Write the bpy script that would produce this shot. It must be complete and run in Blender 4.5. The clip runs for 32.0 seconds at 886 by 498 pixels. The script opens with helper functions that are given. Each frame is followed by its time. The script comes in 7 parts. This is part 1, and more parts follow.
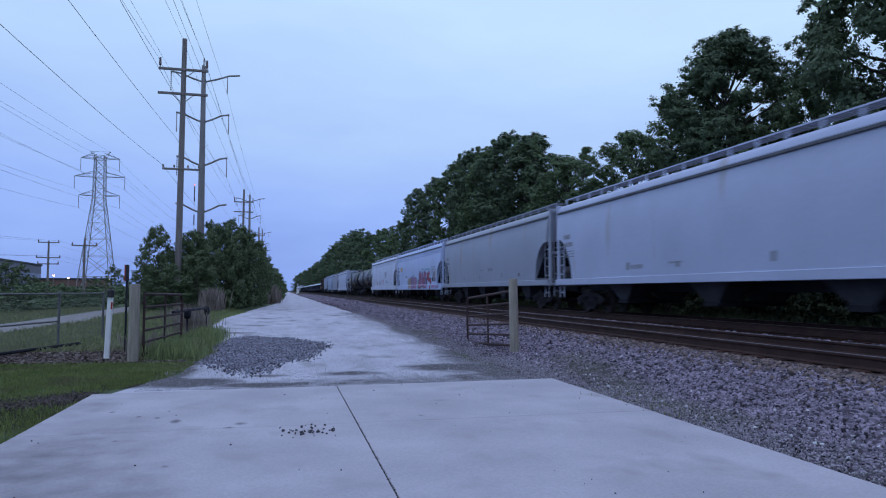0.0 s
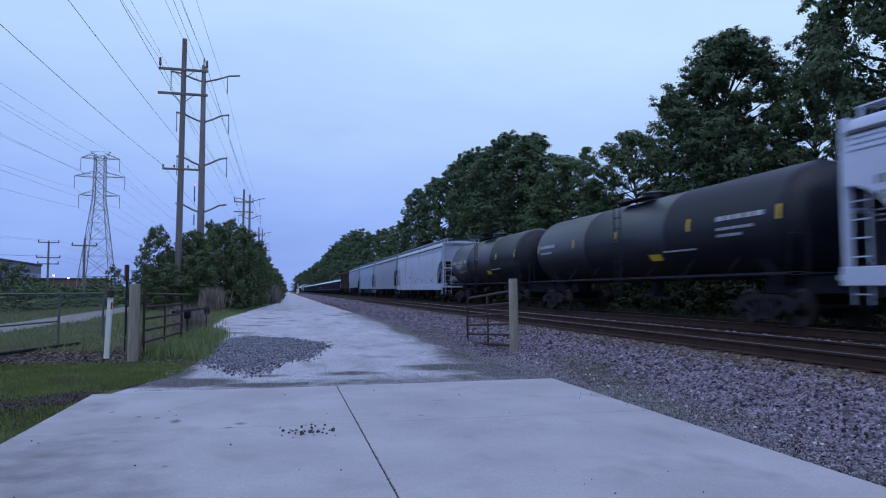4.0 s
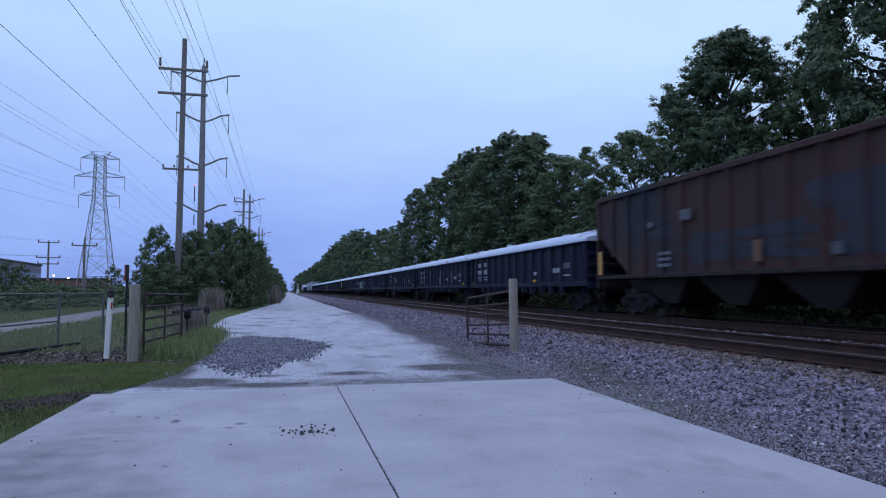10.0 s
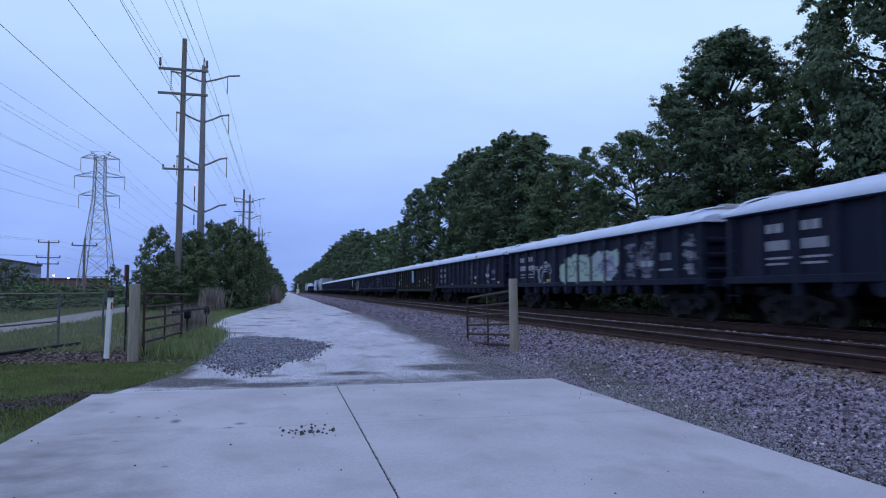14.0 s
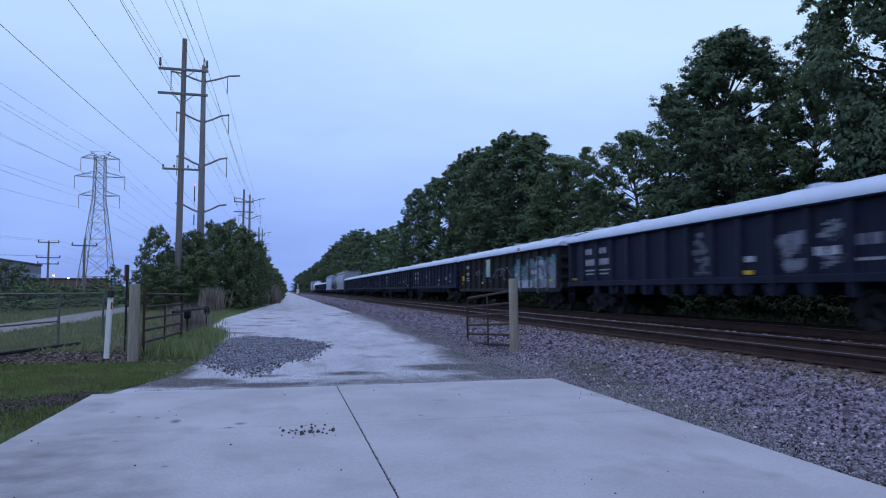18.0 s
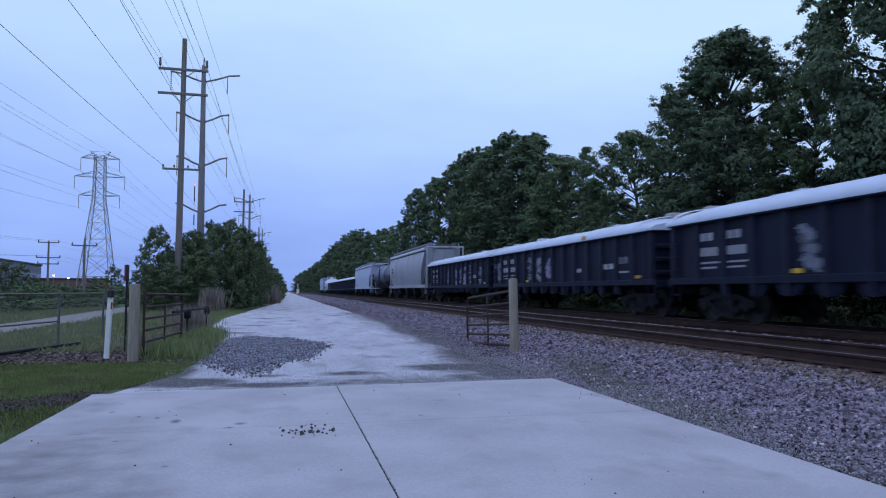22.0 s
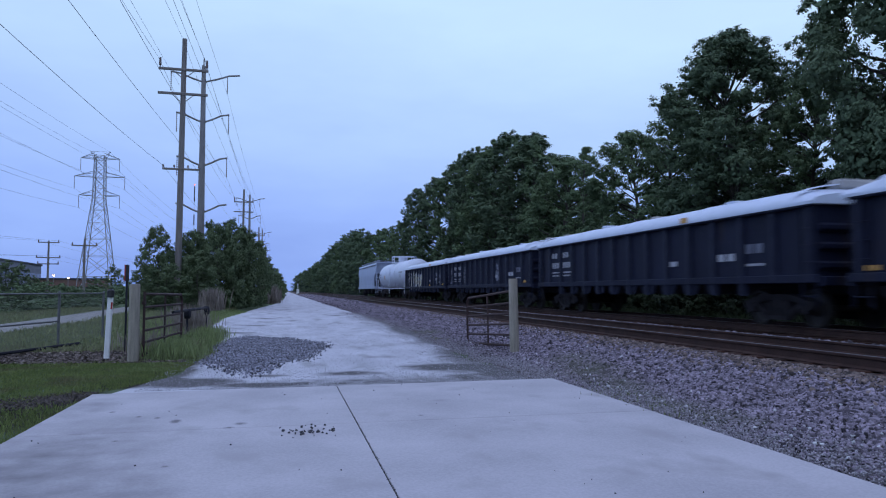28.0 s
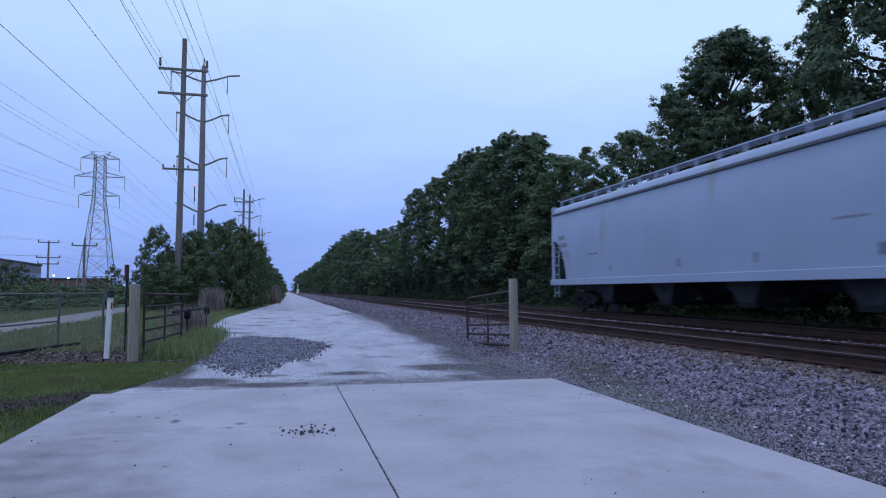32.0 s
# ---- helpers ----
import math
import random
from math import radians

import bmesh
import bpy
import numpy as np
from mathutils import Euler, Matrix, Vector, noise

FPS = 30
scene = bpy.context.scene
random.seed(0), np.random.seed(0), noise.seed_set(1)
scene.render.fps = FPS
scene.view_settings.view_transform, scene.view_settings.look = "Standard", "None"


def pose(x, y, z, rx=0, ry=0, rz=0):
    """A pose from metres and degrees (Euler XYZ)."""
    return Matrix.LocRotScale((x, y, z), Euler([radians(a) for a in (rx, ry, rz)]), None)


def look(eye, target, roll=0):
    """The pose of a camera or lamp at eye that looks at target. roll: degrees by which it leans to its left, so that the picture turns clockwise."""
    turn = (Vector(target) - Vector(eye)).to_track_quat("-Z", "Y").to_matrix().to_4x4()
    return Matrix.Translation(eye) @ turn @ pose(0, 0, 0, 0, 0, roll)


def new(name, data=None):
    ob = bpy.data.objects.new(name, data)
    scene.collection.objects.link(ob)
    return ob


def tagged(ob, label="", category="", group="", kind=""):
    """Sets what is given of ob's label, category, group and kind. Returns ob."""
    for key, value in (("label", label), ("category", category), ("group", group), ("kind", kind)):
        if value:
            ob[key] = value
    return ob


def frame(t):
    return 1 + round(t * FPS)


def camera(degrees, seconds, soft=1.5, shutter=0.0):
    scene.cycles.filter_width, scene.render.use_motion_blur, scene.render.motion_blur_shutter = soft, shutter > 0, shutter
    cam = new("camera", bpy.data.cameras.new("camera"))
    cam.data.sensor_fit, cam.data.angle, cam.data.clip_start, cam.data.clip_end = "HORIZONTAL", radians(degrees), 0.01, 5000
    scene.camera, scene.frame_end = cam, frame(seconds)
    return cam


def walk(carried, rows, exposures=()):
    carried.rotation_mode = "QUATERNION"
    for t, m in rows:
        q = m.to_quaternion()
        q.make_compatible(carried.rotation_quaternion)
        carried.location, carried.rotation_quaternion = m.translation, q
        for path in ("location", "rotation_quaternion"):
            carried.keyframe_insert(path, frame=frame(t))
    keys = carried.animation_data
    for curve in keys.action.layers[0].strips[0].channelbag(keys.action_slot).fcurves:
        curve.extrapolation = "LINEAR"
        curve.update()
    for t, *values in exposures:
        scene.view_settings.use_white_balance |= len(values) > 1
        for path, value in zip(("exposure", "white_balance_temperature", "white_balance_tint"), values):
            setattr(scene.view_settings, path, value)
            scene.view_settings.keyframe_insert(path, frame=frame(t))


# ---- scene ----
# ---- camera ----
SECONDS = 32.0
EYE = (0.0, 0.0, 1.40)
cam = camera(65.0, SECONDS, 1.1, 0.4)
stand = pose(0, 0, 1.40, 90 + 3.418, 0, -12.862)
walk(cam, [(0.0, stand), (SECONDS, stand)], [(0.0, -0.04), (9.0, -0.04), (12.0, 0.03), (SECONDS, 0.02)])

# ---- light: overcast dusk ----
world = bpy.data.worlds.new("dusk_sky")
scene.world = world
world.use_nodes = True


def sky_nodes():
    nt = world.node_tree
    nt.nodes.clear()
    out = nt.nodes.new("ShaderNodeOutputWorld")
    bg = nt.nodes.new("ShaderNodeBackground")
    bg.inputs["Strength"].default_value = 1.0
    sky = nt.nodes.new("ShaderNodeTexSky")
    sky.sky_type = "NISHITA"
    sky.sun_disc = False
    sky.sun_elevation, sky.sun_rotation = radians(9), radians(70)
    coord = nt.nodes.new("ShaderNodeTexCoord")
    split = nt.nodes.new("ShaderNodeSeparateXYZ")
    nt.links.new(coord.outputs["Generated"], split.inputs[0])
    # layered cloud: paler overhead, blue-grey low down
    ramp = nt.nodes.new("ShaderNodeValToRGB")
    stops = [(0.0, (0.235, 0.365, 0.84)), (0.10, (0.315, 0.475, 0.98)), (0.24, (0.43, 0.62, 1.0)), (0.40, (0.56, 0.78, 1.08)), (0.60, (0.50, 0.66, 1.12)), (1.0, (0.40, 0.50, 1.02))]
    el = ramp.color_ramp.elements
    while len(el) < len(stops):
        el.new(0.5)
    for e, (p, c) in zip(el, stops):
        e.position, e.color = p, (*c, 1)
    stretch = nt.nodes.new("ShaderNodeMapping")
    stretch.inputs["Scale"].default_value = (1.0, 1.0, 3.2)
    nt.links.new(coord.outputs["Generated"], stretch.inputs[0])
    cloud = nt.nodes.new("ShaderNodeTexNoise")
    cloud.inputs["Scale"].default_value, cloud.inputs["Detail"].default_value = 2.6, 5.0
    cloud.inputs["Roughness"].default_value = 0.55
    nt.links.new(stretch.outputs[0], cloud.inputs["Vector"])
    shift = nt.nodes.new("ShaderNodeMath")
    shift.operation = "MULTIPLY_ADD"
    shift.inputs[1].default_value, shift.inputs[2].default_value = 0.24, -0.12
    nt.links.new(cloud.outputs["Fac"], shift.inputs[0])
    add = nt.nodes.new("ShaderNodeMath")
    add.operation = "ADD"
    nt.links.new(split.outputs["Z"], add.inputs[0])
    nt.links.new(shift.outputs[0], add.inputs[1])
    side = nt.nodes.new("ShaderNodeMath")
    side.operation = "MULTIPLY_ADD"
    side.inputs[1].default_value = 0.085
    nt.links.new(split.outputs["X"], side.inputs[0])
    nt.links.new(add.outputs[0], side.inputs[2])
    nt.links.new(side.outputs[0], ramp.inputs[0])
    blend = nt.nodes.new("ShaderNodeMix")
    blend.data_type, blend.blend_type = "RGBA", "ADD"
    blend.inputs[0].default_value = 0.004
    nt.links.new(ramp.outputs[0], blend.inputs[6])
    nt.links.new(sky.outputs[0], blend.inputs[7])
    nt.links.new(blend.outputs[2], bg.inputs["Color"])
    nt.links.new(bg.outputs[0], out.inputs[0])


sky_nodes()
sun_data = bpy.data.lights.new("sun", "SUN")
sun_data.energy, sun_data.angle, sun_data.color = 0.5, radians(50), (0.86, 0.92, 1.0)
sun = new("sun", sun_data)
sun.matrix_world = look((0, 0, 60), (14, 22, 0))


# ---- materials ----
def node_mat(name):
    m = bpy.data.materials.new(name)
    m.use_nodes = True
    nt = m.node_tree
    return m, nt, nt.nodes["Principled BSDF"]


def surface(name, dark, light, rough=0.8, scale=3.0, fine=40.0, bump=0.15, metal=0.0, vary=0.0, island=False, extra=None, stretch=(1, 1, 1), bump_dist=0.01, contrast=(0.3, 0.7)):
    """Two-scale noise between two colours, fine relief, variation from piece to piece."""
    m, nt, bsdf = node_mat(name)
    L = nt.links.new
    coord = nt.nodes.new("ShaderNodeTexCoord")
    mp = nt.nodes.new("ShaderNodeMapping")
    mp.inputs["Scale"].default_value = stretch
    L(coord.outputs["Object"], mp.inputs[0])
    big, small = nt.nodes.new("ShaderNodeTexNoise"), nt.nodes.new("ShaderNodeTexNoise")
    big.inputs["Scale"].default_value, big.inputs["Detail"].default_value = scale, 5
    small.inputs["Scale"].default_value, small.inputs["Detail"].default_value = fine, 4
    L(mp.outputs[0], big.inputs["Vector"])
    L(mp.outputs[0], small.inputs["Vector"])
    mix = nt.nodes.new("ShaderNodeMix")
    mix.data_type = "FLOAT"
    mix.inputs[0].default_value = 0.4
    L(big.outputs["Fac"], mix.inputs[2])
    L(small.outputs["Fac"], mix.inputs[3])
    ramp = nt.nodes.new("ShaderNodeValToRGB")
    ramp.color_ramp.elements[0].position, ramp.color_ramp.elements[1].position = contrast
    ramp.color_ramp.elements[0].color, ramp.color_ramp.elements[1].color = (*dark, 1), (*light, 1)
    L(mix.outputs[0], ramp.inputs[0])
    col = ramp.outputs[0]
    if extra:
        # patches of another colour (rust, moss, dirt): (colour, scale, threshold, stretch)
        c, sc, th, st = extra
        mp2 = nt.nodes.new("ShaderNodeMapping")
        mp2.inputs["Scale"].default_value = st
        L(coord.outputs["Object"], mp2.inputs[0])
        n2 = nt.nodes.new("ShaderNodeTexNoise")
        n2.inputs["Scale"].default_value, n2.inputs["Detail"].default_value = sc, 7
        L(mp2.outputs[0], n2.inputs["Vector"])
        r2 = nt.nodes.new("ShaderNodeValToRGB")
        r2.color_ramp.elements[0].position, r2.color_ramp.elements[1].position = th, min(1.0, th + 0.16)
        L(n2.outputs["Fac"], r2.inputs[0])
        mx = nt.nodes.new("ShaderNodeMix")
        mx.data_type = "RGBA"
        L(r2.outputs[0], mx.inputs[0])
        L(col, mx.inputs[6])
        mx.inputs[7].default_value = (*c, 1)
        col = mx.outputs[2]
    if vary:
        hsv = nt.nodes.new("ShaderNodeHueSaturation")
        info = nt.nodes.new("ShaderNodeNewGeometry" if island else "ShaderNodeObjectInfo")
        mr = nt.nodes.new("ShaderNodeMapRange")
        mr.inputs[3].default_value, mr.inputs[4].default_value = 1 - vary, 1 + vary
        L(info.outputs["Random Per Island" if island else "Random"], mr.inputs[0])
        L(mr.outputs[0], hsv.inputs["Value"])
        L(col, hsv.inputs["Color"])
        col = hsv.outputs[0]
    L(col, bsdf.inputs["Base Color"])
    bsdf.inputs["Roughness"].default_value, bsdf.inputs["Metallic"].default_value = rough, metal
    if bump:
        b = nt.nodes.new("ShaderNodeBump")
        b.inputs["Strength"].default_value, b.inputs["Distance"].default_value = bump, bump_dist
        L(small.outputs["Fac"], b.inputs["Height"])
        L(b.outputs[0], bsdf.inputs["Normal"])
    return m


def stain(m, spots, colour, grain=3.0):
    """Irregular damp or dirty spots (x, y, half-width, half-length, strength) on a ground material."""
    nt = m.node_tree
    L = nt.links.new
    bsdf = nt.nodes["Principled BSDF"]
    coord = nt.nodes.new("ShaderNodeTexCoord")
    rag = nt.nodes.new("ShaderNodeTexNoise")
    rag.inputs["Scale"].default_value, rag.inputs["Detail"].default_value = grain, 6
    L(coord.outputs["Object"], rag.inputs["Vector"])
    total = None
    for x, y, rx, ry, k in spots:
        mp = nt.nodes.new("ShaderNodeMapping")
        mp.inputs["Location"].default_value = (-x / rx, -y / ry, 0)
        mp.inputs["Scale"].default_value = (1 / rx, 1 / ry, 0)
        L(coord.outputs["Object"], mp.inputs[0])
        ball = nt.nodes.new("ShaderNodeTexGradient")
        ball.gradient_type = "SPHERICAL"
        L(mp.outputs[0], ball.inputs[0])
        add = nt.nodes.new("ShaderNodeMath")
        add.operation = "MULTIPLY_ADD"
        add.inputs[1].default_value = k
        L(ball.outputs["Fac"], add.inputs[0])
        if total is None:
            add.inputs[2].default_value = 0
        else:
            L(total, add.inputs[2])
        total = add.outputs[0]
    mul = nt.nodes.new("ShaderNodeMath")
    mul.operation = "MULTIPLY"
    L(total, mul.inputs[0])
    L(rag.outputs["Fac"], mul.inputs[1])
    ramp = nt.nodes.new("ShaderNodeValToRGB")
    ramp.color_ramp.elements[0].position, ramp.color_ramp.elements[1].position = 0.08, 0.42
    L(mul.outputs[0], ramp.inputs[0])
    mx = nt.nodes.new("ShaderNodeMix")
    mx.data_type = "RGBA"
    old = bsdf.inputs["Base Color"].links[0].from_socket
    L(ramp.outputs[0], mx.inputs[0])
    L(old, mx.inputs[6])
    mx.inputs[7].default_value = (*colour, 1)
    L(mx.outputs[2], bsdf.inputs["Base Color"])


def glow(name, color, strength):
    m, nt, bsdf = node_mat(name)
    bsdf.inputs["Base Color"].default_value = (*color, 1)
    bsdf.inputs["Emission Color"].default_value = (*color, 1)
    bsdf.inputs["Emission Strength"].default_value = strength
    return m


M_GRASS = surface("grass_ground", (0.055, 0.076, 0.034), (0.092, 0.124, 0.056), 0.95, 0.35, 14, 0.5, bump_dist=0.05, extra=((0.085, 0.07, 0.05), 0.5, 0.60, (1, 1, 1)))
M_BLADE = surface("grass_blade", (0.105, 0.146, 0.042), (0.205, 0.240, 0.080), 0.8, 0.9, 5, 0, vary=0.25, island=True, extra=((0.150, 0.138, 0.070), 1.1, 0.52, (1, 1, 1)))
M_MEADOW = surface("meadow_blade", (0.16, 0.185, 0.088), (0.29, 0.30, 0.155), 0.85, 0.5, 5, 0, vary=0.25, island=True, extra=((0.24, 0.19, 0.14), 0.35, 0.56, (1, 1, 1)))
M_RANK = surface("rank_grass", (0.145, 0.19, 0.066), (0.28, 0.335, 0.14), 0.85, 0.9, 5, 0, vary=0.3, island=True, extra=((0.30, 0.26, 0.17), 0.8, 0.62, (1, 1, 1)))
M_CLOD = surface("mud_clod", (0.030, 0.024, 0.020), (0.085, 0.068, 0.055), 0.95, 8, 40, 0.6, vary=0.5, island=True)
# far-side weeds, darkened as if in the train's shadow
M_WEED_SHADED = surface("shaded_weed", (0.022, 0.038, 0.014), (0.05, 0.075, 0.025), 0.8, 0.8, 8, 0, vary=0.4, island=True)
M_REED = surface("dry_reed", (0.15, 0.125, 0.105), (0.29, 0.245, 0.205), 0.9, 1, 9, 0, vary=0.35, island=True)
M_CONCRETE = surface("concrete", (0.350, 0.333, 0.345), (0.475, 0.452, 0.466), 0.85, 0.9, 45, 0.15, extra=((0.335, 0.315, 0.322), 1.6, 0.56, (1.0, 0.7, 1)), bump_dist=0.004, contrast=(0.36, 0.64))
stain(M_GRASS, [(-3.3, 9.3, 1.1, 1.0, 2.4), (-4.4, 9.6, 1.3, 0.9, 2.2), (-2.8, 10.3, 0.6, 0.8, 1.8), (-5.2, 16.6, 4.4, 2.6, 2.2), (-2.9, 8.4, 0.6, 0.7, 1.6), (-2.3, 11.6, 0.9, 0.8, 1.8), (-2.2, 13.0, 0.6, 1.4, 1.4)], (0.024, 0.017, 0.013))
M_JOINT = surface("joint_filler", (0.018, 0.016, 0.018), (0.13, 0.12, 0.12), 0.95, 14, 40, 0.4, contrast=(0.42, 0.62))
M_GRIT = surface("dark_grit", (0.02, 0.02, 0.024), (0.07, 0.07, 0.08), 0.9, 5, 50, 0.3, vary=0.6, island=True)
M_ROAD = surface("crushed_limestone", (0.36, 0.355, 0.375), (0.60, 0.595, 0.63), 0.95, 1.1, 45, 0.9, extra=((0.30, 0.295, 0.30), 1.5, 0.54, (1, 0.28, 1)), bump_dist=0.016, stretch=(1, 0.5, 1))
stain(M_ROAD, [(1.1, 11.9, 0.8, 0.42, 1.3), (2.75, 12.6, 0.9, 0.75, 1.5), (1.2, 10.7, 3.6, 0.9, 0.75), (3.4, 11.6, 1.2, 1.8, 0.9), (3.7, 14.2, 0.9, 2.4, 1.1), (-0.2, 11.9, 0.5, 0.3, 1.1), (2.0, 14.6, 0.7, 0.5, 0.5), (4.5, 26.0, 0.75, 7.0, 1.3), (4.4, 34.0, 0.6, 6.0, 0.8), (-1.6, 24.0, 0.9, 0.6, 1.2), (-1.2, 29.0, 1.2, 0.8, 0.8), (-1.0, 36.0, 1.0, 1.0, 0.8), (2.9, 40.0, 0.8, 1.3, 0.8), (0.4, 33.0, 0.8, 0.9, 0.6), (3.6, 18.5, 0.9, 1.2, 0.5), (-1.5, 11.3, 1.1, 0.7, 1.9), (-0.3, 10.75, 0.8, 0.3, 1.4), (4.4, 19.5, 0.9, 2.6, 1.6), (4.5, 23.5, 1.1, 4.0, 1.8), (4.1, 15.8, 0.8, 1.4, 1.0), (3.8, 11.5, 0.6, 1.6, 0.7), (0.0, 52.0, 1.6, 2.0, 0.7), (-0.7, 17.6, 1.9, 6.0, 0.6), (-1.9, 14, 0.5, 3.0, 1.0), (-2.0, 12.5, 0.7, 1.5, 2.0), (-1.7, 16.0, 0.45, 2.2, 1.5)], (0.11, 0.105, 0.105))
stain(M_CONCRETE, [(-1.09, 7.83, 0.08, 0.16, 1.2), (-1.31, 8.08, 0.05, 0.09, 0.95), (-1.87, 8.57, 0.05, 0.08, 0.95), (-1.52, 8.20, 0.05, 0.08, 0.9), (-1.48, 6.93, 0.045, 0.05, 0.9), (-0.52, 7.36, 0.08, 0.07, 0.9), (-0.42, 7.55, 0.10, 0.12, 0.9), (-0.89, 5.86, 0.045, 0.05, 0.9), (1.49, 7.61, 0.05, 0.05, 0.9)], (0.15, 0.14, 0.145), 34.0)
stain(M_CONCRETE, [(-2.0, 6.0, 1.6, 3.4, 0.62), (-2.2, 9.2, 0.5, 1.0, 0.4), (1.9, 8.6, 0.3, 0.2, 0.35), (2.8, 5.4, 0.9, 0.5, 0.25), (-1.0, 5.0, 0.6, 1.2, 0.25)], (0.16, 0.15, 0.155))
M_BED = surface("ballast_bed", (0.034, 0.022, 0.019), (0.12, 0.088, 0.078), 0.95, 9, 30, 1.0, bump_dist=0.06, extra=((0.12, 0.10, 0.08), 0.7, 0.62, (1, 0.4, 1)))
stain(M_BED, [(4.45, 7.0, 0.7, 6.0, 1.4), (4.3, 16.0, 0.7, 6.0, 1.0)], (0.15, 0.138, 0.145), 9.0)
M_STONE = surface("ballast_stone", (0.084, 0.073, 0.088), (0.268, 0.228, 0.272), 0.9, 5, 50, 0.3, vary=0.95, island=True)
M_CHIP = surface("pale_chip", (0.42, 0.41, 0.42), (0.66, 0.65, 0.66), 0.9, 5, 50, 0.2, vary=0.3, island=True)
M_STONE_RUST = surface("rusty_ballast", (0.06, 0.042, 0.036), (0.19, 0.145, 0.125), 0.9, 5, 50, 0.3, vary=0.8, island=True)
stain(M_STONE, [(4.95, 10.7, 0.9, 1.6, 0.62), (4.7, 9.1, 0.7, 1.2, 0.6), (4.5, 7.7, 0.6, 1.1, 0.6), (5.3, 12.4, 0.8, 1.6, 0.5), (4.6, 22.5, 0.8, 2.0, 0.7), (4.6, 6.6, 0.6, 0.9, 0.5)], (0.10, 0.105, 0.07))
M_STONE_DARK = surface("dark_stone", (0.09, 0.09, 0.108), (0.285, 0.285, 0.335), 0.9, 5, 50, 0.3, vary=0.8, island=True)
M_TIE = surface("creosoted_tie", (0.022, 0.011, 0.008), (0.075, 0.037, 0.026), 0.95, 4, 40, 0.6, vary=0.35, stretch=(0.4, 4, 4))
M_RAIL = surface("rusty_rail", (0.028, 0.015, 0.012), (0.070, 0.037, 0.029), 0.75, 3, 60, 0.2)
M_RAILHEAD = surface("worn_railhead", (0.13, 0.125, 0.13), (0.24, 0.235, 0.245), 0.5, 2, 60, 0.05, metal=0.85)
M_WOODPOST = surface("weathered_post", (0.19, 0.168, 0.132), (0.38, 0.34, 0.27), 0.9, 3, 30, 0.5, stretch=(6, 6, 0.6))
M_POLE = surface("pole_wood", (0.13, 0.115, 0.105), (0.24, 0.215, 0.20), 0.9, 2, 20, 0.4, stretch=(5, 5, 0.4))
M_STEELPOLE = surface("weathering_steel", (0.17, 0.16, 0.16), (0.27, 0.255, 0.25), 0.7, 1, 12, 0.1, metal=0.2)
M_GALV = surface("galvanised_steel", (0.20, 0.20, 0.21), (0.34, 0.34, 0.35), 0.55, 3, 30, 0.05, metal=0.5)
M_FENCE = surface("fence_wire", (0.10, 0.10, 0.10), (0.18, 0.18, 0.18), 0.6, 5, 30, 0, metal=0.4)
M_GATE = surface("rusty_gate", (0.028, 0.016, 0.016), (0.07, 0.036, 0.03), 0.85, 6, 50, 0.3)
M_WIRE = surface("conductor", (0.06, 0.06, 0.065), (0.12, 0.12, 0.13), 0.6, 1, 5, 0)
M_INSUL = surface("insulator", (0.08, 0.05, 0.045), (0.14, 0.09, 0.08), 0.3, 4, 20, 0)
M_WHITE = surface("white_plastic", (0.66, 0.66, 0.64), (0.80, 0.80, 0.78), 0.5, 3, 30, 0.05, extra=((0.35, 0.32, 0.28), 3, 0.66, (1, 1, 0.5)))
M_BLACK = surface("black_rubber", (0.015, 0.015, 0.016), (0.03, 0.03, 0.03), 0.7, 4, 30, 0.05)
M_RED = surface("red_paint", (0.25, 0.02, 0.015), (0.38, 0.04, 0.03), 0.6, 4, 30, 0.05)
M_BARK = surface("bark", (0.035, 0.03, 0.025), (0.09, 0.075, 0.06), 0.95, 4, 25, 0.8, stretch=(3, 3, 0.7), bump_dist=0.03)
M_LEAF = surface("leaf_dark", (0.066, 0.096, 0.056), (0.132, 0.180, 0.098), 0.9, 0.4, 2, 0, vary=0.22, island=True)
M_LEAF2 = surface("leaf_mid", (0.072, 0.106, 0.055), (0.150, 0.205, 0.100), 0.9, 0.4, 2, 0, vary=0.22, island=True)
# bramble leaves, with the shadow of train and trees in their green
M_BRAMBLE_SHADED = surface("leaf_bramble_shaded", (0.024, 0.035, 0.018), (0.050, 0.068, 0.034), 0.9, 0.6, 5, 0, vary=0.3, island=True)
M_LEAF3 = surface("leaf_shrub", (0.060, 0.086, 0.043), (0.150, 0.192, 0.095), 0.9, 0.5, 3, 0, vary=0.24, island=True)
# shrub leaves darkened to paint in the shade of the overhanging trees
M_LEAF_SHADED = surface("leaf_shaded", (0.020, 0.031, 0.020), (0.050, 0.068, 0.042), 0.9, 0.35, 2, 0, vary=0.24, island=True)
M_BRICKWALL = surface("far_brick", (0.16, 0.09, 0.075), (0.24, 0.14, 0.11), 0.9, 0.5, 6, 0)
M_DARKWALL = surface("far_facade", (0.030, 0.031, 0.040), (0.052, 0.053, 0.066), 0.8, 0.3, 5, 0)
M_GLASS = surface("far_glass", (0.03, 0.035, 0.045), (0.05, 0.055, 0.07), 0.1, 0.4, 3, 0)
M_LAMP = glow("street_glow", (1.0, 0.74, 0.48), 7.0)
M_BEACON = glow("red_beacon", (1.0, 0.12, 0.07), 3.0)
M_FARMAST = surface("mast_grey", (0.42, 0.46, 0.52), (0.52, 0.56, 0.62), 0.6, 1, 8, 0)
M_TRAIL = surface("trail_asphalt", (0.19, 0.18, 0.16), (0.28, 0.265, 0.24), 0.9, 0.8, 30, 0.2)

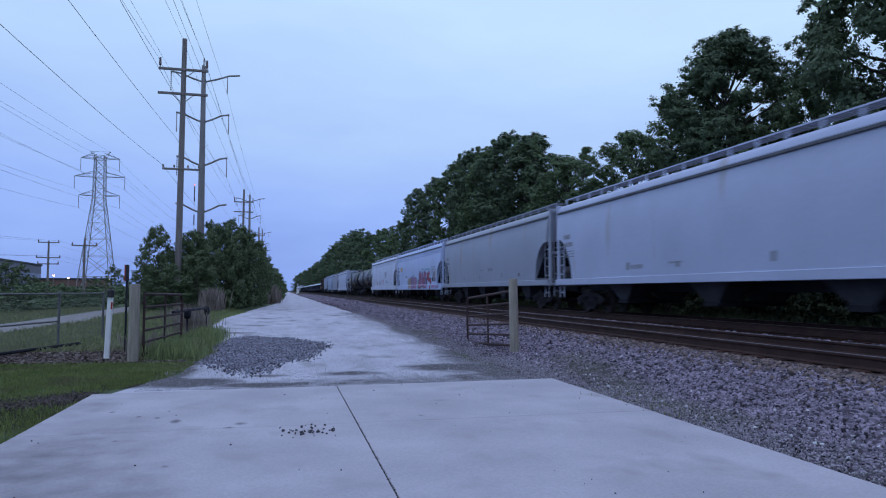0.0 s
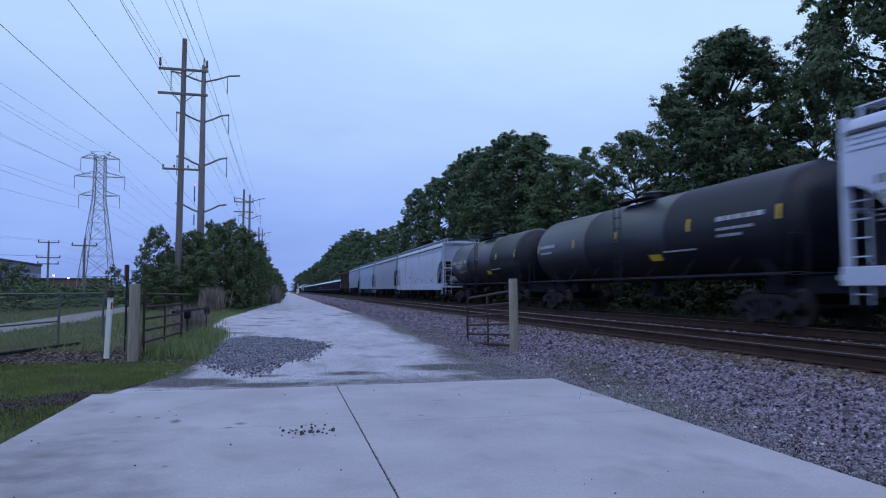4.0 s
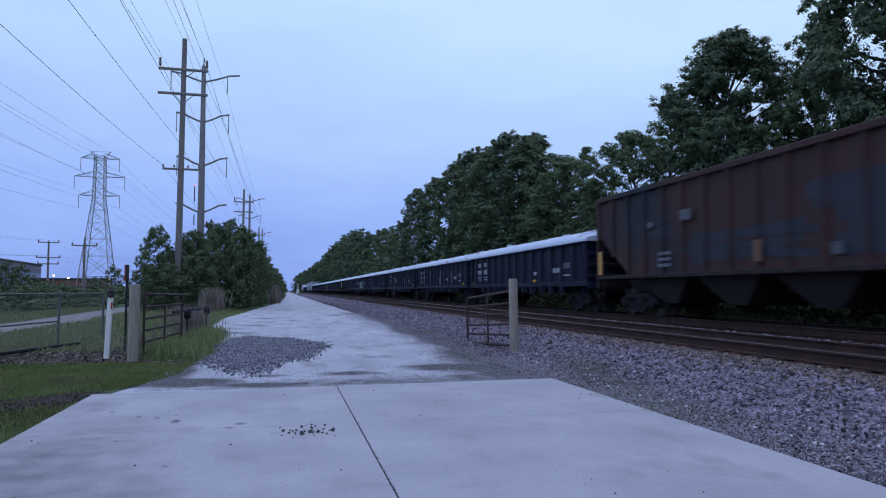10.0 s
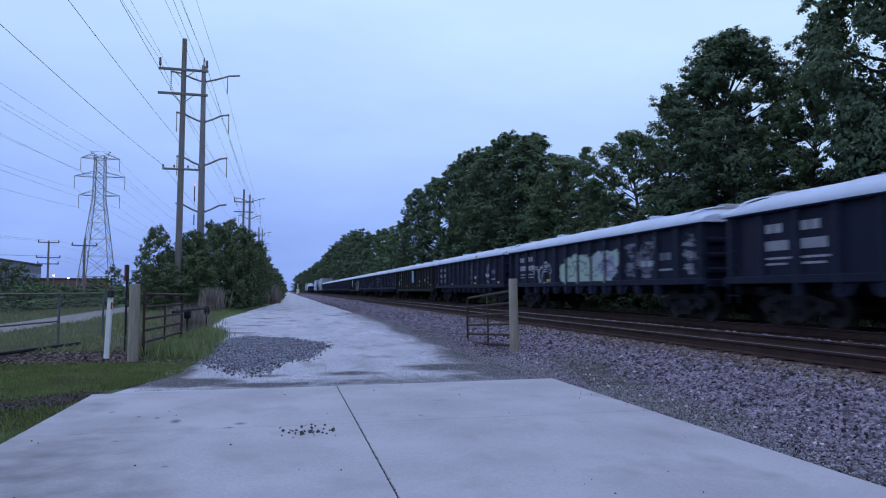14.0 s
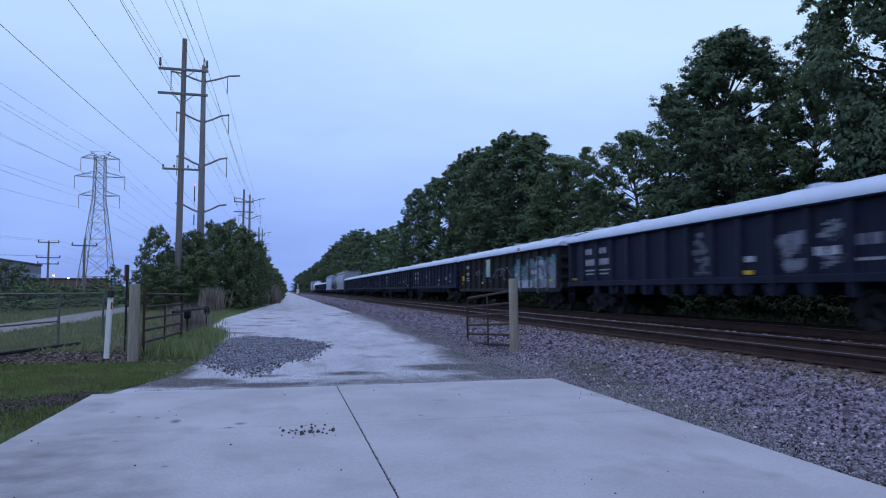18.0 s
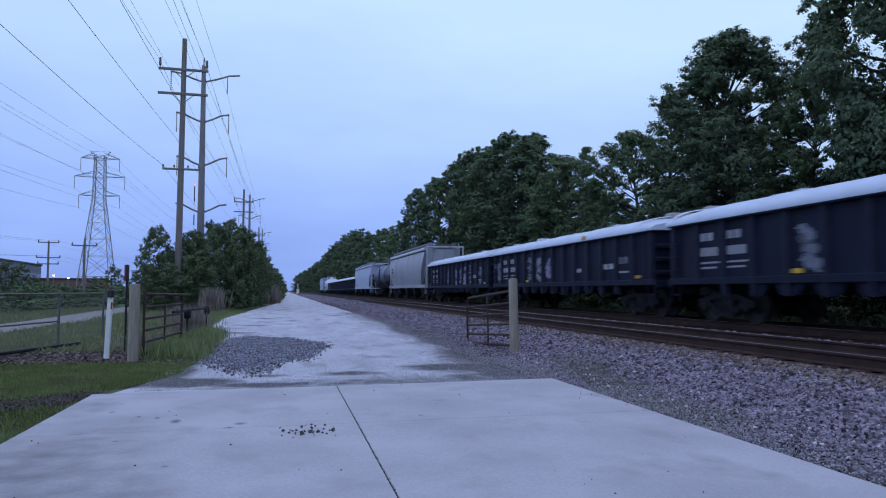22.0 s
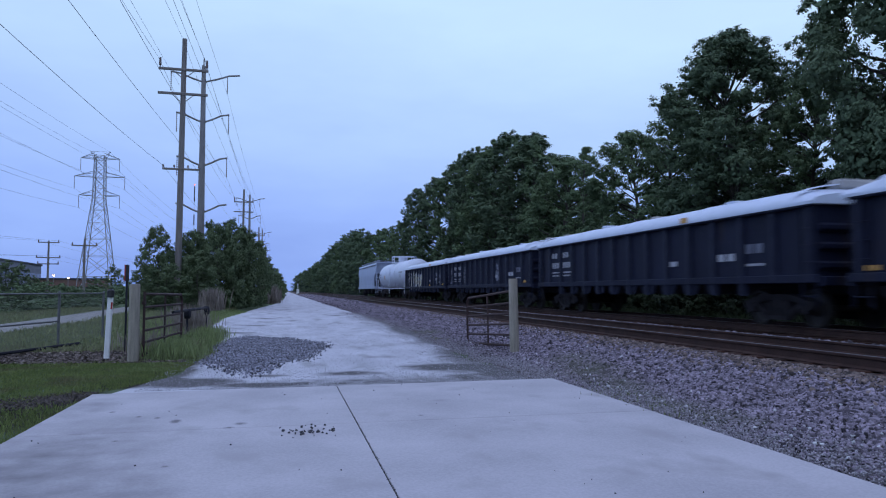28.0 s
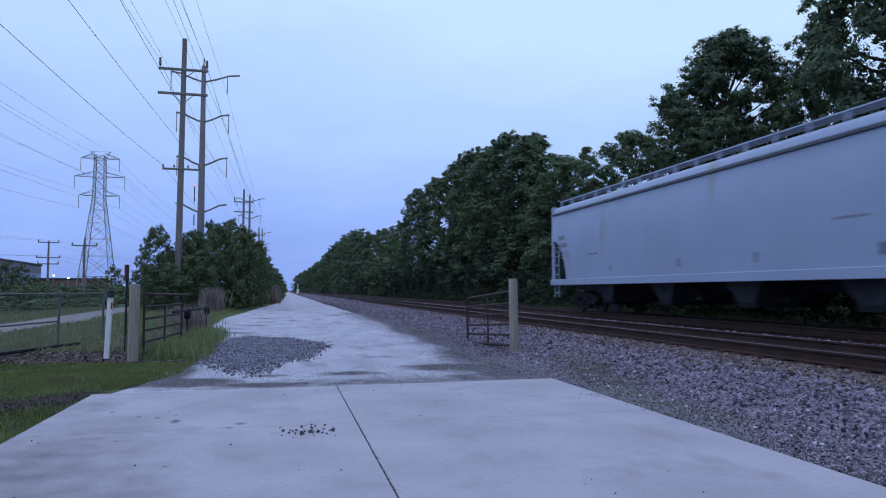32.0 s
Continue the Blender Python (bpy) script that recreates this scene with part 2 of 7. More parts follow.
# rolling stock
# truck, wheel and underframe colours lowered to include the shade beneath the cars
M_BOGIE = surface("truck_iron", (0.011, 0.010, 0.012), (0.033, 0.027, 0.031), 0.8, 4, 30, 0.3)
M_WHEEL = surface("wheel_steel", (0.02, 0.018, 0.017), (0.05, 0.042, 0.038), 0.6, 5, 30, 0.1, metal=0.3)
M_UNDER = surface("underframe", (0.012, 0.012, 0.017), (0.030, 0.030, 0.038), 0.85, 3, 30, 0.2)
M_TANKBLACK = surface("tank_black", (0.006, 0.007, 0.011), (0.013, 0.015, 0.022), 0.38, 0.6, 12, 0.03, extra=((0.024, 0.024, 0.030), 0.8, 0.60, (1, 0.4, 1.5)))
M_TANKBLUE = surface("tank_blueblack", (0.012, 0.018, 0.055), (0.024, 0.035, 0.095), 0.36, 0.6, 12, 0.03, extra=((0.036, 0.046, 0.095), 0.8, 0.58, (1, 0.4, 1.5)))
M_TANKWHITE = surface("tank_white", (0.54, 0.58, 0.68), (0.66, 0.70, 0.80), 0.45, 0.5, 12, 0.03, extra=((0.40, 0.38, 0.36), 1.2, 0.66, (1, 1.5, 0.25)))
M_GOND = surface("gondola_black", (0.0050, 0.0062, 0.017), (0.0120, 0.015, 0.036), 0.64, 0.9, 14, 0.06, extra=((0.032, 0.024, 0.022), 1.1, 0.62, (1, 1.6, 0.35)))
# gondola paint made lighter, painting in the light the ribs catch
M_RIB_LIT = surface("lit_rib", (0.007, 0.0085, 0.020), (0.023, 0.027, 0.052), 0.55, 1.2, 12, 0.1, stretch=(1, 1, 0.4))
M_GOND2 = surface("gondola_brownblack", (0.012, 0.011, 0.012), (0.026, 0.023, 0.023), 0.7, 0.9, 14, 0.06, extra=((0.06, 0.04, 0.03), 1.0, 0.58, (1, 1.6, 0.35)))
M_COVER = surface("white_cover", (0.51, 0.56, 0.66), (0.65, 0.71, 0.83), 0.55, 0.7, 9, 0.25, bump_dist=0.02, extra=((0.42, 0.40, 0.38), 1.0, 0.68, (1, 1, 1)))
M_TANKBLACK.node_tree.nodes["Principled BSDF"].inputs["Specular IOR Level"].default_value = 0.34
for m_dull in (M_GOND, M_GOND2, M_RIB_LIT, M_UNDER, M_BOGIE, M_TIE, M_RAIL, M_BED, M_STONE, M_ROAD):
    m_dull.node_tree.nodes["Principled BSDF"].inputs["Specular IOR Level"].default_value = 0.22
# dark grey standing in for the shadow below the eave angle
M_EAVE_SHADOW = surface("eave_shadow", (0.07, 0.075, 0.085), (0.14, 0.145, 0.155), 0.8, 2, 14, 0.1)
M_BRACKET = surface("worn_bracket", (0.30, 0.29, 0.28), (0.48, 0.46, 0.43), 0.7, 3, 20, 0.1)
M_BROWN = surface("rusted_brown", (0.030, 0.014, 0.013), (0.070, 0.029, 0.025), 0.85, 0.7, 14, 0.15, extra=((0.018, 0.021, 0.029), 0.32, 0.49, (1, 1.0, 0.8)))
# grime darkened further to paint in the shade under the car
M_GRIME_SHADE = surface("grimy_shaded_outlet", (0.016, 0.017, 0.021), (0.058, 0.060, 0.072), 0.85, 1.2, 14, 0.1)
M_LITTER = surface("leaf_litter", (0.085, 0.066, 0.058), (0.25, 0.205, 0.175), 0.95, 6, 40, 0.8, vary=0.5, island=True)
# shaded copy of the brown for sills, lip, ladders and outlets
M_BROWN_SHADE = surface("shaded_brown_under", (0.012, 0.008, 0.007), (0.026, 0.016, 0.014), 0.9, 0.8, 14, 0.15)

for m_leaf in (M_LEAF, M_LEAF2, M_LEAF3, M_LEAF_SHADED, M_BRAMBLE_SHADED, M_GRASS, M_LITTER, M_MEADOW, M_BLADE):
    m_leaf.node_tree.nodes["Principled BSDF"].inputs["Specular IOR Level"].default_value = 0.2


def hopper_paint(name, c, rust=0.66, stain=(0.30, 0.24, 0.18), rough=0.5):
    lo = tuple(v * 0.80 for v in c)
    return surface(name, lo, c, rough, 0.5, 10, 0.04, extra=(stain, 0.9, rust, (1, 1.4, 0.22)))


# hatch trough paint darkened to hold the shade under the walkway
M_TROUGH_SHADE = surface("shaded_trough", (0.05, 0.05, 0.056), (0.12, 0.12, 0.13), 0.8, 1.0, 12, 0.1)
M_GRATE = surface("walkway_grating", (0.12, 0.125, 0.15), (0.22, 0.23, 0.27), 0.7, 2, 20, 0.05)
M_HOPA = hopper_paint("paint_white", (0.475, 0.52, 0.66), 0.63)
M_HOPB = hopper_paint("paint_lightgrey", (0.335, 0.361, 0.427), 0.59)
M_HOPC = hopper_paint("paint_paleblue", (0.50, 0.59, 0.82), 0.65)
M_HOPD = hopper_paint("paint_offwhite", (0.60, 0.645, 0.79), 0.62)
M_HOPE = hopper_paint("paint_rusty_white", (0.49, 0.54, 0.68), 0.57, (0.34, 0.22, 0.12))
M_HOPF = hopper_paint("paint_dull_grey", (0.288, 0.312, 0.382), 0.59)
M_HOPG = hopper_paint("paint_bluegrey", (0.290, 0.365, 0.50), 0.60)
M_HOPH = hopper_paint("paint_midgrey", (0.232, 0.268, 0.365), 0.66, (0.20, 0.18, 0.16))
M_HOPI = hopper_paint("paint_white_rusty_top", (0.47, 0.525, 0.675), 0.62, (0.32, 0.17, 0.09))
M_HOPL = hopper_paint("paint_palegrey", (0.385, 0.445, 0.575), 0.62)
M_HOPT = hopper_paint("paint_tan_grey", (0.39, 0.40, 0.445), 0.55, (0.24, 0.20, 0.18))
M_INK = surface("dark_lettering", (0.05, 0.05, 0.06), (0.09, 0.09, 0.10), 0.6, 5, 20, 0)
M_INKG = surface("worn_lettering", (0.16, 0.165, 0.18), (0.24, 0.245, 0.26), 0.6, 5, 20, 0)
M_INKW = surface("white_lettering", (0.30, 0.30, 0.33), (0.52, 0.52, 0.56), 0.6, 5, 20, 0)
M_YEL = surface("yellow_reflective", (0.62, 0.36, 0.02), (0.75, 0.46, 0.04), 0.4, 5, 20, 0)
M_ORANGE = surface("orange_label", (0.50, 0.25, 0.05), (0.62, 0.34, 0.09), 0.5, 5, 20, 0)
SPRAY = {
    "pink": surface("spray_pink", (0.34, 0.07, 0.15), (0.52, 0.14, 0.25), 0.6, 2, 9, 0),
    "rose": surface("spray_rose", (0.40, 0.17, 0.32), (0.56, 0.27, 0.44), 0.6, 2, 9, 0),
    "plum": surface("spray_plum", (0.035, 0.018, 0.055), (0.09, 0.04, 0.10), 0.6, 2, 9, 0),
    "red": surface("spray_red", (0.30, 0.03, 0.05), (0.42, 0.06, 0.09), 0.6, 2, 9, 0),
    "blue": surface("spray_blue", (0.06, 0.09, 0.30), (0.12, 0.16, 0.42), 0.6, 2, 9, 0),
    "yellow": surface("spray_yellow", (0.50, 0.38, 0.12), (0.66, 0.52, 0.22), 0.6, 2, 9, 0),
    "teal": surface("spray_teal", (0.17, 0.33, 0.40), (0.30, 0.47, 0.56), 0.6, 2, 9, 0),
    "sea": surface("spray_sea", (0.03, 0.11, 0.13), (0.08, 0.22, 0.25), 0.6, 2, 9, 0),
    "navy": surface("spray_navy", (0.016, 0.019, 0.028), (0.032, 0.037, 0.052), 0.8, 1.2, 9, 0),
    "cream": surface("spray_cream", (0.46, 0.42, 0.30), (0.62, 0.57, 0.44), 0.6, 2, 9, 0),
    "white": surface("spray_white", (0.15, 0.16, 0.18), (0.28, 0.29, 0.32), 0.6, 2, 9, 0),
    "mint": surface("spray_mint", (0.30, 0.40, 0.32), (0.44, 0.54, 0.45), 0.6, 2, 9, 0),
    "lilac": surface("spray_lilac", (0.16, 0.14, 0.26), (0.30, 0.27, 0.42), 0.6, 2, 9, 0),
    "ghost": surface("spray_ghost", (0.045, 0.048, 0.06), (0.12, 0.125, 0.15), 0.6, 2, 9, 0),
    "chalk": surface("spray_chalk", (0.28, 0.30, 0.36), (0.46, 0.47, 0.54), 0.6, 2, 9, 0),
    "rust": surface("spray_rust", (0.14, 0.06, 0.03), (0.22, 0.10, 0.05), 0.7, 2, 9, 0),
    "washed_rust": surface("washed_rust", (0.30, 0.24, 0.22), (0.40, 0.33, 0.31), 0.7, 2, 9, 0),
    "mist": surface("spray_mist", (0.36, 0.40, 0.52), (0.46, 0.50, 0.63), 0.6, 2, 9, 0),
    "blush": surface("spray_blush", (0.46, 0.34, 0.45), (0.56, 0.43, 0.54), 0.6, 2, 9, 0),
    "washed": surface("spray_washed", (0.27, 0.16, 0.20), (0.34, 0.22, 0.27), 0.6, 2, 9, 0),
    "faded": surface("spray_faded", (0.10, 0.105, 0.14), (0.20, 0.21, 0.26), 0.6, 2, 9, 0),
}


# ---- mesh tools ----
class Geo:
    """Collects vertices and faces for one mesh."""

    def __init__(self):
        self.v, self.f = [], []

    def box(self, x0, x1, y0, y1, z0, z1):
        n = len(self.v)
        self.v += [(x0, y0, z0), (x1, y0, z0), (x1, y1, z0), (x0, y1, z0), (x0, y0, z1), (x1, y0, z1), (x1, y1, z1), (x0, y1, z1)]
        self.f += [(n + 3, n + 2, n + 1, n), (n + 4, n + 5, n + 6, n + 7), (n, n + 1, n + 5, n + 4), (n + 1, n + 2, n + 6, n + 5), (n + 2, n + 3, n + 7, n + 6), (n + 3, n, n + 4, n + 7)]
        return self

    def cbox(self, x0, x1, y0, y1, z0, z1, c=0.02, axis="z"):
        """A box with its four long edges chamfered, along one axis."""
        if axis == "z":
            a0, a1, b0, b1, h0, h1 = x0, x1, y0, y1, z0, z1
            put = lambda a, b, h: (a, b, h)
        elif axis == "y":
            a0, a1, b0, b1, h0, h1 = z0, z1, x0, x1, y0, y1
            put = lambda a, b, h: (b, h, a)
        else:
            a0, a1, b0, b1, h0, h1 = y0, y1, z0, z1, x0, x1
            put = lambda a, b, h: (h, a, b)
        ring = [(a0 + c, b0), (a1 - c, b0), (a1, b0 + c), (a1, b1 - c), (a1 - c, b1), (a0 + c, b1), (a0, b1 - c), (a0, b0 + c)]
        return self.loft([[put(a, b, h0) for a, b in ring], [put(a, b, h1) for a, b in ring]])

    def loft(self, rings, caps=True, closed=True):
        n0, k = len(self.v), len(rings[0])
        for r in rings:
            self.v += [tuple(p) for p in r]
        for i in range(len(rings) - 1):
            for j in range(k if closed else k - 1):
                a, b = n0 + i * k + j, n0 + i * k + (j + 1) % k
                self.f.append((a, b, b + k, a + k))
        if caps:
            self.f.append(tuple(n0 + j for j in reversed(range(k))))
            self.f.append(tuple(n0 + (len(rings) - 1) * k + j for j in range(k)))
        return self

    def tube(self, p, q, r, n=8, r2=None):
        p, q = Vector(p), Vector(q)
        d = (q - p).normalized()
        u = d.orthogonal().normalized()
        w = d.cross(u)
        r2 = r if r2 is None else r2
        rings = []
        for c, rr in ((p, r), (q, r2)):
            rings.append([c + (u * math.cos(t) + w * math.sin(t)) * rr for t in (2 * math.pi * i / n for i in range(n))])
        return self.loft(rings)

    def path(self, pts, r, n=6):
        """A bent tube through points."""
        pts = [Vector(p) for p in pts]
        rings = []
        for i, c in enumerate(pts):
            d = (pts[min(i + 1, len(pts) - 1)] - pts[max(i - 1, 0)]).normalized()
            ref = Vector((0, 0, 1)) if abs(d.z) < 0.9 else Vector((1, 0, 0))
            u = d.cross(ref).normalized()
            w = u.cross(d)
            rings.append([c + (u * math.cos(t) + w * math.sin(t)) * r for t in (2 * math.pi * k / n for k in range(n))])
        return self.loft(rings)

    def quad(self, a, b, c, d):
        n = len(self.v)
        self.v += [tuple(a), tuple(b), tuple(c), tuple(d)]
        self.f.append((n, n + 1, n + 2, n + 3))
        return self

    def mesh(self, name, material, smooth=None):
        me = bpy.data.meshes.new(name)
        me.from_pydata(self.v, [], self.f)
        me.materials.append(material)
        if smooth:
            me.polygons.foreach_set("use_smooth", [True] * len(me.polygons))
            me.set_sharp_from_angle(angle=radians(smooth))
        return me


def part(name, geo, material, parent, label="", smooth=35):
    ob = new(name, geo.mesh(name, material, smooth) if isinstance(geo, Geo) else geo)
    ob.parent = parent
    return tagged(ob, label) if label else ob


def thing(name, label, category, m=None, group="", kind=""):
    ob = new(name)
    if m is not None:
        ob.matrix_basis = m
    return tagged(ob, label, category, group, kind)


def solid(name, geo, material, label, category="", group="", kind="", smooth=35, m=None):
    ob = new(name, geo.mesh(name, material, smooth))
    if m is not None:
        ob.matrix_basis = m
    return tagged(ob, label, category, group, kind)


def cloud_mesh(name, verts, faces_per, material):
    """A mesh of many loose faces with faces_per corners each, from an array."""
    n = len(verts)
    me = bpy.data.meshes.new(name)
    me.vertices.add(n)
    me.vertices.foreach_set("co", np.asarray(verts, dtype=np.float32).ravel())
    k = n // faces_per
    me.loops.add(n)
    me.loops.foreach_set("vertex_index", np.arange(n, dtype=np.int32))
    me.polygons.add(k)
    me.polygons.foreach_set("loop_start", np.arange(0, n, faces_per, dtype=np.int32))
    me.materials.append(material)
    me.update(calc_edges=True)
    return me


def mesh_np(name, verts, faces, material):
    """A mesh from arrays: verts (n, 3) and quad faces (k, 4)."""
    me = bpy.data.meshes.new(name)
    me.vertices.add(len(verts))
    me.vertices.foreach_set("co", np.asarray(verts, dtype=np.float32).ravel())
    faces = np.asarray(faces, dtype=np.int32)
    me.loops.add(faces.size)
    me.loops.foreach_set("vertex_index", faces.ravel())
    me.polygons.add(len(faces))
    me.polygons.foreach_set("loop_start", np.arange(0, faces.size, faces.shape[1], dtype=np.int32))
    me.materials.append(material)
    me.update(calc_edges=True)
    return me


def turns(rng, n):
    """n random rotation matrices."""
    q = rng.normal(size=(n, 4))
    q /= np.linalg.norm(q, axis=1)[:, None]
    w, x, y, z = q.T
    return np.stack([np.stack([1 - 2 * (y * y + z * z), 2 * (x * y - z * w), 2 * (x * z + y * w)], 1),
                     np.stack([2 * (x * y + z * w), 1 - 2 * (x * x + z * z), 2 * (y * z - x * w)], 1),
                     np.stack([2 * (x * z - y * w), 2 * (y * z + x * w), 1 - 2 * (x * x + y * y)], 1)], 1)


CUBE = np.array([(x, y, z) for z in (-1, 1) for y in (-1, 1) for x in (-1, 1)], dtype=float)
CUBE_F = np.array([(0, 2, 3, 1), (4, 5, 7, 6), (0, 1, 5, 4), (2, 6, 7, 3), (0, 4, 6, 2), (1, 3, 7, 5)])


def stones(name, at, size, rng, material):
    """Broken stones at the places at (n, 3), half-sizes size (n,)."""
    n = len(at)
    shape = CUBE[None] * (1 + rng.uniform(-0.45, 0.25, (n, 8, 3))) * rng.uniform(0.6, 1.15, (n, 1, 3))
    v = np.einsum("nij,nkj->nki", turns(rng, n), shape) * size[:, None, None] + at[:, None, :]
    f = CUBE_F[None] + (np.arange(n) * 8)[:, None, None]
    return mesh_np(name, v.reshape(-1, 3), f.reshape(-1, 4), material)


# ---- ground, road, slab, track bed ----
ZR = 0.576            # top of the rails over the road
XN, XF = 7.968, 12.24  # middle of the near and of the far track
NEAR, FAR = -660.0, 1000.0
rng = np.random.default_rng(4)


def stations():
    out = [NEAR, -300, -120, -60, -30]
    y = -20.0
    while y < FAR:
        out.append(y)
        y += 0.5 if y < 40 else 2.0 if y < 120 else 30.0
    return out + [FAR]


def bed_height(x):
    pts = [(3.6, -0.05), (4.3, 0.0), (5.0, 0.05), (5.7, 0.17), (6.35, 0.33), (6.75, 0.375), (13.6, 0.375), (14.6, 0.1), (15.6, -0.05)]
    return float(np.interp(x, [p[0] for p in pts], [p[1] for p in pts]))


def ground_sheet():
    g = Geo()
    g.quad((-2200, -1500, -0.03), (2200, -1500, -0.03), (2200, 3200, -0.03), (-2200, 3200, -0.03))
    solid("ground", g, M_GRASS, "flat green grass ground with bare earth", "ground", kind="structure", smooth=None)


def road_left(y):
    return float(np.interp(y, [10, 11.2, 12, 14.5, 17.5, 21, 25, 29, 38, 53, 76, 114, 200, 1000], [-2.45, -2.15, -1.75, -1.7, -1.65, -1.8, -2.35, -2.85, -3.0, -2.2, -0.9, 0.0, 0.5, 0.6]))


def road_right(y):
    return float(np.interp(y, [10, 14, 17.5, 22, 30, 60, 1000], [4.0, 3.7, 3.85, 4.35, 4.5, 4.4, 4.3]))


def road_sheet():
    rings = []
    ys = [y for y in stations() if 10.3 < y]
    for y in [9.95, 10.32] + ys:
        l = road_left(y) + 0.22 * noise.noise((0.0, y * 0.8, 1.0)) + 0.1 * noise.noise((0.0, y * 3.1, 5.0))
        r = road_right(y) + 0.5 * noise.noise((3.0, y * 0.45, 2.0)) + 0.12 * noise.noise((3.0, y * 2.7, 6.0))
        row = []
        for k in range(25):
            x = l + (r - l) * k / 24
            edge = min(k, 24 - k)
            z = (-0.02 if edge == 0 else 0.005) + (0.02 * noise.noise((x * 0.9, y * 0.35, 0.3)) + 0.008 * noise.noise((x * 3, y * 2, 0.7)) if edge > 1 else 0)
            row.append((x, y, z if y > 10.34 else min(z, 0.012)))
        rings.append(row)
    g = Geo().loft(rings, caps=False, closed=False)
    solid("road", g, M_ROAD, "pale crushed limestone access road with damp dark patches", "road", kind="structure", smooth=60)


def slab():
    base = thing("pavement", "pale grey concrete driveway slab with sawn joints", "driveway", kind="structure")
    xs, ys = (-2.46, 0.76, 4.12), (-9.0, -1.4, 2.95, 7.33, 10.33)
    for i in range(2):
        for j in range(4):
            g = Geo()
            x0, x1, y0, y1 = xs[i] + 0.006, xs[i + 1] - 0.006, ys[j] + 0.004, ys[j + 1] - 0.004
            zt, b = 0.03, 0.005
            skew = lambda x: 0.034 * (xs[2] - x) if j == 3 else 0.0
            ring = lambda d, z: [(x0 + d, y0 + d, z), (x1 - d, y0 + d, z), (x1 - d, y1 - d - skew(x1), z), (x0 + d, y1 - d - skew(x0), z)]
            g.loft([ring(0, -0.1), ring(0, zt - b), ring(b, zt)])
            part("slab", g, M_CONCRETE, base, smooth=None)
    g = Geo()
    g.box(xs[1] - 0.009, xs[1] + 0.009, -9, 10.2, -0.08, 0.016)
    for y in ys[1:-1]:
        g.box(xs[0] + 0.02, xs[2] - 0.02, y - 0.007, y + 0.007, -0.08, 0.024)
    part("joint", g, M_JOINT, base, "dark earth-filled joint", smooth=None)
    # grit and crumbs of stone lying on the slab
    r = np.random.default_rng(8)
    at = [np.column_stack([r.normal(0.30, 0.13, 46), r.normal(6.97, 0.13, 46), np.full(46, 0.036)])]
    at.append(np.column_stack([r.uniform(-2.3, 4.0, 55), r.uniform(3.8, 10.2, 55), np.full(55, 0.033)]))
    at = np.concatenate(at)
    me = stones("loose_grit", at, np.concatenate([r.uniform(0.004, 0.0135, 46), r.uniform(0.002, 0.007, 55)]), r, M_GRIT)
    # edges of the joint broken away here and there
    chips = np.column_stack([0.76 + r.normal(0, 0.008, 140), r.uniform(3.5, 10.15, 140), np.full(140, 0.028)])
    tagged(new("joint_crumbs", stones("joint_crumbs", chips, r.uniform(0.002, 0.0048, 140), r, M_JOINT)), "dark earth crumbs along the slab joint", "grit", kind="stuff")
    tagged(new("loose_grit", me), "small dark stone crumbs scattered on the concrete", "grit", kind="stuff")


def track_bed():
    rings = []
    xs = [3.6, 4.0, 4.3, 4.7, 5.0, 5.35, 5.7, 6.0, 6.35, 6.75, 7.3, 8.6, 9.2, 9.6, 10.1, 10.5, 11, 11.6, 12.9, 13.6, 14.1, 14.6, 15.6]
    for y in stations():
        rings.append([(x + 0.1 * noise.noise((x, y * 0.9, 3)), y, bed_height(x) + (0.03 if 9.4 < x < 10.2 else 0) + 0.02 * noise.noise((x * 1.5, y * 1.1, 0))) for x in xs])
    g = Geo().loft(rings, caps=False, closed=False)
    solid("track_bed", g, M_BED, "grey crushed stone ballast shoulder under two tracks", "ballast", kind="structure", smooth=60)


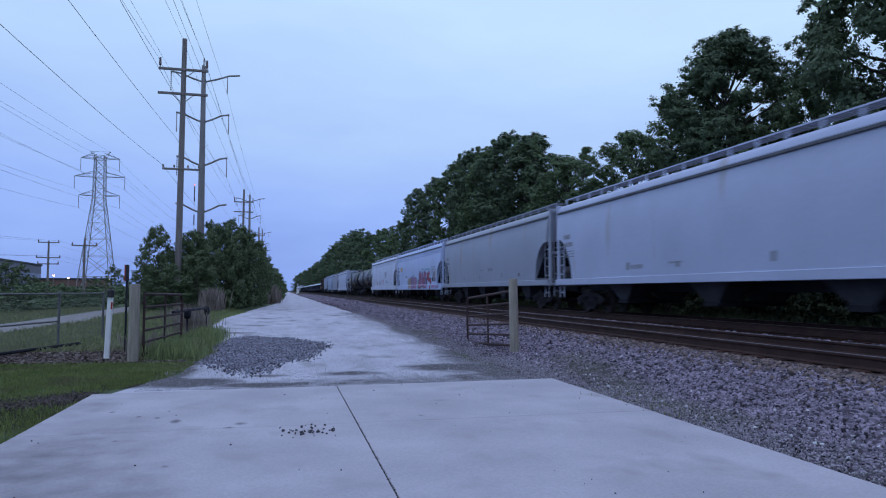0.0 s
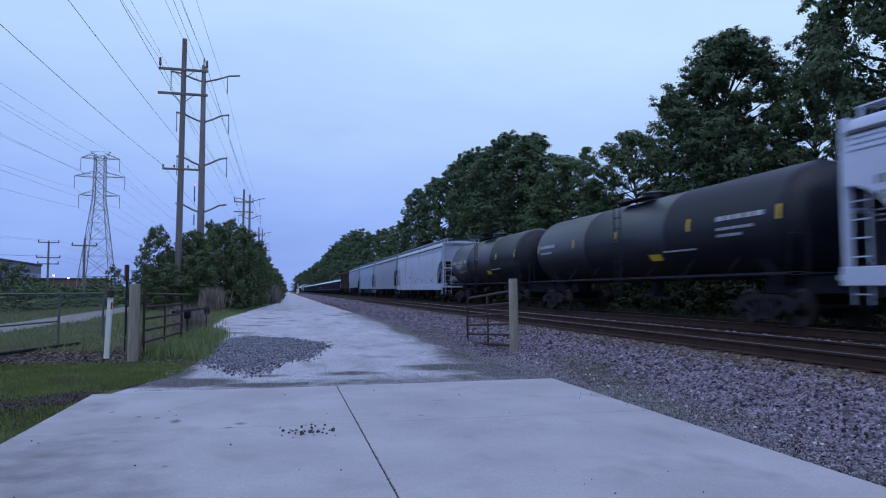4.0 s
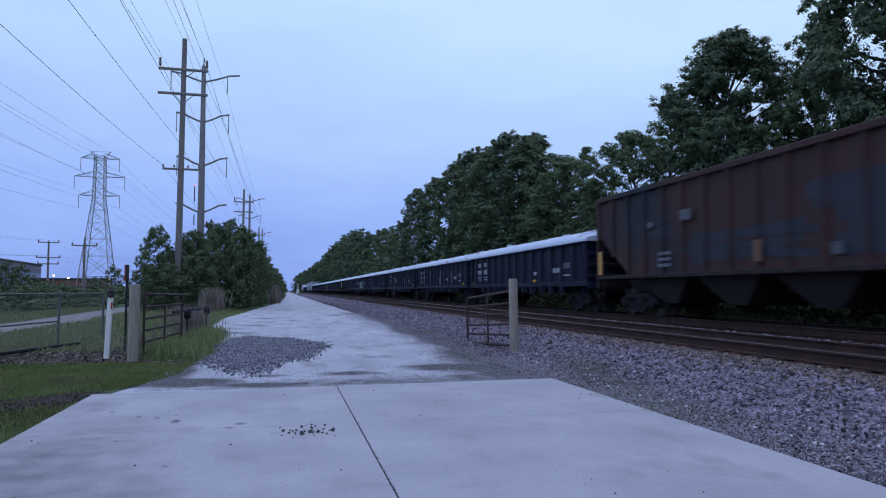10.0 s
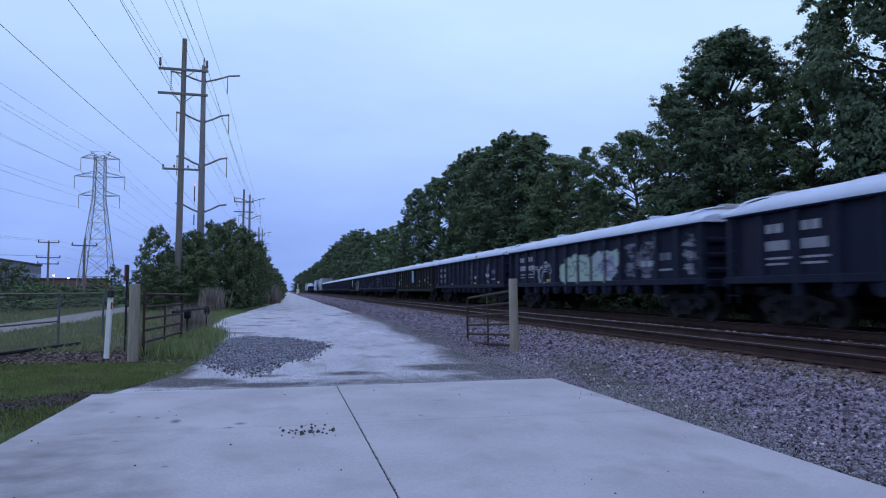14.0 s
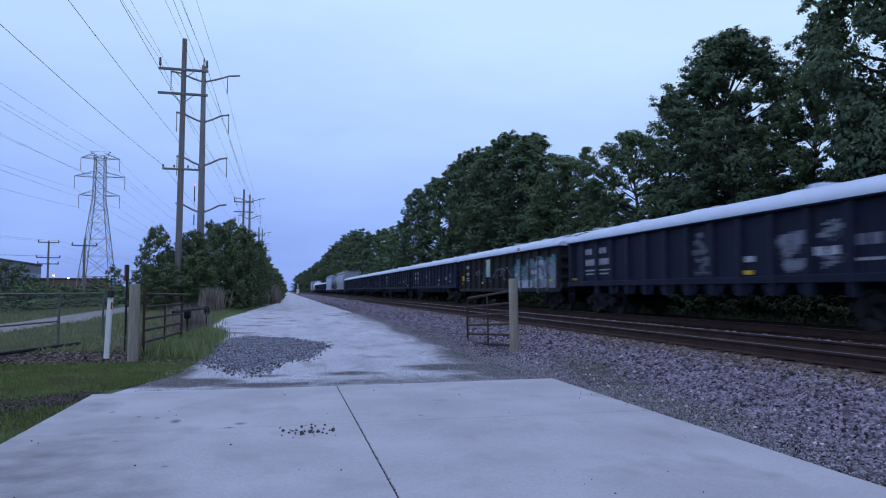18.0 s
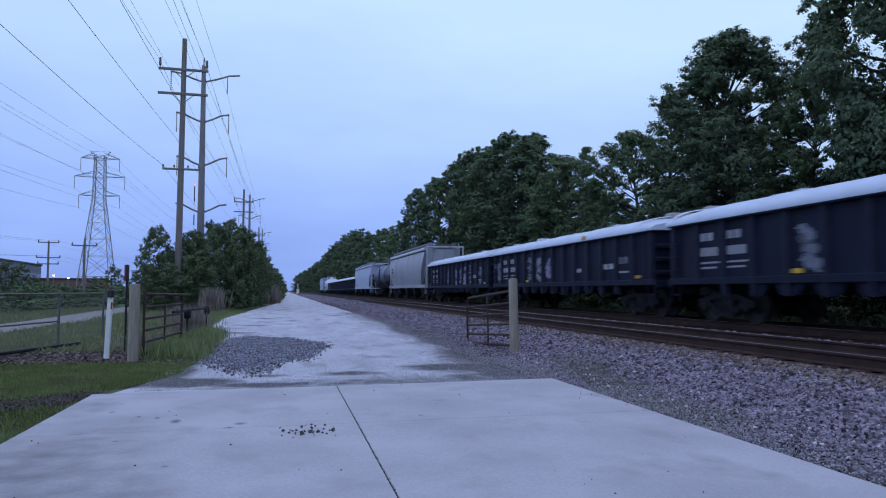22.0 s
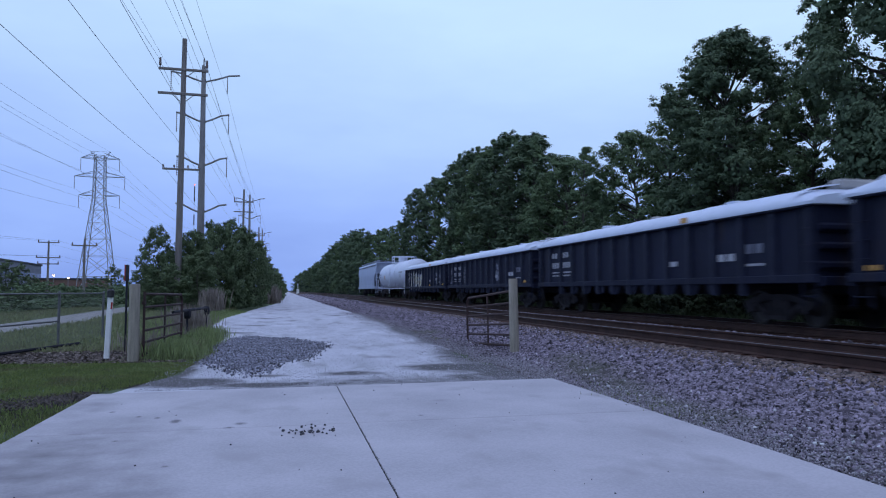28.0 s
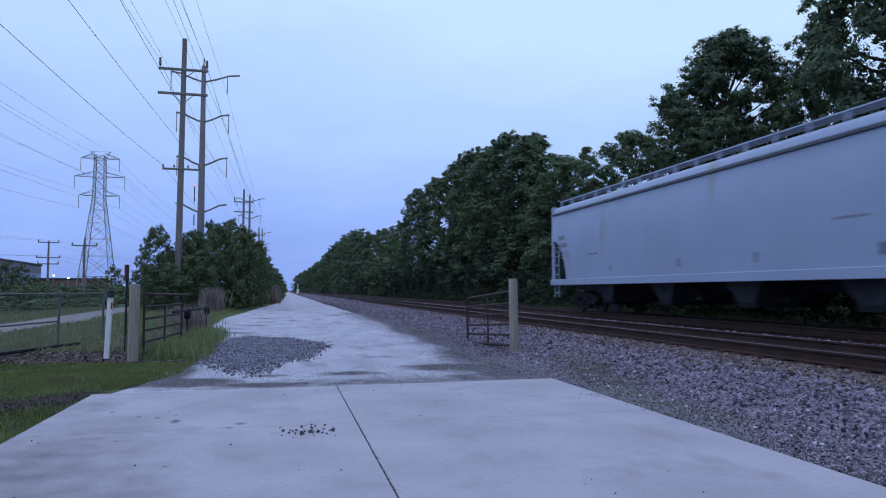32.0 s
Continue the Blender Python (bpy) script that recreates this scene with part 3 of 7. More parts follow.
def ballast_stones():
    r = np.random.default_rng(12)
    rows = []
    for y0, y1, n, s0, s1 in ((-14, 2.5, 12000, 0.022, 0.045), (2.5, 9, 42000, 0.009, 0.026), (9, 16, 25000, 0.011, 0.030), (16, 30, 19000, 0.014, 0.032), (30, 60, 11000, 0.022, 0.042), (60, 220, 13000, 0.05, 0.09)):
        x = np.where(r.uniform(size=n) < 0.06, r.uniform(3.0, 4.4, n), r.uniform(3.95, 6.72, n))
        y = r.uniform(y0, y1, n)
        thin = r.uniform(size=n) < np.clip((x - 3.9) / 1.1, 0.3, 1)
        x, y = x[thin], y[thin]
        keep = ~((x < 4.13) & (y < 10.35))
        x, y = x[keep], y[keep]
        s = r.uniform(s0, s1, len(x)) * np.clip((x - 3.0) / 2.4, 0.4, 1.0)
        rows.append(np.column_stack([x, y, s]))
    n = 5000
    rows.append(np.column_stack([r.uniform(9.3, 10.6, n), r.uniform(8, 60, n), r.uniform(0.02, 0.045, n)]))
    p = np.concatenate(rows)
    z = np.interp(p[:, 0], [3.6, 4.3, 5.0, 5.7, 6.35, 6.75, 13.6], [-0.05, 0.0, 0.05, 0.17, 0.33, 0.375, 0.375])
    z = z + 0.03 * ((p[:, 0] > 9.3) & (p[:, 0] < 10.3)) + p[:, 2] * 0.25
    me = stones("ballast", np.column_stack([p[:, 0], p[:, 1], z]), p[:, 2], r, M_STONE)
    n = 5200
    y = np.concatenate([r.uniform(4, 14, n // 2), r.uniform(14, 50, n - n // 2)])
    x = 6.78 - np.abs(r.normal(0, 0.28, n))
    z = np.interp(x, [5.7, 6.35, 6.75], [0.17, 0.33, 0.375]) + 0.02
    brown = stones("rusty_ballast", np.column_stack([x, y, z]), r.uniform(0.012, 0.032, n), r, M_STONE_RUST)
    n = 260
    x, y = r.uniform(4.3, 6.7, n), 4 + 14 * r.uniform(0, 1, n) ** 1.3
    z = np.interp(x, [3.6, 4.3, 5.0, 5.7, 6.35, 6.75], [-0.05, 0.0, 0.05, 0.17, 0.33, 0.375]) + 0.022
    chips = stones("pale_chips", np.column_stack([x, y, z]), r.uniform(0.007, 0.017, n), r, M_CHIP)
    tagged(new("pale_chips", chips), "pale limestone chips among the ballast", "gravel", kind="stuff")
    tagged(new("rusty_ballast", brown), "rust-stained brown ballast stones at the tie ends", "ballast", kind="stuff")
    tagged(new("ballast", me), "loose angular grey and purplish ballast stones", "ballast", kind="stuff")
    # low heap of dark stone on the road
    n = 19000
    a, q = r.uniform(0, 2 * math.pi, n), np.sqrt(r.uniform(0, 1, n))
    edge = 1.06 + 0.16 * np.sin(3 * a + 1) + 0.09 * np.sin(7 * a) + r.uniform(-0.1, 0.1, n)
    x, y = -0.42 + 1.27 * q * edge * np.cos(a), 17.2 + 4.4 * q * edge * np.sin(a)
    z = 0.012 + 0.05 * (1 - q) + r.uniform(0, 0.012, n)
    keep = r.uniform(size=n) < np.clip((1.06 - q) * 2.2, 0.03, 1)
    me = stones("stone_heap", np.column_stack([x, y, z])[keep], r.uniform(0.006, 0.019, n)[keep], r, M_STONE_DARK)
    tagged(new("stone_heap", me), "low spread heap of dark crushed stone on the road", "stone heap", kind="stuff")
    # fine gravel on the road
    n = 11000
    y = 10.4 + 20 * r.uniform(0, 1, n) ** 2.2
    x = r.uniform(-2.0, 4.3, n)
    me = stones("road_gravel", np.column_stack([x, y, np.full(n, 0.009)]), r.uniform(0.0025, 0.0065, n), r, M_ROADSTONE)
    n = 27000
    y = np.concatenate([r.uniform(2.5, 14, n // 2), r.uniform(14, 44, n - n // 2)])
    x = 4.26 + np.clip(r.normal(0, 0.46, n), -1.15, 0.8) + np.array([0.55 * noise.noise((3.0, b * 0.45, 2.0)) for b in y]) - 0.35 * np.exp(-((y - 16.5) / 2.2) ** 2)
    keep = ~((x < 4.13) & (y < 10.35))
    x, y = x[keep], y[keep]
    z = np.interp(x, [3.6, 4.3, 5.0, 5.7], [0.005, 0.005, 0.05, 0.17]) + 0.006 + r.uniform(0, 0.012, len(x))
    toe = stones("toe_gravel", np.column_stack([x, y, z]), r.uniform(0.003, 0.009, len(x)), r, M_TOE)
    tagged(new("toe_gravel", toe), "fine grey gravel where road and ballast meet", "gravel", kind="stuff")
    tagged(new("road_gravel", me), "fine pale gravel lying on the road", "gravel", kind="stuff")


M_TOE = surface("toe_stone", (0.22, 0.205, 0.22), (0.42, 0.39, 0.415), 0.95, 5, 50, 0.2, vary=0.32, island=True)
M_ROADSTONE = surface("road_stone", (0.22, 0.215, 0.225), (0.50, 0.49, 0.51), 0.95, 5, 50, 0.2, vary=0.35, island=True)


def track(name, xc, label):
    base = thing(name, label, "railway track", kind="structure")
    prof = [(-0.07, 0), (0.07, 0), (0.07, 0.012), (0.012, 0.035), (0.009, 0.125), (0.034, 0.14), (0.036, 0.168), (0.03, 0.174), (-0.03, 0.174), (-0.036, 0.168), (-0.034, 0.14), (-0.009, 0.125), (-0.012, 0.035), (-0.07, 0.012)]
    for side in (-1, 1):
        x = xc + side * 0.7525
        g = Geo().loft([[(x + a, y, ZR - 0.176 + b) for a, b in prof] for y in (NEAR, FAR)])
        rail = part("rail", g, M_RAIL, base, "rust-brown steel rail", smooth=None)
        head = Geo().box(x - 0.027, x + 0.027, NEAR, FAR, ZR - 0.004, ZR)
        part("running_surface", head, M_RAILHEAD, rail, "polished rail head", smooth=None)
    tie = Geo().cbox(-1.3, 1.3, -0.115, 0.115, -0.17, 0, 0.012, "x").mesh("tie", M_TIE)
    r = random.Random(xc)
    y = 2.0
    far = Geo()
    k = 0
    while y < 1000:
        if y < 62:
            t = part("tie", tie, None, base)
            t.matrix_basis = pose(xc + r.uniform(-0.05, 0.05), y, ZR - 0.178, 0, 0, r.uniform(-1, 1))
        elif y < 420:
            far.box(xc - 1.3, xc + 1.3, y - 0.115, y + 0.115, ZR - 0.32, ZR - 0.178)
        y += 0.495
    y = -40.0
    while y < 2.0:
        far.box(xc - 1.3, xc + 1.3, y - 0.115, y + 0.115, ZR - 0.32, ZR - 0.178)
        y += 0.495
    tagged(part("distant_ties", far, M_TIE, base, smooth=None), kind="stuff")


def grass_patches():
    r = np.random.default_rng(21)

    def blades(name, x, y, h, label, material, width=0.012, z=0.0, category="grass", sway=0.3):
        n = len(x)
        ang = r.uniform(0, 2 * math.pi, n)
        lean = r.normal(0, sway, (n, 2)) * h[:, None]
        w = np.column_stack([np.cos(ang), np.sin(ang)]) * (width * (0.6 + 0.8 * r.uniform(size=n)))[:, None]
        b = np.column_stack([x, y])
        z0 = np.full(n, z - 0.03)
        v = np.stack([np.column_stack([b - w, z0]), np.column_stack([b + w, z0]), np.column_stack([b + w * 0.7 + lean * 0.4, z0 + h * 0.6]), np.column_stack([b + lean, z0 + h])], 1)
        tagged(new(name, cloud_mesh(name, v.reshape(-1, 3), 4, material)), label, category, kind="stuff")

    # lawn beside the slab
    n = 165000
    y = np.where(np.arange(n) % 8 == 0, r.uniform(-12, 4.5, n), 4.5 + 10.6 * r.uniform(0, 1, n) ** 0.9)
    x = r.uniform(-9, -1.5, n)
    edge = np.where(y < 10.35, -2.5, np.interp(y, [10.35, 12, 14.5, 21], [-2.6, -1.85, -1.62, -1.75]))
    bare = np.array([noise.noise((a * 0.55, b * 0.35, 4.0)) for a, b in zip(x, y)])
    mud = np.exp(-((y - 9.35 - 0.9 * np.clip(x + 3.6, 0, 1.5)) / 0.6) ** 2) * (x < -2.52)
    keep = (x < edge) & (r.uniform(size=n) > mud * (1.2 + 1.2 * bare)) & (bare < 0.8)
    x, y = x[keep], y[keep]
    blades("lawn", x, y, r.uniform(0.02, 0.05, len(x)), "short green lawn grass with muddy bare patches", M_BLADE, 0.005)
    n = 1500
    cy, cx = r.normal(9.35, 0.34, n), -2.5 - np.abs(r.normal(0, 1.7, n))
    clods = stones("mud_clods", np.column_stack([cx, cy + 0.9 * np.clip(cx + 3.6, 0, 1.5), np.full(n, -0.02)]), r.uniform(0.006, 0.024, n), r, M_CLOD)
    tagged(new("mud_clods", clods), "dark clods of churned mud in the lawn", "mud", kind="stuff")
    # rank grass by the gate and along the road's edge
    n = 40000
    y = 13.2 + 36 * r.uniform(0, 1, n) ** 1.5
    x = np.array([road_left(b) for b in y]) + 0.14 - np.abs(r.normal(0, 1, n)) * np.interp(y, [13, 17, 24], [0.42, 0.6, 1.0]) + 0.3 * np.array([noise.noise((1.0, b * 1.3, 3.0)) for b in y])
    gap = np.clip((np.array([road_left(b) for b in y]) - x) / 0.9, 0.25, 1)
    blades("verge_grass", x, y, r.uniform(0.05, 0.20, n) * np.clip((y - 12.5) / 6, 0.3, 1.3) * gap, "uncut yellow-green grass along the road and gate", M_RANK, 0.007)
    n = 9000
    y = 14.9 + 7.8 * r.uniform(0, 1, n)
    tuft = np.array([noise.noise((5.0, b * 1.7, 1.0)) for b in y])
    x = -2.30 + r.normal(0, 0.28, n) + 0.25 * tuft
    blades("gate_grass", x, y, r.uniform(0.08, 0.36, n) * (1 + 0.8 * np.clip(tuft, -0.6, 1)), "tall seeding grass grown through the open gate", M_RANK, 0.006, sway=0.16)
    litter = 11000
    lx = r.uniform(-9, -1.9, litter)
    ly = 14.9 + np.abs(r.normal(0, 2.0, litter)) - 0.12 * (lx + 5)
    v = np.einsum("nij,kj->nki", turns(r, litter), np.array([(-0.5, -0.3, 0), (0.5, -0.3, 0), (0.5, 0.3, 0), (-0.5, 0.3, 0)])) * r.uniform(0.03, 0.08, (litter, 1, 1)) * np.array([1, 1, 0.4]) + np.column_stack([lx, ly, np.full(litter, 0.0)])[:, None, :]
    tagged(new("leaf_litter", cloud_mesh("leaf_litter", v.reshape(-1, 3), 4, M_LITTER)), "brown dead leaves and bark along the fence", "leaf litter", kind="stuff")
    n = 85000
    y = 17.6 + 42 * r.uniform(0, 1, n) ** 1.7
    x = r.uniform(-24, -3.5, n)
    keep = ~((x > -13 - (y - 40) * 0.0) & (np.abs(x - np.interp(y, [0, 29, 35, 50, 80], [-10.6, -10.4, -10.3, -11.2, -13])) < 1.25))
    x, y = x[keep], y[keep]
    blades("meadow_grass", x, y, r.uniform(0.04, 0.15, len(x)) * (1 + 0.02 * (y - 18)), "rough meadow grass behind the fence", M_MEADOW, 0.008)
    # weeds at the foot of the ballast and among the stones
    n = 9000
    y = r.uniform(8, 60, n)
    x = 15.6 + r.normal(0, 0.6, n)
    blades("lineside_weeds", x, y, r.uniform(0.15, 0.7, n), "tall weeds along the far side of the tracks", M_WEED_SHADED, 0.018, category="weeds")
    n = 900
    c = [(4.95, 10.7), (4.5, 7.6), (4.7, 9.2), (4.7, 22.3), (4.65, 22.9), (4.5, 19.5), (4.45, 8.4)]
    k = r.integers(0, len(c), n)
    cc = np.array(c)[k]
    blades("sparse_weeds", cc[:, 0] + r.normal(0, 0.25, n), cc[:, 1] + r.normal(0, 0.5, n), r.uniform(0.03, 0.06, n), "small green weeds growing in the ballast edge", M_BLADE, 0.008, 0.03, "weeds")
    for (cx, cy, rad, h, n) in ((-4.4, 46.5, 0.55, 1.7, 1200), (-1.5, 78.0, 0.9, 2.2, 1500), (-2.9, 20.2, 0.4, 0.55, 160), (-2.75, 22.6, 0.35, 0.95, 420), (-3.15, 25.0, 0.7, 0.7, 260), (-3.4, 28.5, 0.6, 0.8, 300), (-3.2, 17.5, 0.5, 0.6, 160), (-4.3, 33.0, 0.8, 1.0, 400)):
        blades("dry_reeds", cx + r.normal(0, rad * 0.55, n), cy + r.normal(0, rad, n), r.uniform(0.5, 1, n) * h, "clump of tall dry tan reeds", M_REED, 0.006, category="reeds", sway=0.09)


def trail():
    ys = [0, 29, 35, 50, 80, 140]
    xs = [-10.6, -10.4, -10.3, -11.2, -13, -17]
    rows = []
    for y in range(-6, 140, 3):
        c = float(np.interp(y, ys, xs))
        rows.append([(c - 1.25, y, -0.012), (c, y, -0.004), (c + 1.25, y, -0.012)])
    solid("path", Geo().loft(rows, caps=False, closed=False), M_TRAIL, "grey asphalt foot trail behind the fence", "path", kind="structure")


ground_sheet()
road_sheet()
slab()
track_bed()
trail()


# ---- fence, gates, posts ----
def farm_gate(name, hinge, angle, length, height, label, bars, sag=0.0):
    """A tube gate: frame, bars and uprights, hung at hinge and swung to angle."""
    g = thing(name, label, "gate", pose(*hinge, 0, sag, angle))
    z0 = 0.10
    part("frame", Geo().path([(0, 0, z0), (length - 0.12, 0, z0), (length, 0, z0 + 0.12), (length, 0, height - 0.14), (length - 0.12, 0, height), (0, 0, height + 0.03)], 0.029, 8), M_GATE, g)
    part("hinge_upright", Geo().tube((0, 0, z0 - 0.05), (0, 0, height + 0.08), 0.026), M_GATE, g)
    for k in range(1, bars):
        z = z0 + (height - z0) * k / bars
        part("bar", Geo().tube((0, 0, z), (length, 0, z), 0.025), M_GATE, g)
    part("brace", Geo().cbox(length * 0.5 - 0.032, length * 0.5 + 0.032, -0.016, 0.014, z0, height, 0.006), M_GATE, g)
    for z in (0.3, height - 0.15):
        part("hinge", Geo().cbox(-0.09, 0.04, -0.03, 0.03, z - 0.03, z + 0.03, 0.008), M_GATE, g)
    return g


def wood_post(at, height, r, label, lean=(0, 0)):
    pts = []
    geo = Geo()
    n = 14
    for z, s in ((-0.35, 1.02), (0.0, 1.0), (0.5, 0.97), (height * 0.7, 0.95), (height - 0.03, 0.93), (height, 0.84)):
        pts.append([(r * s * (1 + 0.06 * math.sin(3 * t + z)) * math.cos(t), r * s * (1 + 0.06 * math.cos(2 * t - z)) * math.sin(t), z) for t in (2 * math.pi * k / n for k in range(n))])
    geo.loft(pts)
    return solid("gate_post", geo, M_WOODPOST, label, "post", m=pose(*at, lean[0], lean[1], 0))


wood_post((4.94, 14.58, 0.0), 1.66, 0.105, "weathered grey round wooden gate post beside the ballast", (0, -1.2))
wood_post((-2.90, 14.9, 0.0), 1.53, 0.108, "thick weathered wooden gate post in the grass")
farm_gate("tube_gate", (4.98, 14.85, 0.08), 93.5, 3.15, 1.28, "open rust-brown tubular steel farm gate on the ballast", 5, 3.1)
farm_gate("tube_gate", (-2.74, 15.05, 0.02), 86.0, 3.5, 1.28, "open rusty tubular steel gate overgrown with grass", 5)


def marker_post():
    m = thing("marker_post", "white plastic utility marker post with a black cap", "marker post", pose(-3.545, 15.6, 0, 0, 2.2, 0))
    part("shaft", Geo().cbox(-0.055, 0.055, -0.03, 0.03, -0.1, 1.28, 0.018), M_WHITE, m)
    part("cap", Geo().tube((0, 0, 1.26), (0, 0, 1.40), 0.068, 12).tube((0, 0, 1.40), (0, 0, 1.43), 0.068, 12, 0.03), M_BLACK, m, "black cap")
    part("sticker", Geo().box(0.02, 0.057, -0.034, -0.031, 1.02, 1.16), M_RED, m, "faded red sticker")


def small_sign():
    s = thing("boundary_sign", "thin steel stake with a narrow dark red sign", "sign", pose(-3.56, 17.4, 0))
    part("stake", Geo().cbox(-0.022, 0.022, -0.015, 0.015, -0.2, 1.75, 0.006), M_UNDER, s)
    part("plate", Geo().cbox(-0.05, 0.05, -0.03, -0.016, 1.62, 2.0, 0.01, "y"), M_BLACK, s, "dark back of a narrow sign plate")
    part("edge", Geo().box(-0.052, -0.03, -0.036, -0.012, 1.62, 2.0), M_RED, s, "red edge strip")


def chain_fence():
    """Chain-link fence: posts, top rail, brace rail, bottom rail, woven wire."""
    f = thing("chain_link_fence", "low galvanised chain-link fence with a top rail", "fence")
    a, b = Vector((-6.45, 14.0, 0)), Vector((-5.19, 22.3, 0))
    d = (b - a).normalized()
    total = (b - a).length
    end = Vector((-2.95, 15.6, 0))
    H = 1.32
    for s in (-2.6, 0.6, 5.65, total):
        p = a + d * s
        part("post", Geo().tube(p + Vector((0, 0, -0.3)), p + Vector((0, 0, H + 0.03)), 0.032, 10).tube(p + Vector((0, 0, H + 0.03)), p + Vector((0, 0, H + 0.07)), 0.036, 10, 0.01), M_FENCE, f)
    s0 = a - d * 2.6
    part("top_rail", Geo().tube(s0 + Vector((0, 0, H)), b + Vector((0, 0, H)), 0.021), M_FENCE, f)
    m = a + d * 5.65
    part("brace_rail", Geo().tube(s0 + Vector((0, 0, 0.62)), m + Vector((0, 0, 0.62)), 0.021), M_FENCE, f)
    part("bottom_rail", Geo().tube((-6.6, 13.6, 0.06), (-5.06, 19.43, 0.06), 0.035), M_UNDER, f, "dark pipe along the fence foot")
    g = Geo()
    n = int((total + 2.6 + H) / 0.075)
    for k in range(n):
        u = k * 0.075 - H
        for sgn in (1, -1):
            u0, u1 = (u, u + H) if sgn > 0 else (u + H, u)
            za, zb = 0.05, H
            lo, hi = 0.0, total + 2.6
            pts = []
            for uu, zz in ((u0, za), (u1, zb)):
                pts.append((uu, zz))
            (ua, z_a), (ub, z_b) = pts
            for _ in range(1):
                ta, tb = 0.0, 1.0
                du = ub - ua
                for lim, isl in ((lo, True), (hi, False)):
                    t = (lim - ua) / du
                    if (du > 0) == isl:
                        ta = max(ta, t)
                    else:
                        tb = min(tb, t)
                if tb - ta > 0.02:
                    p = s0 + d * (ua + du * ta) + Vector((0, 0, z_a + (z_b - z_a) * ta))
                    q = s0 + d * (ua + du * tb) + Vector((0, 0, z_a + (z_b - z_a) * tb))
                    g.tube(p, q, 0.0013, 3)
    part("wire_mesh", g, M_FENCE, f, "woven diamond wire", smooth=None)
    return f


def low_barrier():
    """Dark pipe rail beyond the gate with two hanging counterweights."""
    b = thing("pipe_barrier", "low dark steel pipe barrier in the verge", "barrier")
    part("pipe", Geo().path([(-2.75, 18.9, 0.84), (-2.62, 21.5, 0.84), (-2.5, 24.3, 0.82)], 0.04, 8), M_UNDER, b)
    for x, y in ((-2.66, 20.9), (-2.5, 24.3)):
        part("weight", Geo().tube((x - 0.07, y, 0.74), (x + 0.07, y, 0.74), 0.14, 14).tube((x + 0.07, y, 0.74), (x + 0.10, y, 0.74), 0.14, 14, 0.08), M_UNDER, b)
        part("leg", Geo().tube((x, y, -0.2), (x, y, 0.65), 0.03, 8), M_UNDER, b)


def signal_mast():
    s = thing("signal_mast", "distant pale railway signal mast beside the track", "signal", pose(5.7, 300.0, 0))
    part("mast", Geo().tube((0, 0, 0), (0, 0, 4.6), 0.14, 10), M_WHITE, s)
    part("cabinet", Geo().cbox(-0.55, 0.55, -0.4, 0.4, 0, 2.0, 0.03), M_WHITE, s)
    part("head", Geo().cbox(-0.3, 0.3, -0.15, 0.15, 4.3, 5.3, 0.08, "y"), M_BLACK, s)


marker_post()
small_sign()
low_barrier()
signal_mast()
chain_fence()


# ---- power lines ----
def hang(p, q, sag, n=14):
    p, q = Vector(p), Vector(q)
    return [p.lerp(q, t) - Vector((0, 0, 4 * sag * t * (1 - t))) for t in (k / n for k in range(n + 1))]


def insulators(geo, at, length, r=0.05):
    p = Vector(at)
    k = max(3, int(length / 0.16))
    geo.tube(p, p - Vector((0, 0, length)), r * 0.35, 6)
    for i in range(k):
        z = length * (i + 0.5) / k
        geo.tube(p - Vector((0, 0, z - 0.04)), p - Vector((0, 0, z + 0.04)), r * 0.5, 8, r)
    return geo


def wooden_line_pole(y, top):
    p = thing("utility_pole", "tall weathered wooden utility pole with double crossarms", "utility pole", pose(-7.5, y, 0, 0, 0.4, 0))
    part("shaft", Geo().tube((0, 0, -1), (0, 0, top), 0.26, 14, 0.17), M_POLE, p)
    for z, w in ((top - 2.35, 1.72), (top - 4.15, 1.72)):
        arm = part("crossarm", Geo().cbox(-w, w, -0.22, -0.08, z - 0.09, z + 0.09, 0.02, "x"), M_POLE, p)
        g = Geo()
        for s in (-1, 1):
            g.tube((s * 0.75, -0.15, z - 0.06), (s * 0.14, -0.18, z - 0.6), 0.03, 6)
        part("brace", g, M_GALV, p)
    g = Geo()
    z = top - 9.7
    part("crossarm", Geo().cbox(-1.25, 1.35, -0.22, -0.08, z - 0.07, z + 0.07, 0.02, "x"), M_POLE, p)
    for x in (-1.2, -0.45, 0.5, 1.25):
        part("pin_insulator", Geo().tube((x, -0.15, z + 0.05), (x, -0.15, z + 0.16), 0.03, 8).tube((x, -0.15, z + 0.14), (x, -0.15, z + 0.30), 0.085, 10, 0.05), M_INSUL, p)
    for x in (-1.62, 1.62):
        part("pin_insulator", Geo().tube((x, -0.15, top - 2.3), (x, -0.15, top - 2.1), 0.04, 8).tube((x, -0.15, top - 2.1), (x, -0.15, top - 1.55), 0.10, 10, 0.07), M_INSUL, p)
    return p


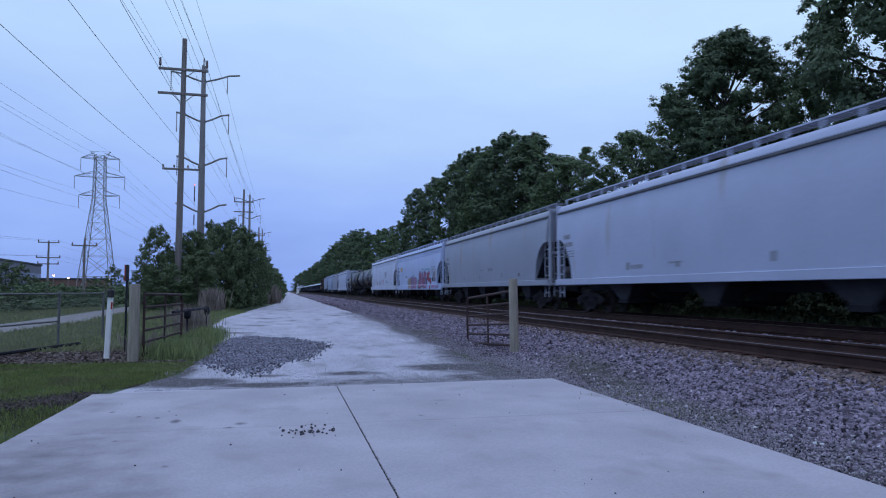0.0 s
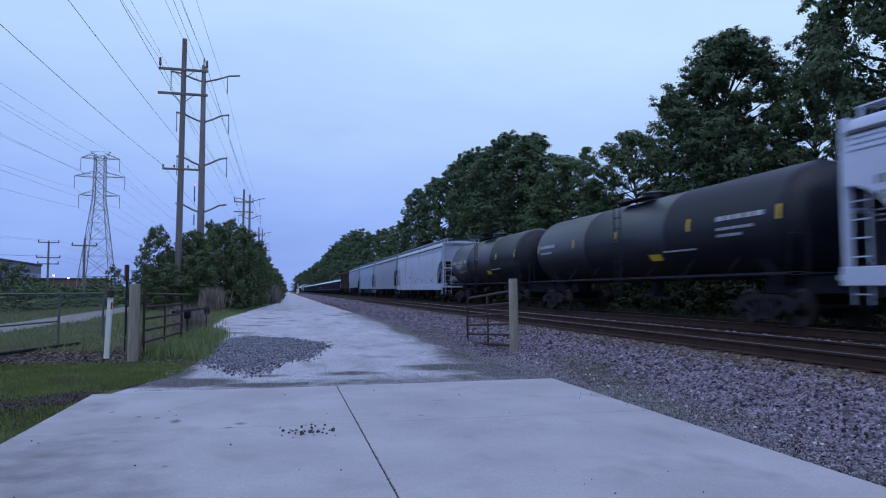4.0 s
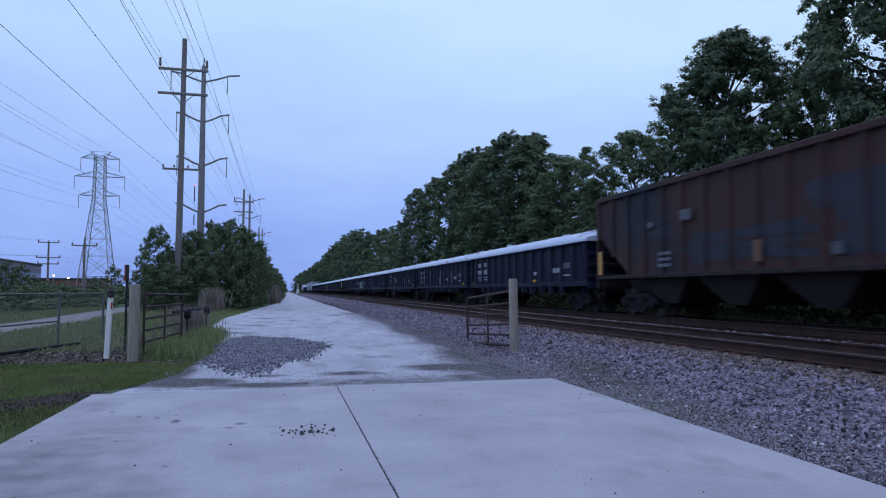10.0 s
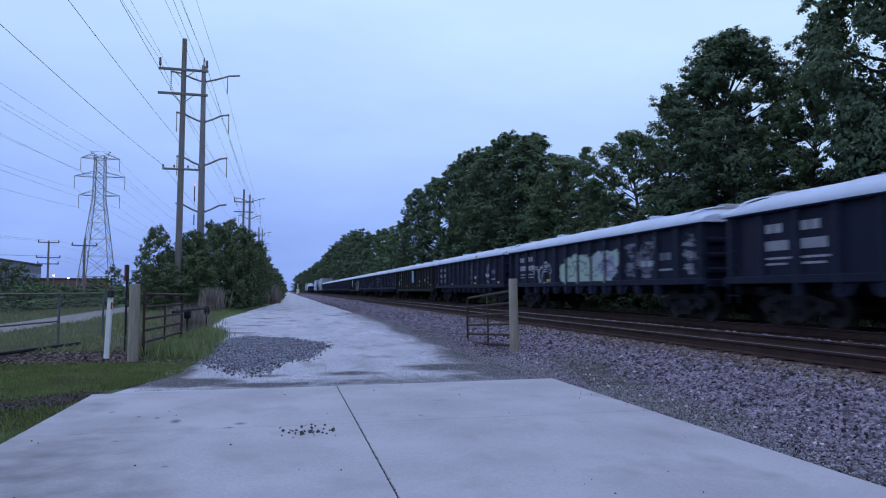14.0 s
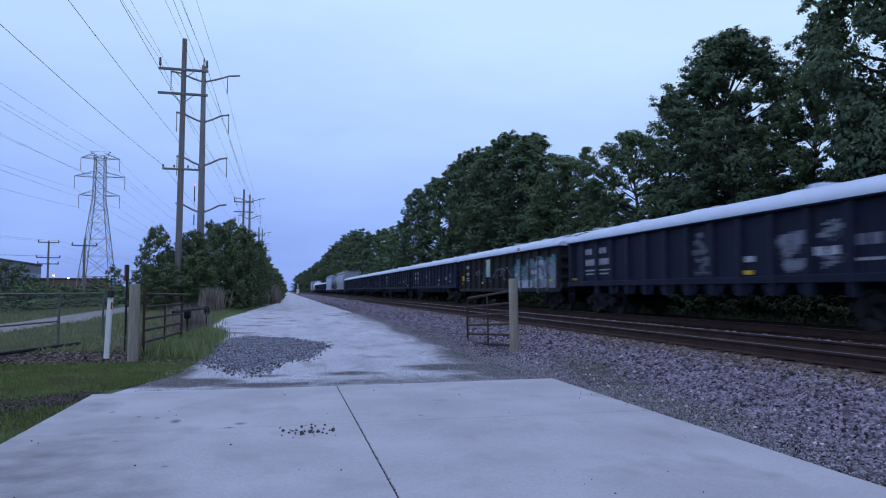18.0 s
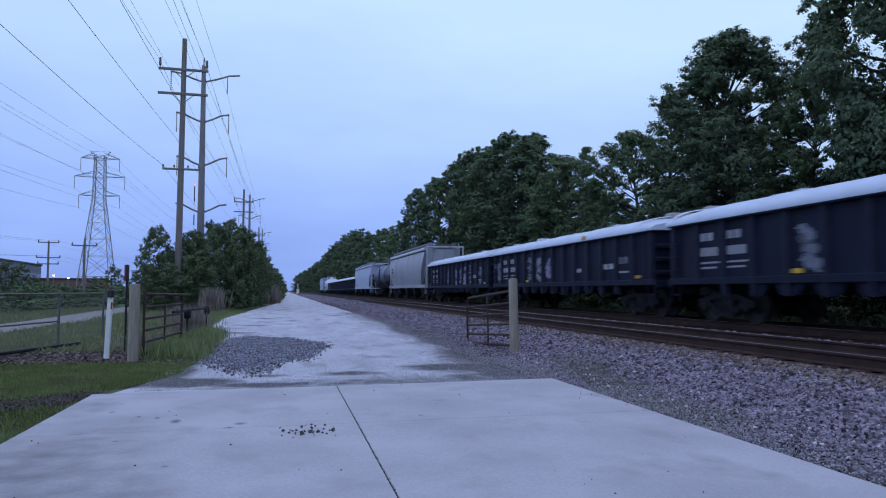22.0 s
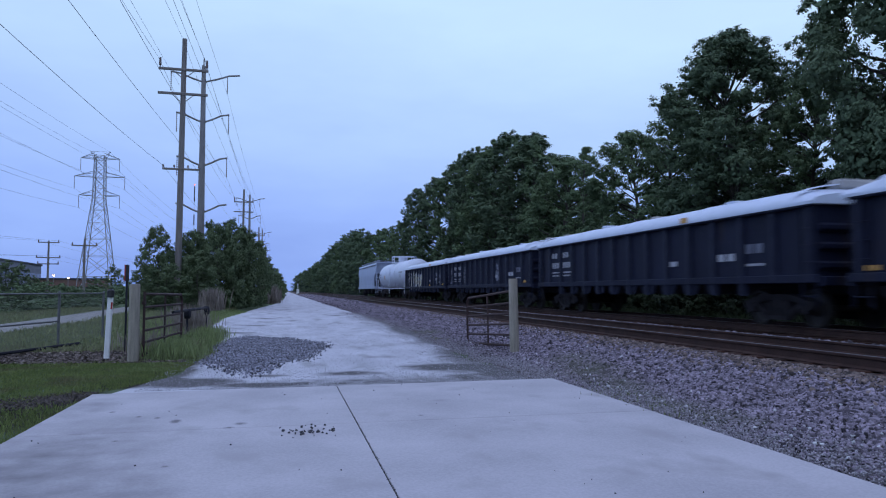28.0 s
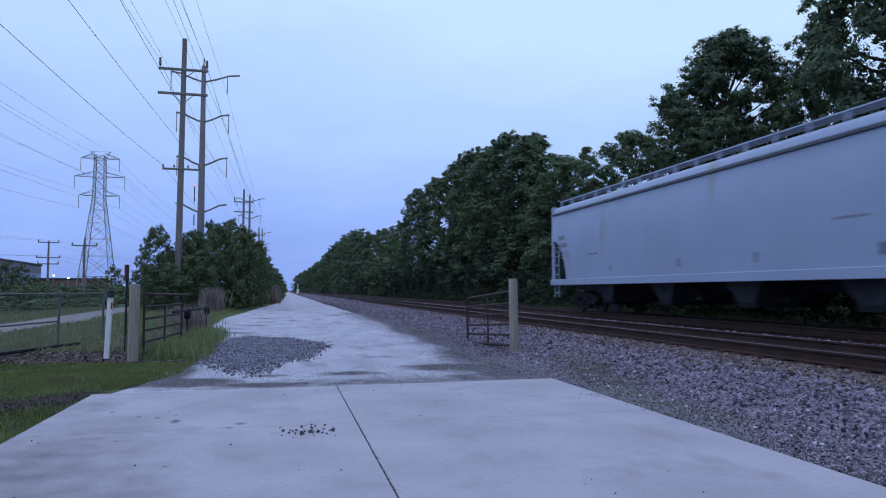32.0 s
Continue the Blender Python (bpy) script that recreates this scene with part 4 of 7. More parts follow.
def steel_line_pole(y, top):
    p = thing("transmission_pole", "tapered steel transmission pole with curved davit arms", "utility pole", pose(-6.75, y, 0))
    part("shaft", Geo().tube((0, 0, -1), (0, 0, top), 0.36, 12, 0.17), M_STEELPOLE, p)
    for i, (z, w) in enumerate(((top - 1.35, 2.9), (top - 4.75, 2.1), (top - 8.4, 2.0), (top - 12.3, 2.0))):
        for s in (-1, 1):
            ww = w if s > 0 or i else 2.6
            pts = [(s * 0.1, 0, z), (s * ww * 0.35, 0, z + 0.25), (s * ww * 0.7, 0, z + 0.62), (s * ww, 0, z + 0.72)]
            arm = part("davit_arm", Geo().path(pts, 0.075, 8), M_STEELPOLE, p)
            tip = ww - 1.0 if (s > 0 and i == 0) else ww - 0.05
            if i < 3:
                part("insulator_string", insulators(Geo(), (s * tip, 0, z + 0.66), 1.55, 0.06), M_INSUL, arm)
    part("finial", Geo().tube((0, 0, top), (0, 0, top + 0.6), 0.05, 8), M_STEELPOLE, p)
    return p


def lattice_tower(x, y, top):
    t = thing("lattice_tower", "tall galvanised steel lattice transmission tower", "pylon", pose(x, y, 0))
    half = lambda z: float(np.interp(z, [0, top * 0.70, top * 0.92, top], [3.3, 1.05, 0.95, 0.9]))
    corners = ((-1, -1), (1, -1), (1, 1), (-1, 1))
    levels = [0, 4.2, 8.4, 12, 15.2, 18, 20.4, 22.6, 24.6, 26.6, 28.4, top]
    for sx, sy in corners:
        g = Geo()
        for a, b in zip(levels, levels[1:]):
            g.tube((sx * half(a), sy * half(a), a), (sx * half(b), sy * half(b), b), 0.10, 4)
        part("leg", g, M_GALV, t, smooth=None)
    for k in range(4):
        (ax, ay), (bx, by) = corners[k], corners[(k + 1) % 4]
        g = Geo()
        for a, b in zip(levels, levels[1:]):
            g.tube((ax * half(a), ay * half(a), a), (bx * half(b), by * half(b), b), 0.05, 4)
            g.tube((bx * half(a), by * half(a), a), (ax * half(b), ay * half(b), b), 0.05, 4)
            g.tube((ax * half(b), ay * half(b), b), (bx * half(b), by * half(b), b), 0.05, 4)
        part("bracing", g, M_GALV, t, smooth=None)
    for z, w in ((28.6, 3.7), (24.8, 4.8), (20.9, 3.9)):
        for s in (-1, 1):
            g = Geo()
            for sy in (-1, 1):
                g.tube((s * 0.9, sy * 0.9, z), (s * w, 0, z + 0.1), 0.07, 4)
                g.tube((s * 0.9, sy * 0.9, z + 1.1), (s * w, 0, z + 0.1), 0.06, 4)
            arm = part("crossarm", g, M_GALV, t, smooth=None)
            part("insulator_string", insulators(Geo(), (s * w, 0, z + 0.1), 2.6, 0.09), M_INSUL, arm)
    g = Geo()
    for s in (-1, 1):
        g.tube((s * 0.9, 0, top), (s * 1.9, 0, top + 0.9), 0.06, 4).tube((s * 0.9, 0, top - 1.2), (s * 1.9, 0, top + 0.9), 0.05, 4)
    g.tube((-1.9, 0, top + 0.9), (1.9, 0, top + 0.9), 0.04, 4)
    part("peak", g, M_GALV, t, smooth=None)


def small_pole(x, y, top, arms):
    p = thing("utility_pole", "small wooden distribution pole with crossarms far beyond the fence", "utility pole", pose(x, y, 0, 0, 0, 10))
    part("shaft", Geo().tube((0, 0, -1), (0, 0, top), 0.19, 10, 0.13), M_POLE, p)
    for z, w in arms:
        arm = part("crossarm", Geo().cbox(-w, w, -0.2, -0.08, z - 0.08, z + 0.08, 0.02, "x"), M_POLE, p)
        for s in (-1, 1):
            part("pin_insulator", Geo().tube((s * (w - 0.1), -0.14, z + 0.08), (s * (w - 0.1), -0.14, z + 0.4), 0.1, 8, 0.06), M_INSUL, arm)


WOOD_Y, STEEL_Y = (-25.0, 53.2, 131.5, 210.0, 290.0), (-20.0, 60.0, 140.5, 221.0)
for y in WOOD_Y[1:]:
    wooden_line_pole(y, 19.9)
for y in STEEL_Y[1:]:
    steel_line_pole(y, 20.1)
lattice_tower(-37.4, 154.8, 29.2)
small_pole(-36.4, 121.0, 9.3, ((9.0, 1.5), (6.6, 1.7), (5.6, 1.5)))
small_pole(-25.2, 97.8, 8.1, ((7.2, 1.5),))
small_pole(-30.5, 215.0, 10.0, ((9.4, 2.0), (8.6, 2.0)))


def power_line(name, label, spans, r):
    w = thing(name, label, "cable")
    for p, q, sag in spans:
        part("span", Geo().path(hang(p, q, sag), r, 5), M_WIRE, w, smooth=None)


def lines():
    ys = WOOD_Y
    for k, (dx, dz, sag, r) in enumerate(((0.0, 0.0, 0.9, 0.010), (-1.62, -1.55, 1.2, 0.012), (1.62, -1.55, 1.2, 0.012), (-1.2, -9.4, 0.9, 0.011), (-0.3, -7.4, 0.6, 0.012))):
        power_line("power_cable", "dark overhead cable along the wooden poles", [((-7.5 + dx, a - 0.15, 19.9 + dz), (-7.5 + dx, b - 0.15, 19.9 + dz), sag) for a, b in zip(ys, ys[1:])], r)
    ys = STEEL_Y
    for dx, dz, sag in ((0.0, 0.6, 0.7), (1.9, -2.25, 0.9), (-1.6, -2.25, 0.9), (2.05, -5.65, 0.9), (1.95, -9.3, 0.9)):
        power_line("power_cable", "thin overhead conductor along the steel poles", [((-6.75 + dx, a, 20.1 + dz), (-6.75 + dx, b, 20.1 + dz), sag) for a, b in zip(ys, ys[1:])], 0.009)
    for dx, dz in ((-3.7, 26.1), (3.7, 26.1), (-4.8, 22.3), (4.8, 22.3), (-3.9, 18.4), (3.9, 18.4), (-1.9, 30.1), (1.9, 30.1)):
        power_line("power_cable", "thin high-voltage conductor between lattice towers", [((-37.4 + dx, a, dz), (-37.4 + dx, b, dz), 3.0) for a, b in ((-60.0, 154.8), (154.8, 380.0))], 0.017)
    for dx, dz in ((-1.4, 9.3), (1.4, 9.3), (-1.6, 6.9), (1.6, 6.9)):
        power_line("power_cable", "thin cable between small distribution poles", [((-36.4 + dx, 121, dz), (-36.4 + dx - 3, 30, dz), 1.2), ((-36.4 + dx, 121, dz), (-30.5 + dx, 215, dz), 1.2)], 0.012)


lines()


# ---- far buildings and lights ----
M_OFFICEWALL = surface("office_wall", (0.13, 0.135, 0.17), (0.19, 0.195, 0.24), 0.8, 0.3, 3, 0)


def far_building(x, y, w, d, h, storeys, wall, label, turn=0):
    b = thing("office_building", label, "building", pose(x, y, 0, 0, 0, turn))
    part("wall", Geo().box(-w / 2, w / 2, 0, d, -0.5, h), wall, b, smooth=None)
    part("roof", Geo().box(-w / 2 - 0.3, w / 2 + 0.3, -0.3, d + 0.3, h, h + 0.5), M_DARKWALL, b, smooth=None)
    n = int(w / 3.2)
    pane = Geo().box(-1.2, 1.2, -0.06, 0.10, 0, 1.5).mesh("window", M_GLASS)
    for s in range(storeys):
        for k in range(n):
            o = part("window", pane, None, b)
            o.location = (-w / 2 + (k + 0.5) * w / n, 0, 1.0 + s * (h - 0.8) / storeys)


far_building(-74.0, 201, 112, 26, 9.6, 2, M_OFFICEWALL, "low blue-grey flat-roofed office block beyond the trees", 95.4)
far_building(-62.0, 226, 20, 10, 4.6, 1, M_BRICKWALL, "long low red brick building beyond the street lamps", 4)
far_building(-68.5, 168, 10, 12, 5.0, 1, M_BRICKWALL, "small red brick building beyond the hedge", 4)


def street_lamp(x, y, h):
    s = thing("street_lamp", "lit street lamp with a warm orange glow", "street lamp", pose(x, y, 0))
    part("pole", Geo().tube((0, 0, 0), (0, 0, h), 0.09, 8, 0.06), M_GALV, s)
    part("head", Geo().cbox(-0.32, 0.32, -0.18, 0.18, h, h + 0.14, 0.05, "x"), M_GALV, s)
    part("lens", Geo().tube((0, 0, h - 0.26), (0, 0, h - 0.1), 0.16, 12, 0.17).tube((0, 0, h - 0.1), (0, 0, h), 0.26, 12, 0.2), M_LAMP, s, "glowing lens")


def beacon_mast(x, y, top):
    m = thing("radio_mast", "far slender radio mast with a red warning light", "mast", pose(x, y, 0))
    part("pole", Geo().tube((0, 0, -1), (0, 0, top), 0.16, 8, 0.10), M_FARMAST, m)
    for z0, z1 in ((top - 9.5, top - 0.6), (top - 23.0, top - 17.0)):
        part("antenna", Geo().tube((0, 0, z0), (0, 0, z1), 0.30, 10), M_BLACK, m, "dark antenna housing")
    part("beacon", Geo().tube((0, 0, top), (0, 0, top + 0.7), 0.32, 10, 0.2), M_BEACON, m, "red warning light")


beacon_mast(-51.0, 420.0, 62.0)
street_lamp(-58.1, 197.6, 5.4)
street_lamp(-57.4, 207.7, 4.9)
street_lamp(-39.3, 193.0, 5.0)
street_lamp(-48.5, 215.0, 4.6)


# ---- trees ----
PROFILES = {
    "oak": ([0, 0.15, 0.4, 0.7, 0.88, 1], [0.62, 0.90, 1.0, 0.90, 0.62, 0.20]),
    "spread": ([0, 0.15, 0.4, 0.65, 0.82, 0.93, 1], [0.72, 0.95, 1.0, 0.92, 0.72, 0.44, 0.15]),
    "cone": ([0, 0.15, 0.4, 0.65, 0.85, 1], [0.75, 0.98, 1.0, 0.80, 0.50, 0.10]),
    "bush": ([0, 0.15, 0.4, 0.7, 0.88, 1], [0.85, 0.97, 1.0, 0.92, 0.68, 0.25]),
}


def unit(v):
    return v / np.maximum(1e-6, np.linalg.norm(v, axis=1))[:, None]


def lobe_places(r, profile, height, base, radius, lobes, lobe_r):
    """Centres and radii of the foliage masses that make up a crown."""
    ts, ws = PROFILES[profile]
    t = (np.arange(lobes) + r.uniform(0.1, 0.9, lobes)) / lobes
    w = np.interp(t, ts, ws)
    lr = lobe_r * r.uniform(0.7, 1.25, lobes) * (0.55 + 0.45 * w)
    a = np.arange(lobes) * 2.4 + r.uniform(-0.5, 0.5, lobes)
    d = np.maximum(0.0, radius * w - lr * 0.75) * r.uniform(0.55, 1.08, lobes)
    z = base + (height - base) * t * 0.95
    z = np.maximum(z, lr * 0.55)
    return np.stack([np.cos(a) * d, np.sin(a) * d, z], 1), lr


def limbs(geo, r, top, centres, trunk):
    """A tapered, slightly bent trunk with a forked limb into each mass of foliage."""
    bend = [(0, 0, -0.3), (r.uniform(-0.15, 0.15), r.uniform(-0.15, 0.15), top * 0.25), (r.uniform(-0.3, 0.3), r.uniform(-0.3, 0.3), top * 0.55), (r.uniform(-0.3, 0.3), r.uniform(-0.3, 0.3), top * 0.9)]
    for (p, q), (a, b) in zip(zip(bend, bend[1:]), ((trunk, trunk * 0.8), (trunk * 0.8, trunk * 0.5), (trunk * 0.5, trunk * 0.12))):
        geo.tube(p, q, a, 8, b)
    zs = [b[2] for b in bend]
    for c in centres:
        reach = math.hypot(c[0], c[1])
        z = max(0.2, min(c[2] * 0.85, c[2] - 0.55 * reach, top * 0.85))
        p = Vector((float(np.interp(z, zs, [b[0] for b in bend])), float(np.interp(z, zs, [b[1] for b in bend])), z))
        q = Vector([float(v) for v in c])
        m = p.lerp(q, 0.55) + Vector((r.uniform(-0.1, 0.1), r.uniform(-0.1, 0.1), -0.06 * reach))
        k = trunk * 0.30 * (1.1 - 0.6 * z / top)
        geo.tube(p, m, k, 6, k * 0.65)
        geo.tube(m, q, k * 0.65, 6, k * 0.25)
        for _ in range(2 if trunk > 0.1 else 0):
            geo.tube(m.lerp(q, 0.5), q + Vector((r.uniform(-1, 1), r.uniform(-1, 1), r.uniform(0, 1))) * 0.25 * (reach + 0.5), k * 0.4, 5, 0.01)


def leaf_quads(r, p, n, size):
    """One small bent leaf quad at each point, facing roughly along n."""
    u = unit(np.cross(n, r.normal(size=n.shape)))
    w = np.cross(n, u)
    s = size[:, None]
    return np.stack([p - u * s * 0.5, p - w * s * 0.33 - n * s * 0.08, p + u * s * 0.55, p + w * s * 0.33 - n * s * 0.08], 1).reshape(-1, 3)


def foliage(seed, centres, lr, per_lobe, per_clump, size, clump_r, hearts):
    """Masses of leaves: each mass is a shell of clumps round a closed leafy heart."""
    r = np.random.default_rng(seed)
    li = np.repeat(np.arange(len(lr)), per_lobe)
    d = unit(r.normal(size=(len(li), 3)) + np.array([0, 0, 0.22]))
    squash = np.array([1, 1, 0.8])
    c = centres[li] + d * squash * (lr[li] * r.uniform(0.68, 1.16, len(li)))[:, None]
    cr = clump_r * r.uniform(0.6, 1.3, len(li))
    keep = c[:, 2] > 0.1
    c, cr, d = c[keep], cr[keep], d[keep]
    out = []
    # heart of each mass
    hi = np.repeat(np.arange(len(lr)), hearts)
    hd = unit(r.normal(size=(len(hi), 3)))
    hp = centres[hi] + hd * squash * (lr[hi] * r.uniform(0.40, 0.74, len(hi)))[:, None]
    out.append(leaf_quads(r, hp, unit(hd + r.normal(size=hd.shape) * 0.3), np.minimum(lr[hi] * 0.3, size * (2.0 if size < 0.16 else 2.2)) * r.uniform(0.7, 1.2, len(hi))))
    # heart of each clump
    ki = np.repeat(np.arange(len(c)), 9)
    kd = unit(r.normal(size=(len(ki), 3)))
    out.append(leaf_quads(r, c[ki] + kd * squash * (cr[ki] * 0.42)[:, None], unit(kd + r.normal(size=kd.shape) * 0.3), np.minimum(cr[ki] * 0.5, size * 1.6) * r.uniform(0.7, 1.2, len(ki))))
    # leaves
    idx = np.repeat(np.arange(len(c)), per_clump)
    ld = unit(r.normal(size=(len(idx), 3)))
    far = r.uniform(0.3, 1.0, len(idx))
    p = c[idx] + ld * np.array([1, 1, 0.62]) * (cr[idx] * far)[:, None]
    face = unit(ld * 0.55 + d[idx] * 0.75 + np.array([0, 0, 0.5]) + r.normal(size=ld.shape) * 0.34)
    out.append(leaf_quads(r, p, face, size * r.uniform(0.6, 1.3, len(idx))))
    v = np.concatenate(out)
    v[:, 2] = np.maximum(v[:, 2], 0.03)
    return v


TREES = {}


def tree_kind(key, seed, height, crown_r, base, trunk, material, profile="oak", lobes=34, lobe_r=1.25, per_lobe=15, per_clump=80, size=0.13, clump_r=0.46, hearts=80):
    """One kind of tree, of that height and crown radius; the crown starts at base."""
    rn = np.random.default_rng(seed)
    centres, lr = lobe_places(rn, profile, height, base, crown_r, lobes, lobe_r)
    v = foliage(seed, centres, lr, per_lobe, per_clump, size, clump_r, hearts)
    kz = height / np.percentile(v[:, 2], 99.8)
    kr = crown_r / np.percentile(np.hypot(v[:, 0], v[:, 1]), 98)
    scale = np.array([kr, kr, kz])
    g = Geo()
    limbs(g, random.Random(seed), height * 0.9, centres * scale, trunk)
    TREES[key] = (g.mesh("trunk", M_BARK, 60), cloud_mesh("crown", v * scale, 4, material), height, crown_r)


def tree(key, x, y, h, rad, turn, label, category="tree", name="tree"):
    t = thing(name, label, category, pose(x, y, -0.05, 0, 0, turn))
    wood, leaf, h0, r0 = TREES[key]
    for nm, me in (("trunk", wood), ("crown", leaf)):
        o = part(nm, me, None, t)
        o.scale = (rad / r0, rad / r0, h / h0)
    return t


tree_kind("oak", 3, 13.5, 3.3, 3.0, 0.28, M_LEAF, "spread", 64, 0.88, 25, 50, 0.092, 0.27, 230)
tree_kind("elm", 5, 14.5, 3.8, 3.2, 0.30, M_LEAF, "oak", 84, 1.0, 26, 48, 0.095, 0.28, 300)
tree_kind("airy", 9, 11.0, 1.8, 2.5, 0.16, M_LEAF2, "cone", 24, 0.55, 14, 44, 0.095, 0.24, 50)
tree_kind("round", 14, 12.0, 3.4, 0.8, 0.26, M_LEAF2, "bush", 60, 0.86, 20, 42, 0.105, 0.28, 160)
tree_kind("mid_oak", 17, 14.0, 3.0, 1.5, 0.26, M_LEAF, "spread", 70, 0.74, 15, 25, 0.15, 0.30, 70)
tree_kind("mid_round", 19, 14.0, 3.0, 0.5, 0.26, M_LEAF2, "spread", 70, 0.74, 15, 25, 0.15, 0.30, 70)
tree_kind("far_oak", 41, 16.0, 5.0, 0.0, 0.30, M_LEAF, "bush", 44, 1.45, 11, 20, 0.36, 0.58, 50)
tree_kind("far_round", 44, 16.0, 5.0, 0.0, 0.30, M_LEAF2, "bush", 44, 1.45, 11, 20, 0.36, 0.58, 50)
tree_kind("shrub", 23, 5.5, 2.3, 0.0, 0.07, M_LEAF3, "bush", 30, 0.66, 12, 30, 0.12, 0.28)
tree_kind("under_a", 23, 5.5, 2.3, 0.0, 0.07, M_LEAF_SHADED, "bush", 22, 0.80, 11, 28, 0.12, 0.32)
tree_kind("under_b", 31, 5.5, 2.3, 0.0, 0.07, M_LEAF_SHADED, "bush", 22, 0.80, 11, 26, 0.13, 0.32)
tree_kind("far_under", 25, 5.5, 2.3, 0.0, 0.07, M_LEAF_SHADED, "bush", 14, 0.95, 7, 13, 0.26, 0.45, 40)
tree_kind("far_shrub", 24, 5.5, 2.3, 0.0, 0.07, M_LEAF3, "bush", 20, 0.80, 8, 14, 0.22, 0.36, 40)
tree_kind("bramble", 36, 2.6, 2.2, 0.0, 0.05, M_BRAMBLE_SHADED, "bush", 9, 0.85, 8, 17, 0.15, 0.40, 50)
tree_kind("hedge", 37, 2.6, 2.2, 0.0, 0.05, M_LEAF2, "bush", 9, 0.85, 6, 11, 0.23, 0.40, 36)

DARK = "tall leafy dark green tree in the lineside woods"
MID = "leafy mid-green tree in the lineside woods"
for k, x, y, h, rad, a in (
        ("elm", 20.6, 18.0, 17.2, 4.0, 20), ("oak", 20.0, 27.9, 13.4, 3.6, 250), ("round", 21.6, 24.6, 10.6, 2.5, 75), ("round", 21.6, 31.5, 10.9, 3.4, 10), ("airy", 20.0, 33.0, 11.9, 2.3, 70), ("round", 20.4, 37.6, 10.9, 3.5, 310),
        ("airy", 20.0, 43.6, 11.2, 1.8, 15), ("round", 20.6, 48.5, 11.4, 3.6, 100), ("mid_oak", 20.2, 55.0, 14.6, 4.1, 280), ("mid_oak", 20.4, 61.0, 16.0, 4.0, 140), ("mid_round", 20.0, 67.0, 15.8, 3.7, 40),
        ("mid_oak", 20.2, 73.5, 16.8, 3.8, 120), ("mid_round", 20.0, 80.5, 16.8, 3.6, 200), ("mid_oak", 20.0, 91.0, 16.6, 3.8, 10), ("airy", 19.6, 52.5, 13.9, 1.5, 60), ("airy", 19.8, 58.2, 14.9, 1.5, 160), ("airy", 19.6, 63.8, 16.0, 1.5, 250), ("airy", 19.8, 70.0, 16.6, 1.3, 310), ("airy", 19.7, 77.5, 17.3, 1.3, 20),
        ("mid_oak", 20.0, 105.5, 17.2, 3.3, 330), ("far_round", 19.5, 116.0, 13.0, 3.6, 60), ("far_round", 19.2, 128.0, 13.2, 4.2, 160), ("far_round", 19.5, 144.0, 14.2, 4.6, 250),
        ("far_oak", 19.4, 162.0, 15.0, 5.0, 77), ("far_oak", 19.2, 182.0, 17.5, 5.2, 190), ("far_oak", 19.0, 201.0, 18.6, 5.2, 300), ("far_round", 19.2, 222.0, 18.8, 5.5, 44),
        ("far_oak", 19.0, 246.0, 18.8, 6.0, 144), ("far_oak", 19.0, 276.0, 18.2, 6.4, 244), ("far_round", 19.0, 310.0, 17.2, 6.6, 5), ("far_oak", 19.0, 350.0, 17.0, 6.8, 130),
        ("far_round", 19.0, 400.0, 17.2, 7.4, 220), ("far_oak", 19.0, 460.0, 17.5, 7.4, 320), ("far_oak", 19.0, 530.0, 18.0, 7.6, 20), ("far_round", 18.5, 620.0, 19.0, 8.0, 110), ("far_oak", 18.0, 730.0, 20.0, 9.0, 210), ("far_oak", 18.0, 860.0, 21.0, 10.0, 300),
        ("far_round", 26.5, 24.0, 6.2, 4.0, 180), ("far_round", 27.0, 33.0, 7.6, 4.2, 10), ("far_round", 26.5, 44.0, 8.4, 4.6, 80), ("far_oak", 27.0, 58.0, 11.0, 4.8, 150), ("far_oak", 27.0, 72.0, 12.0, 5.0, 20), ("far_oak", 27.0, 90.0, 13.0, 5.2, 290),
        # out of view: trees added only to close off light and reflections
        ("mid_oak", 21.5, 9.5, 15.0, 3.6, 260), ("far_oak", 21.5, 0.0, 15.0, 4.6, 30), ("far_round", 21.0, -12.0, 14.5, 5.0, 120), ("far_oak", 21.0, -26.0, 15.5, 5.4, 210)):
    tree(k, x, y, h, rad, a, MID if "round" in k or k == "airy" else DARK)

r_sh = random.Random(77)
y = 9.0
while y < 800:
    far = max(1.0, y / 90)
    tree(r_sh.choice(("under_a", "under_b")) if y < 48 else "far_under", 18.0 + r_sh.uniform(-0.5, 0.9), y, r_sh.uniform(3.6, 5.4) * far ** 0.3, r_sh.uniform(1.6, 2.3) * far ** 0.5, r_sh.uniform(0, 360), "dense green undergrowth shrub below the trees, shade in its leaf colour", "shrub", name="shrub")
    y += r_sh.uniform(2.2, 3.2) * far ** 0.8
y = 6.0
while y < 100:
    tree("bramble", 17.0 + r_sh.uniform(-0.2, 0.4), y, r_sh.uniform(1.3, 2.1), r_sh.uniform(1.3, 1.9), r_sh.uniform(0, 360), "low weeds and brambles at the edge of the woods, coloured as shaded", "shrub", name="shrub")
    tree("hedge", 19.6 + r_sh.uniform(-0.4, 0.4), y + 1.2, r_sh.uniform(2.0, 2.8), r_sh.uniform(1.8, 2.3), r_sh.uniform(0, 360), "low green bush under the lineside trees", "shrub", name="shrub")
    y += r_sh.uniform(1.9, 2.7) * max(1.0, y / 50)
y = 12.0
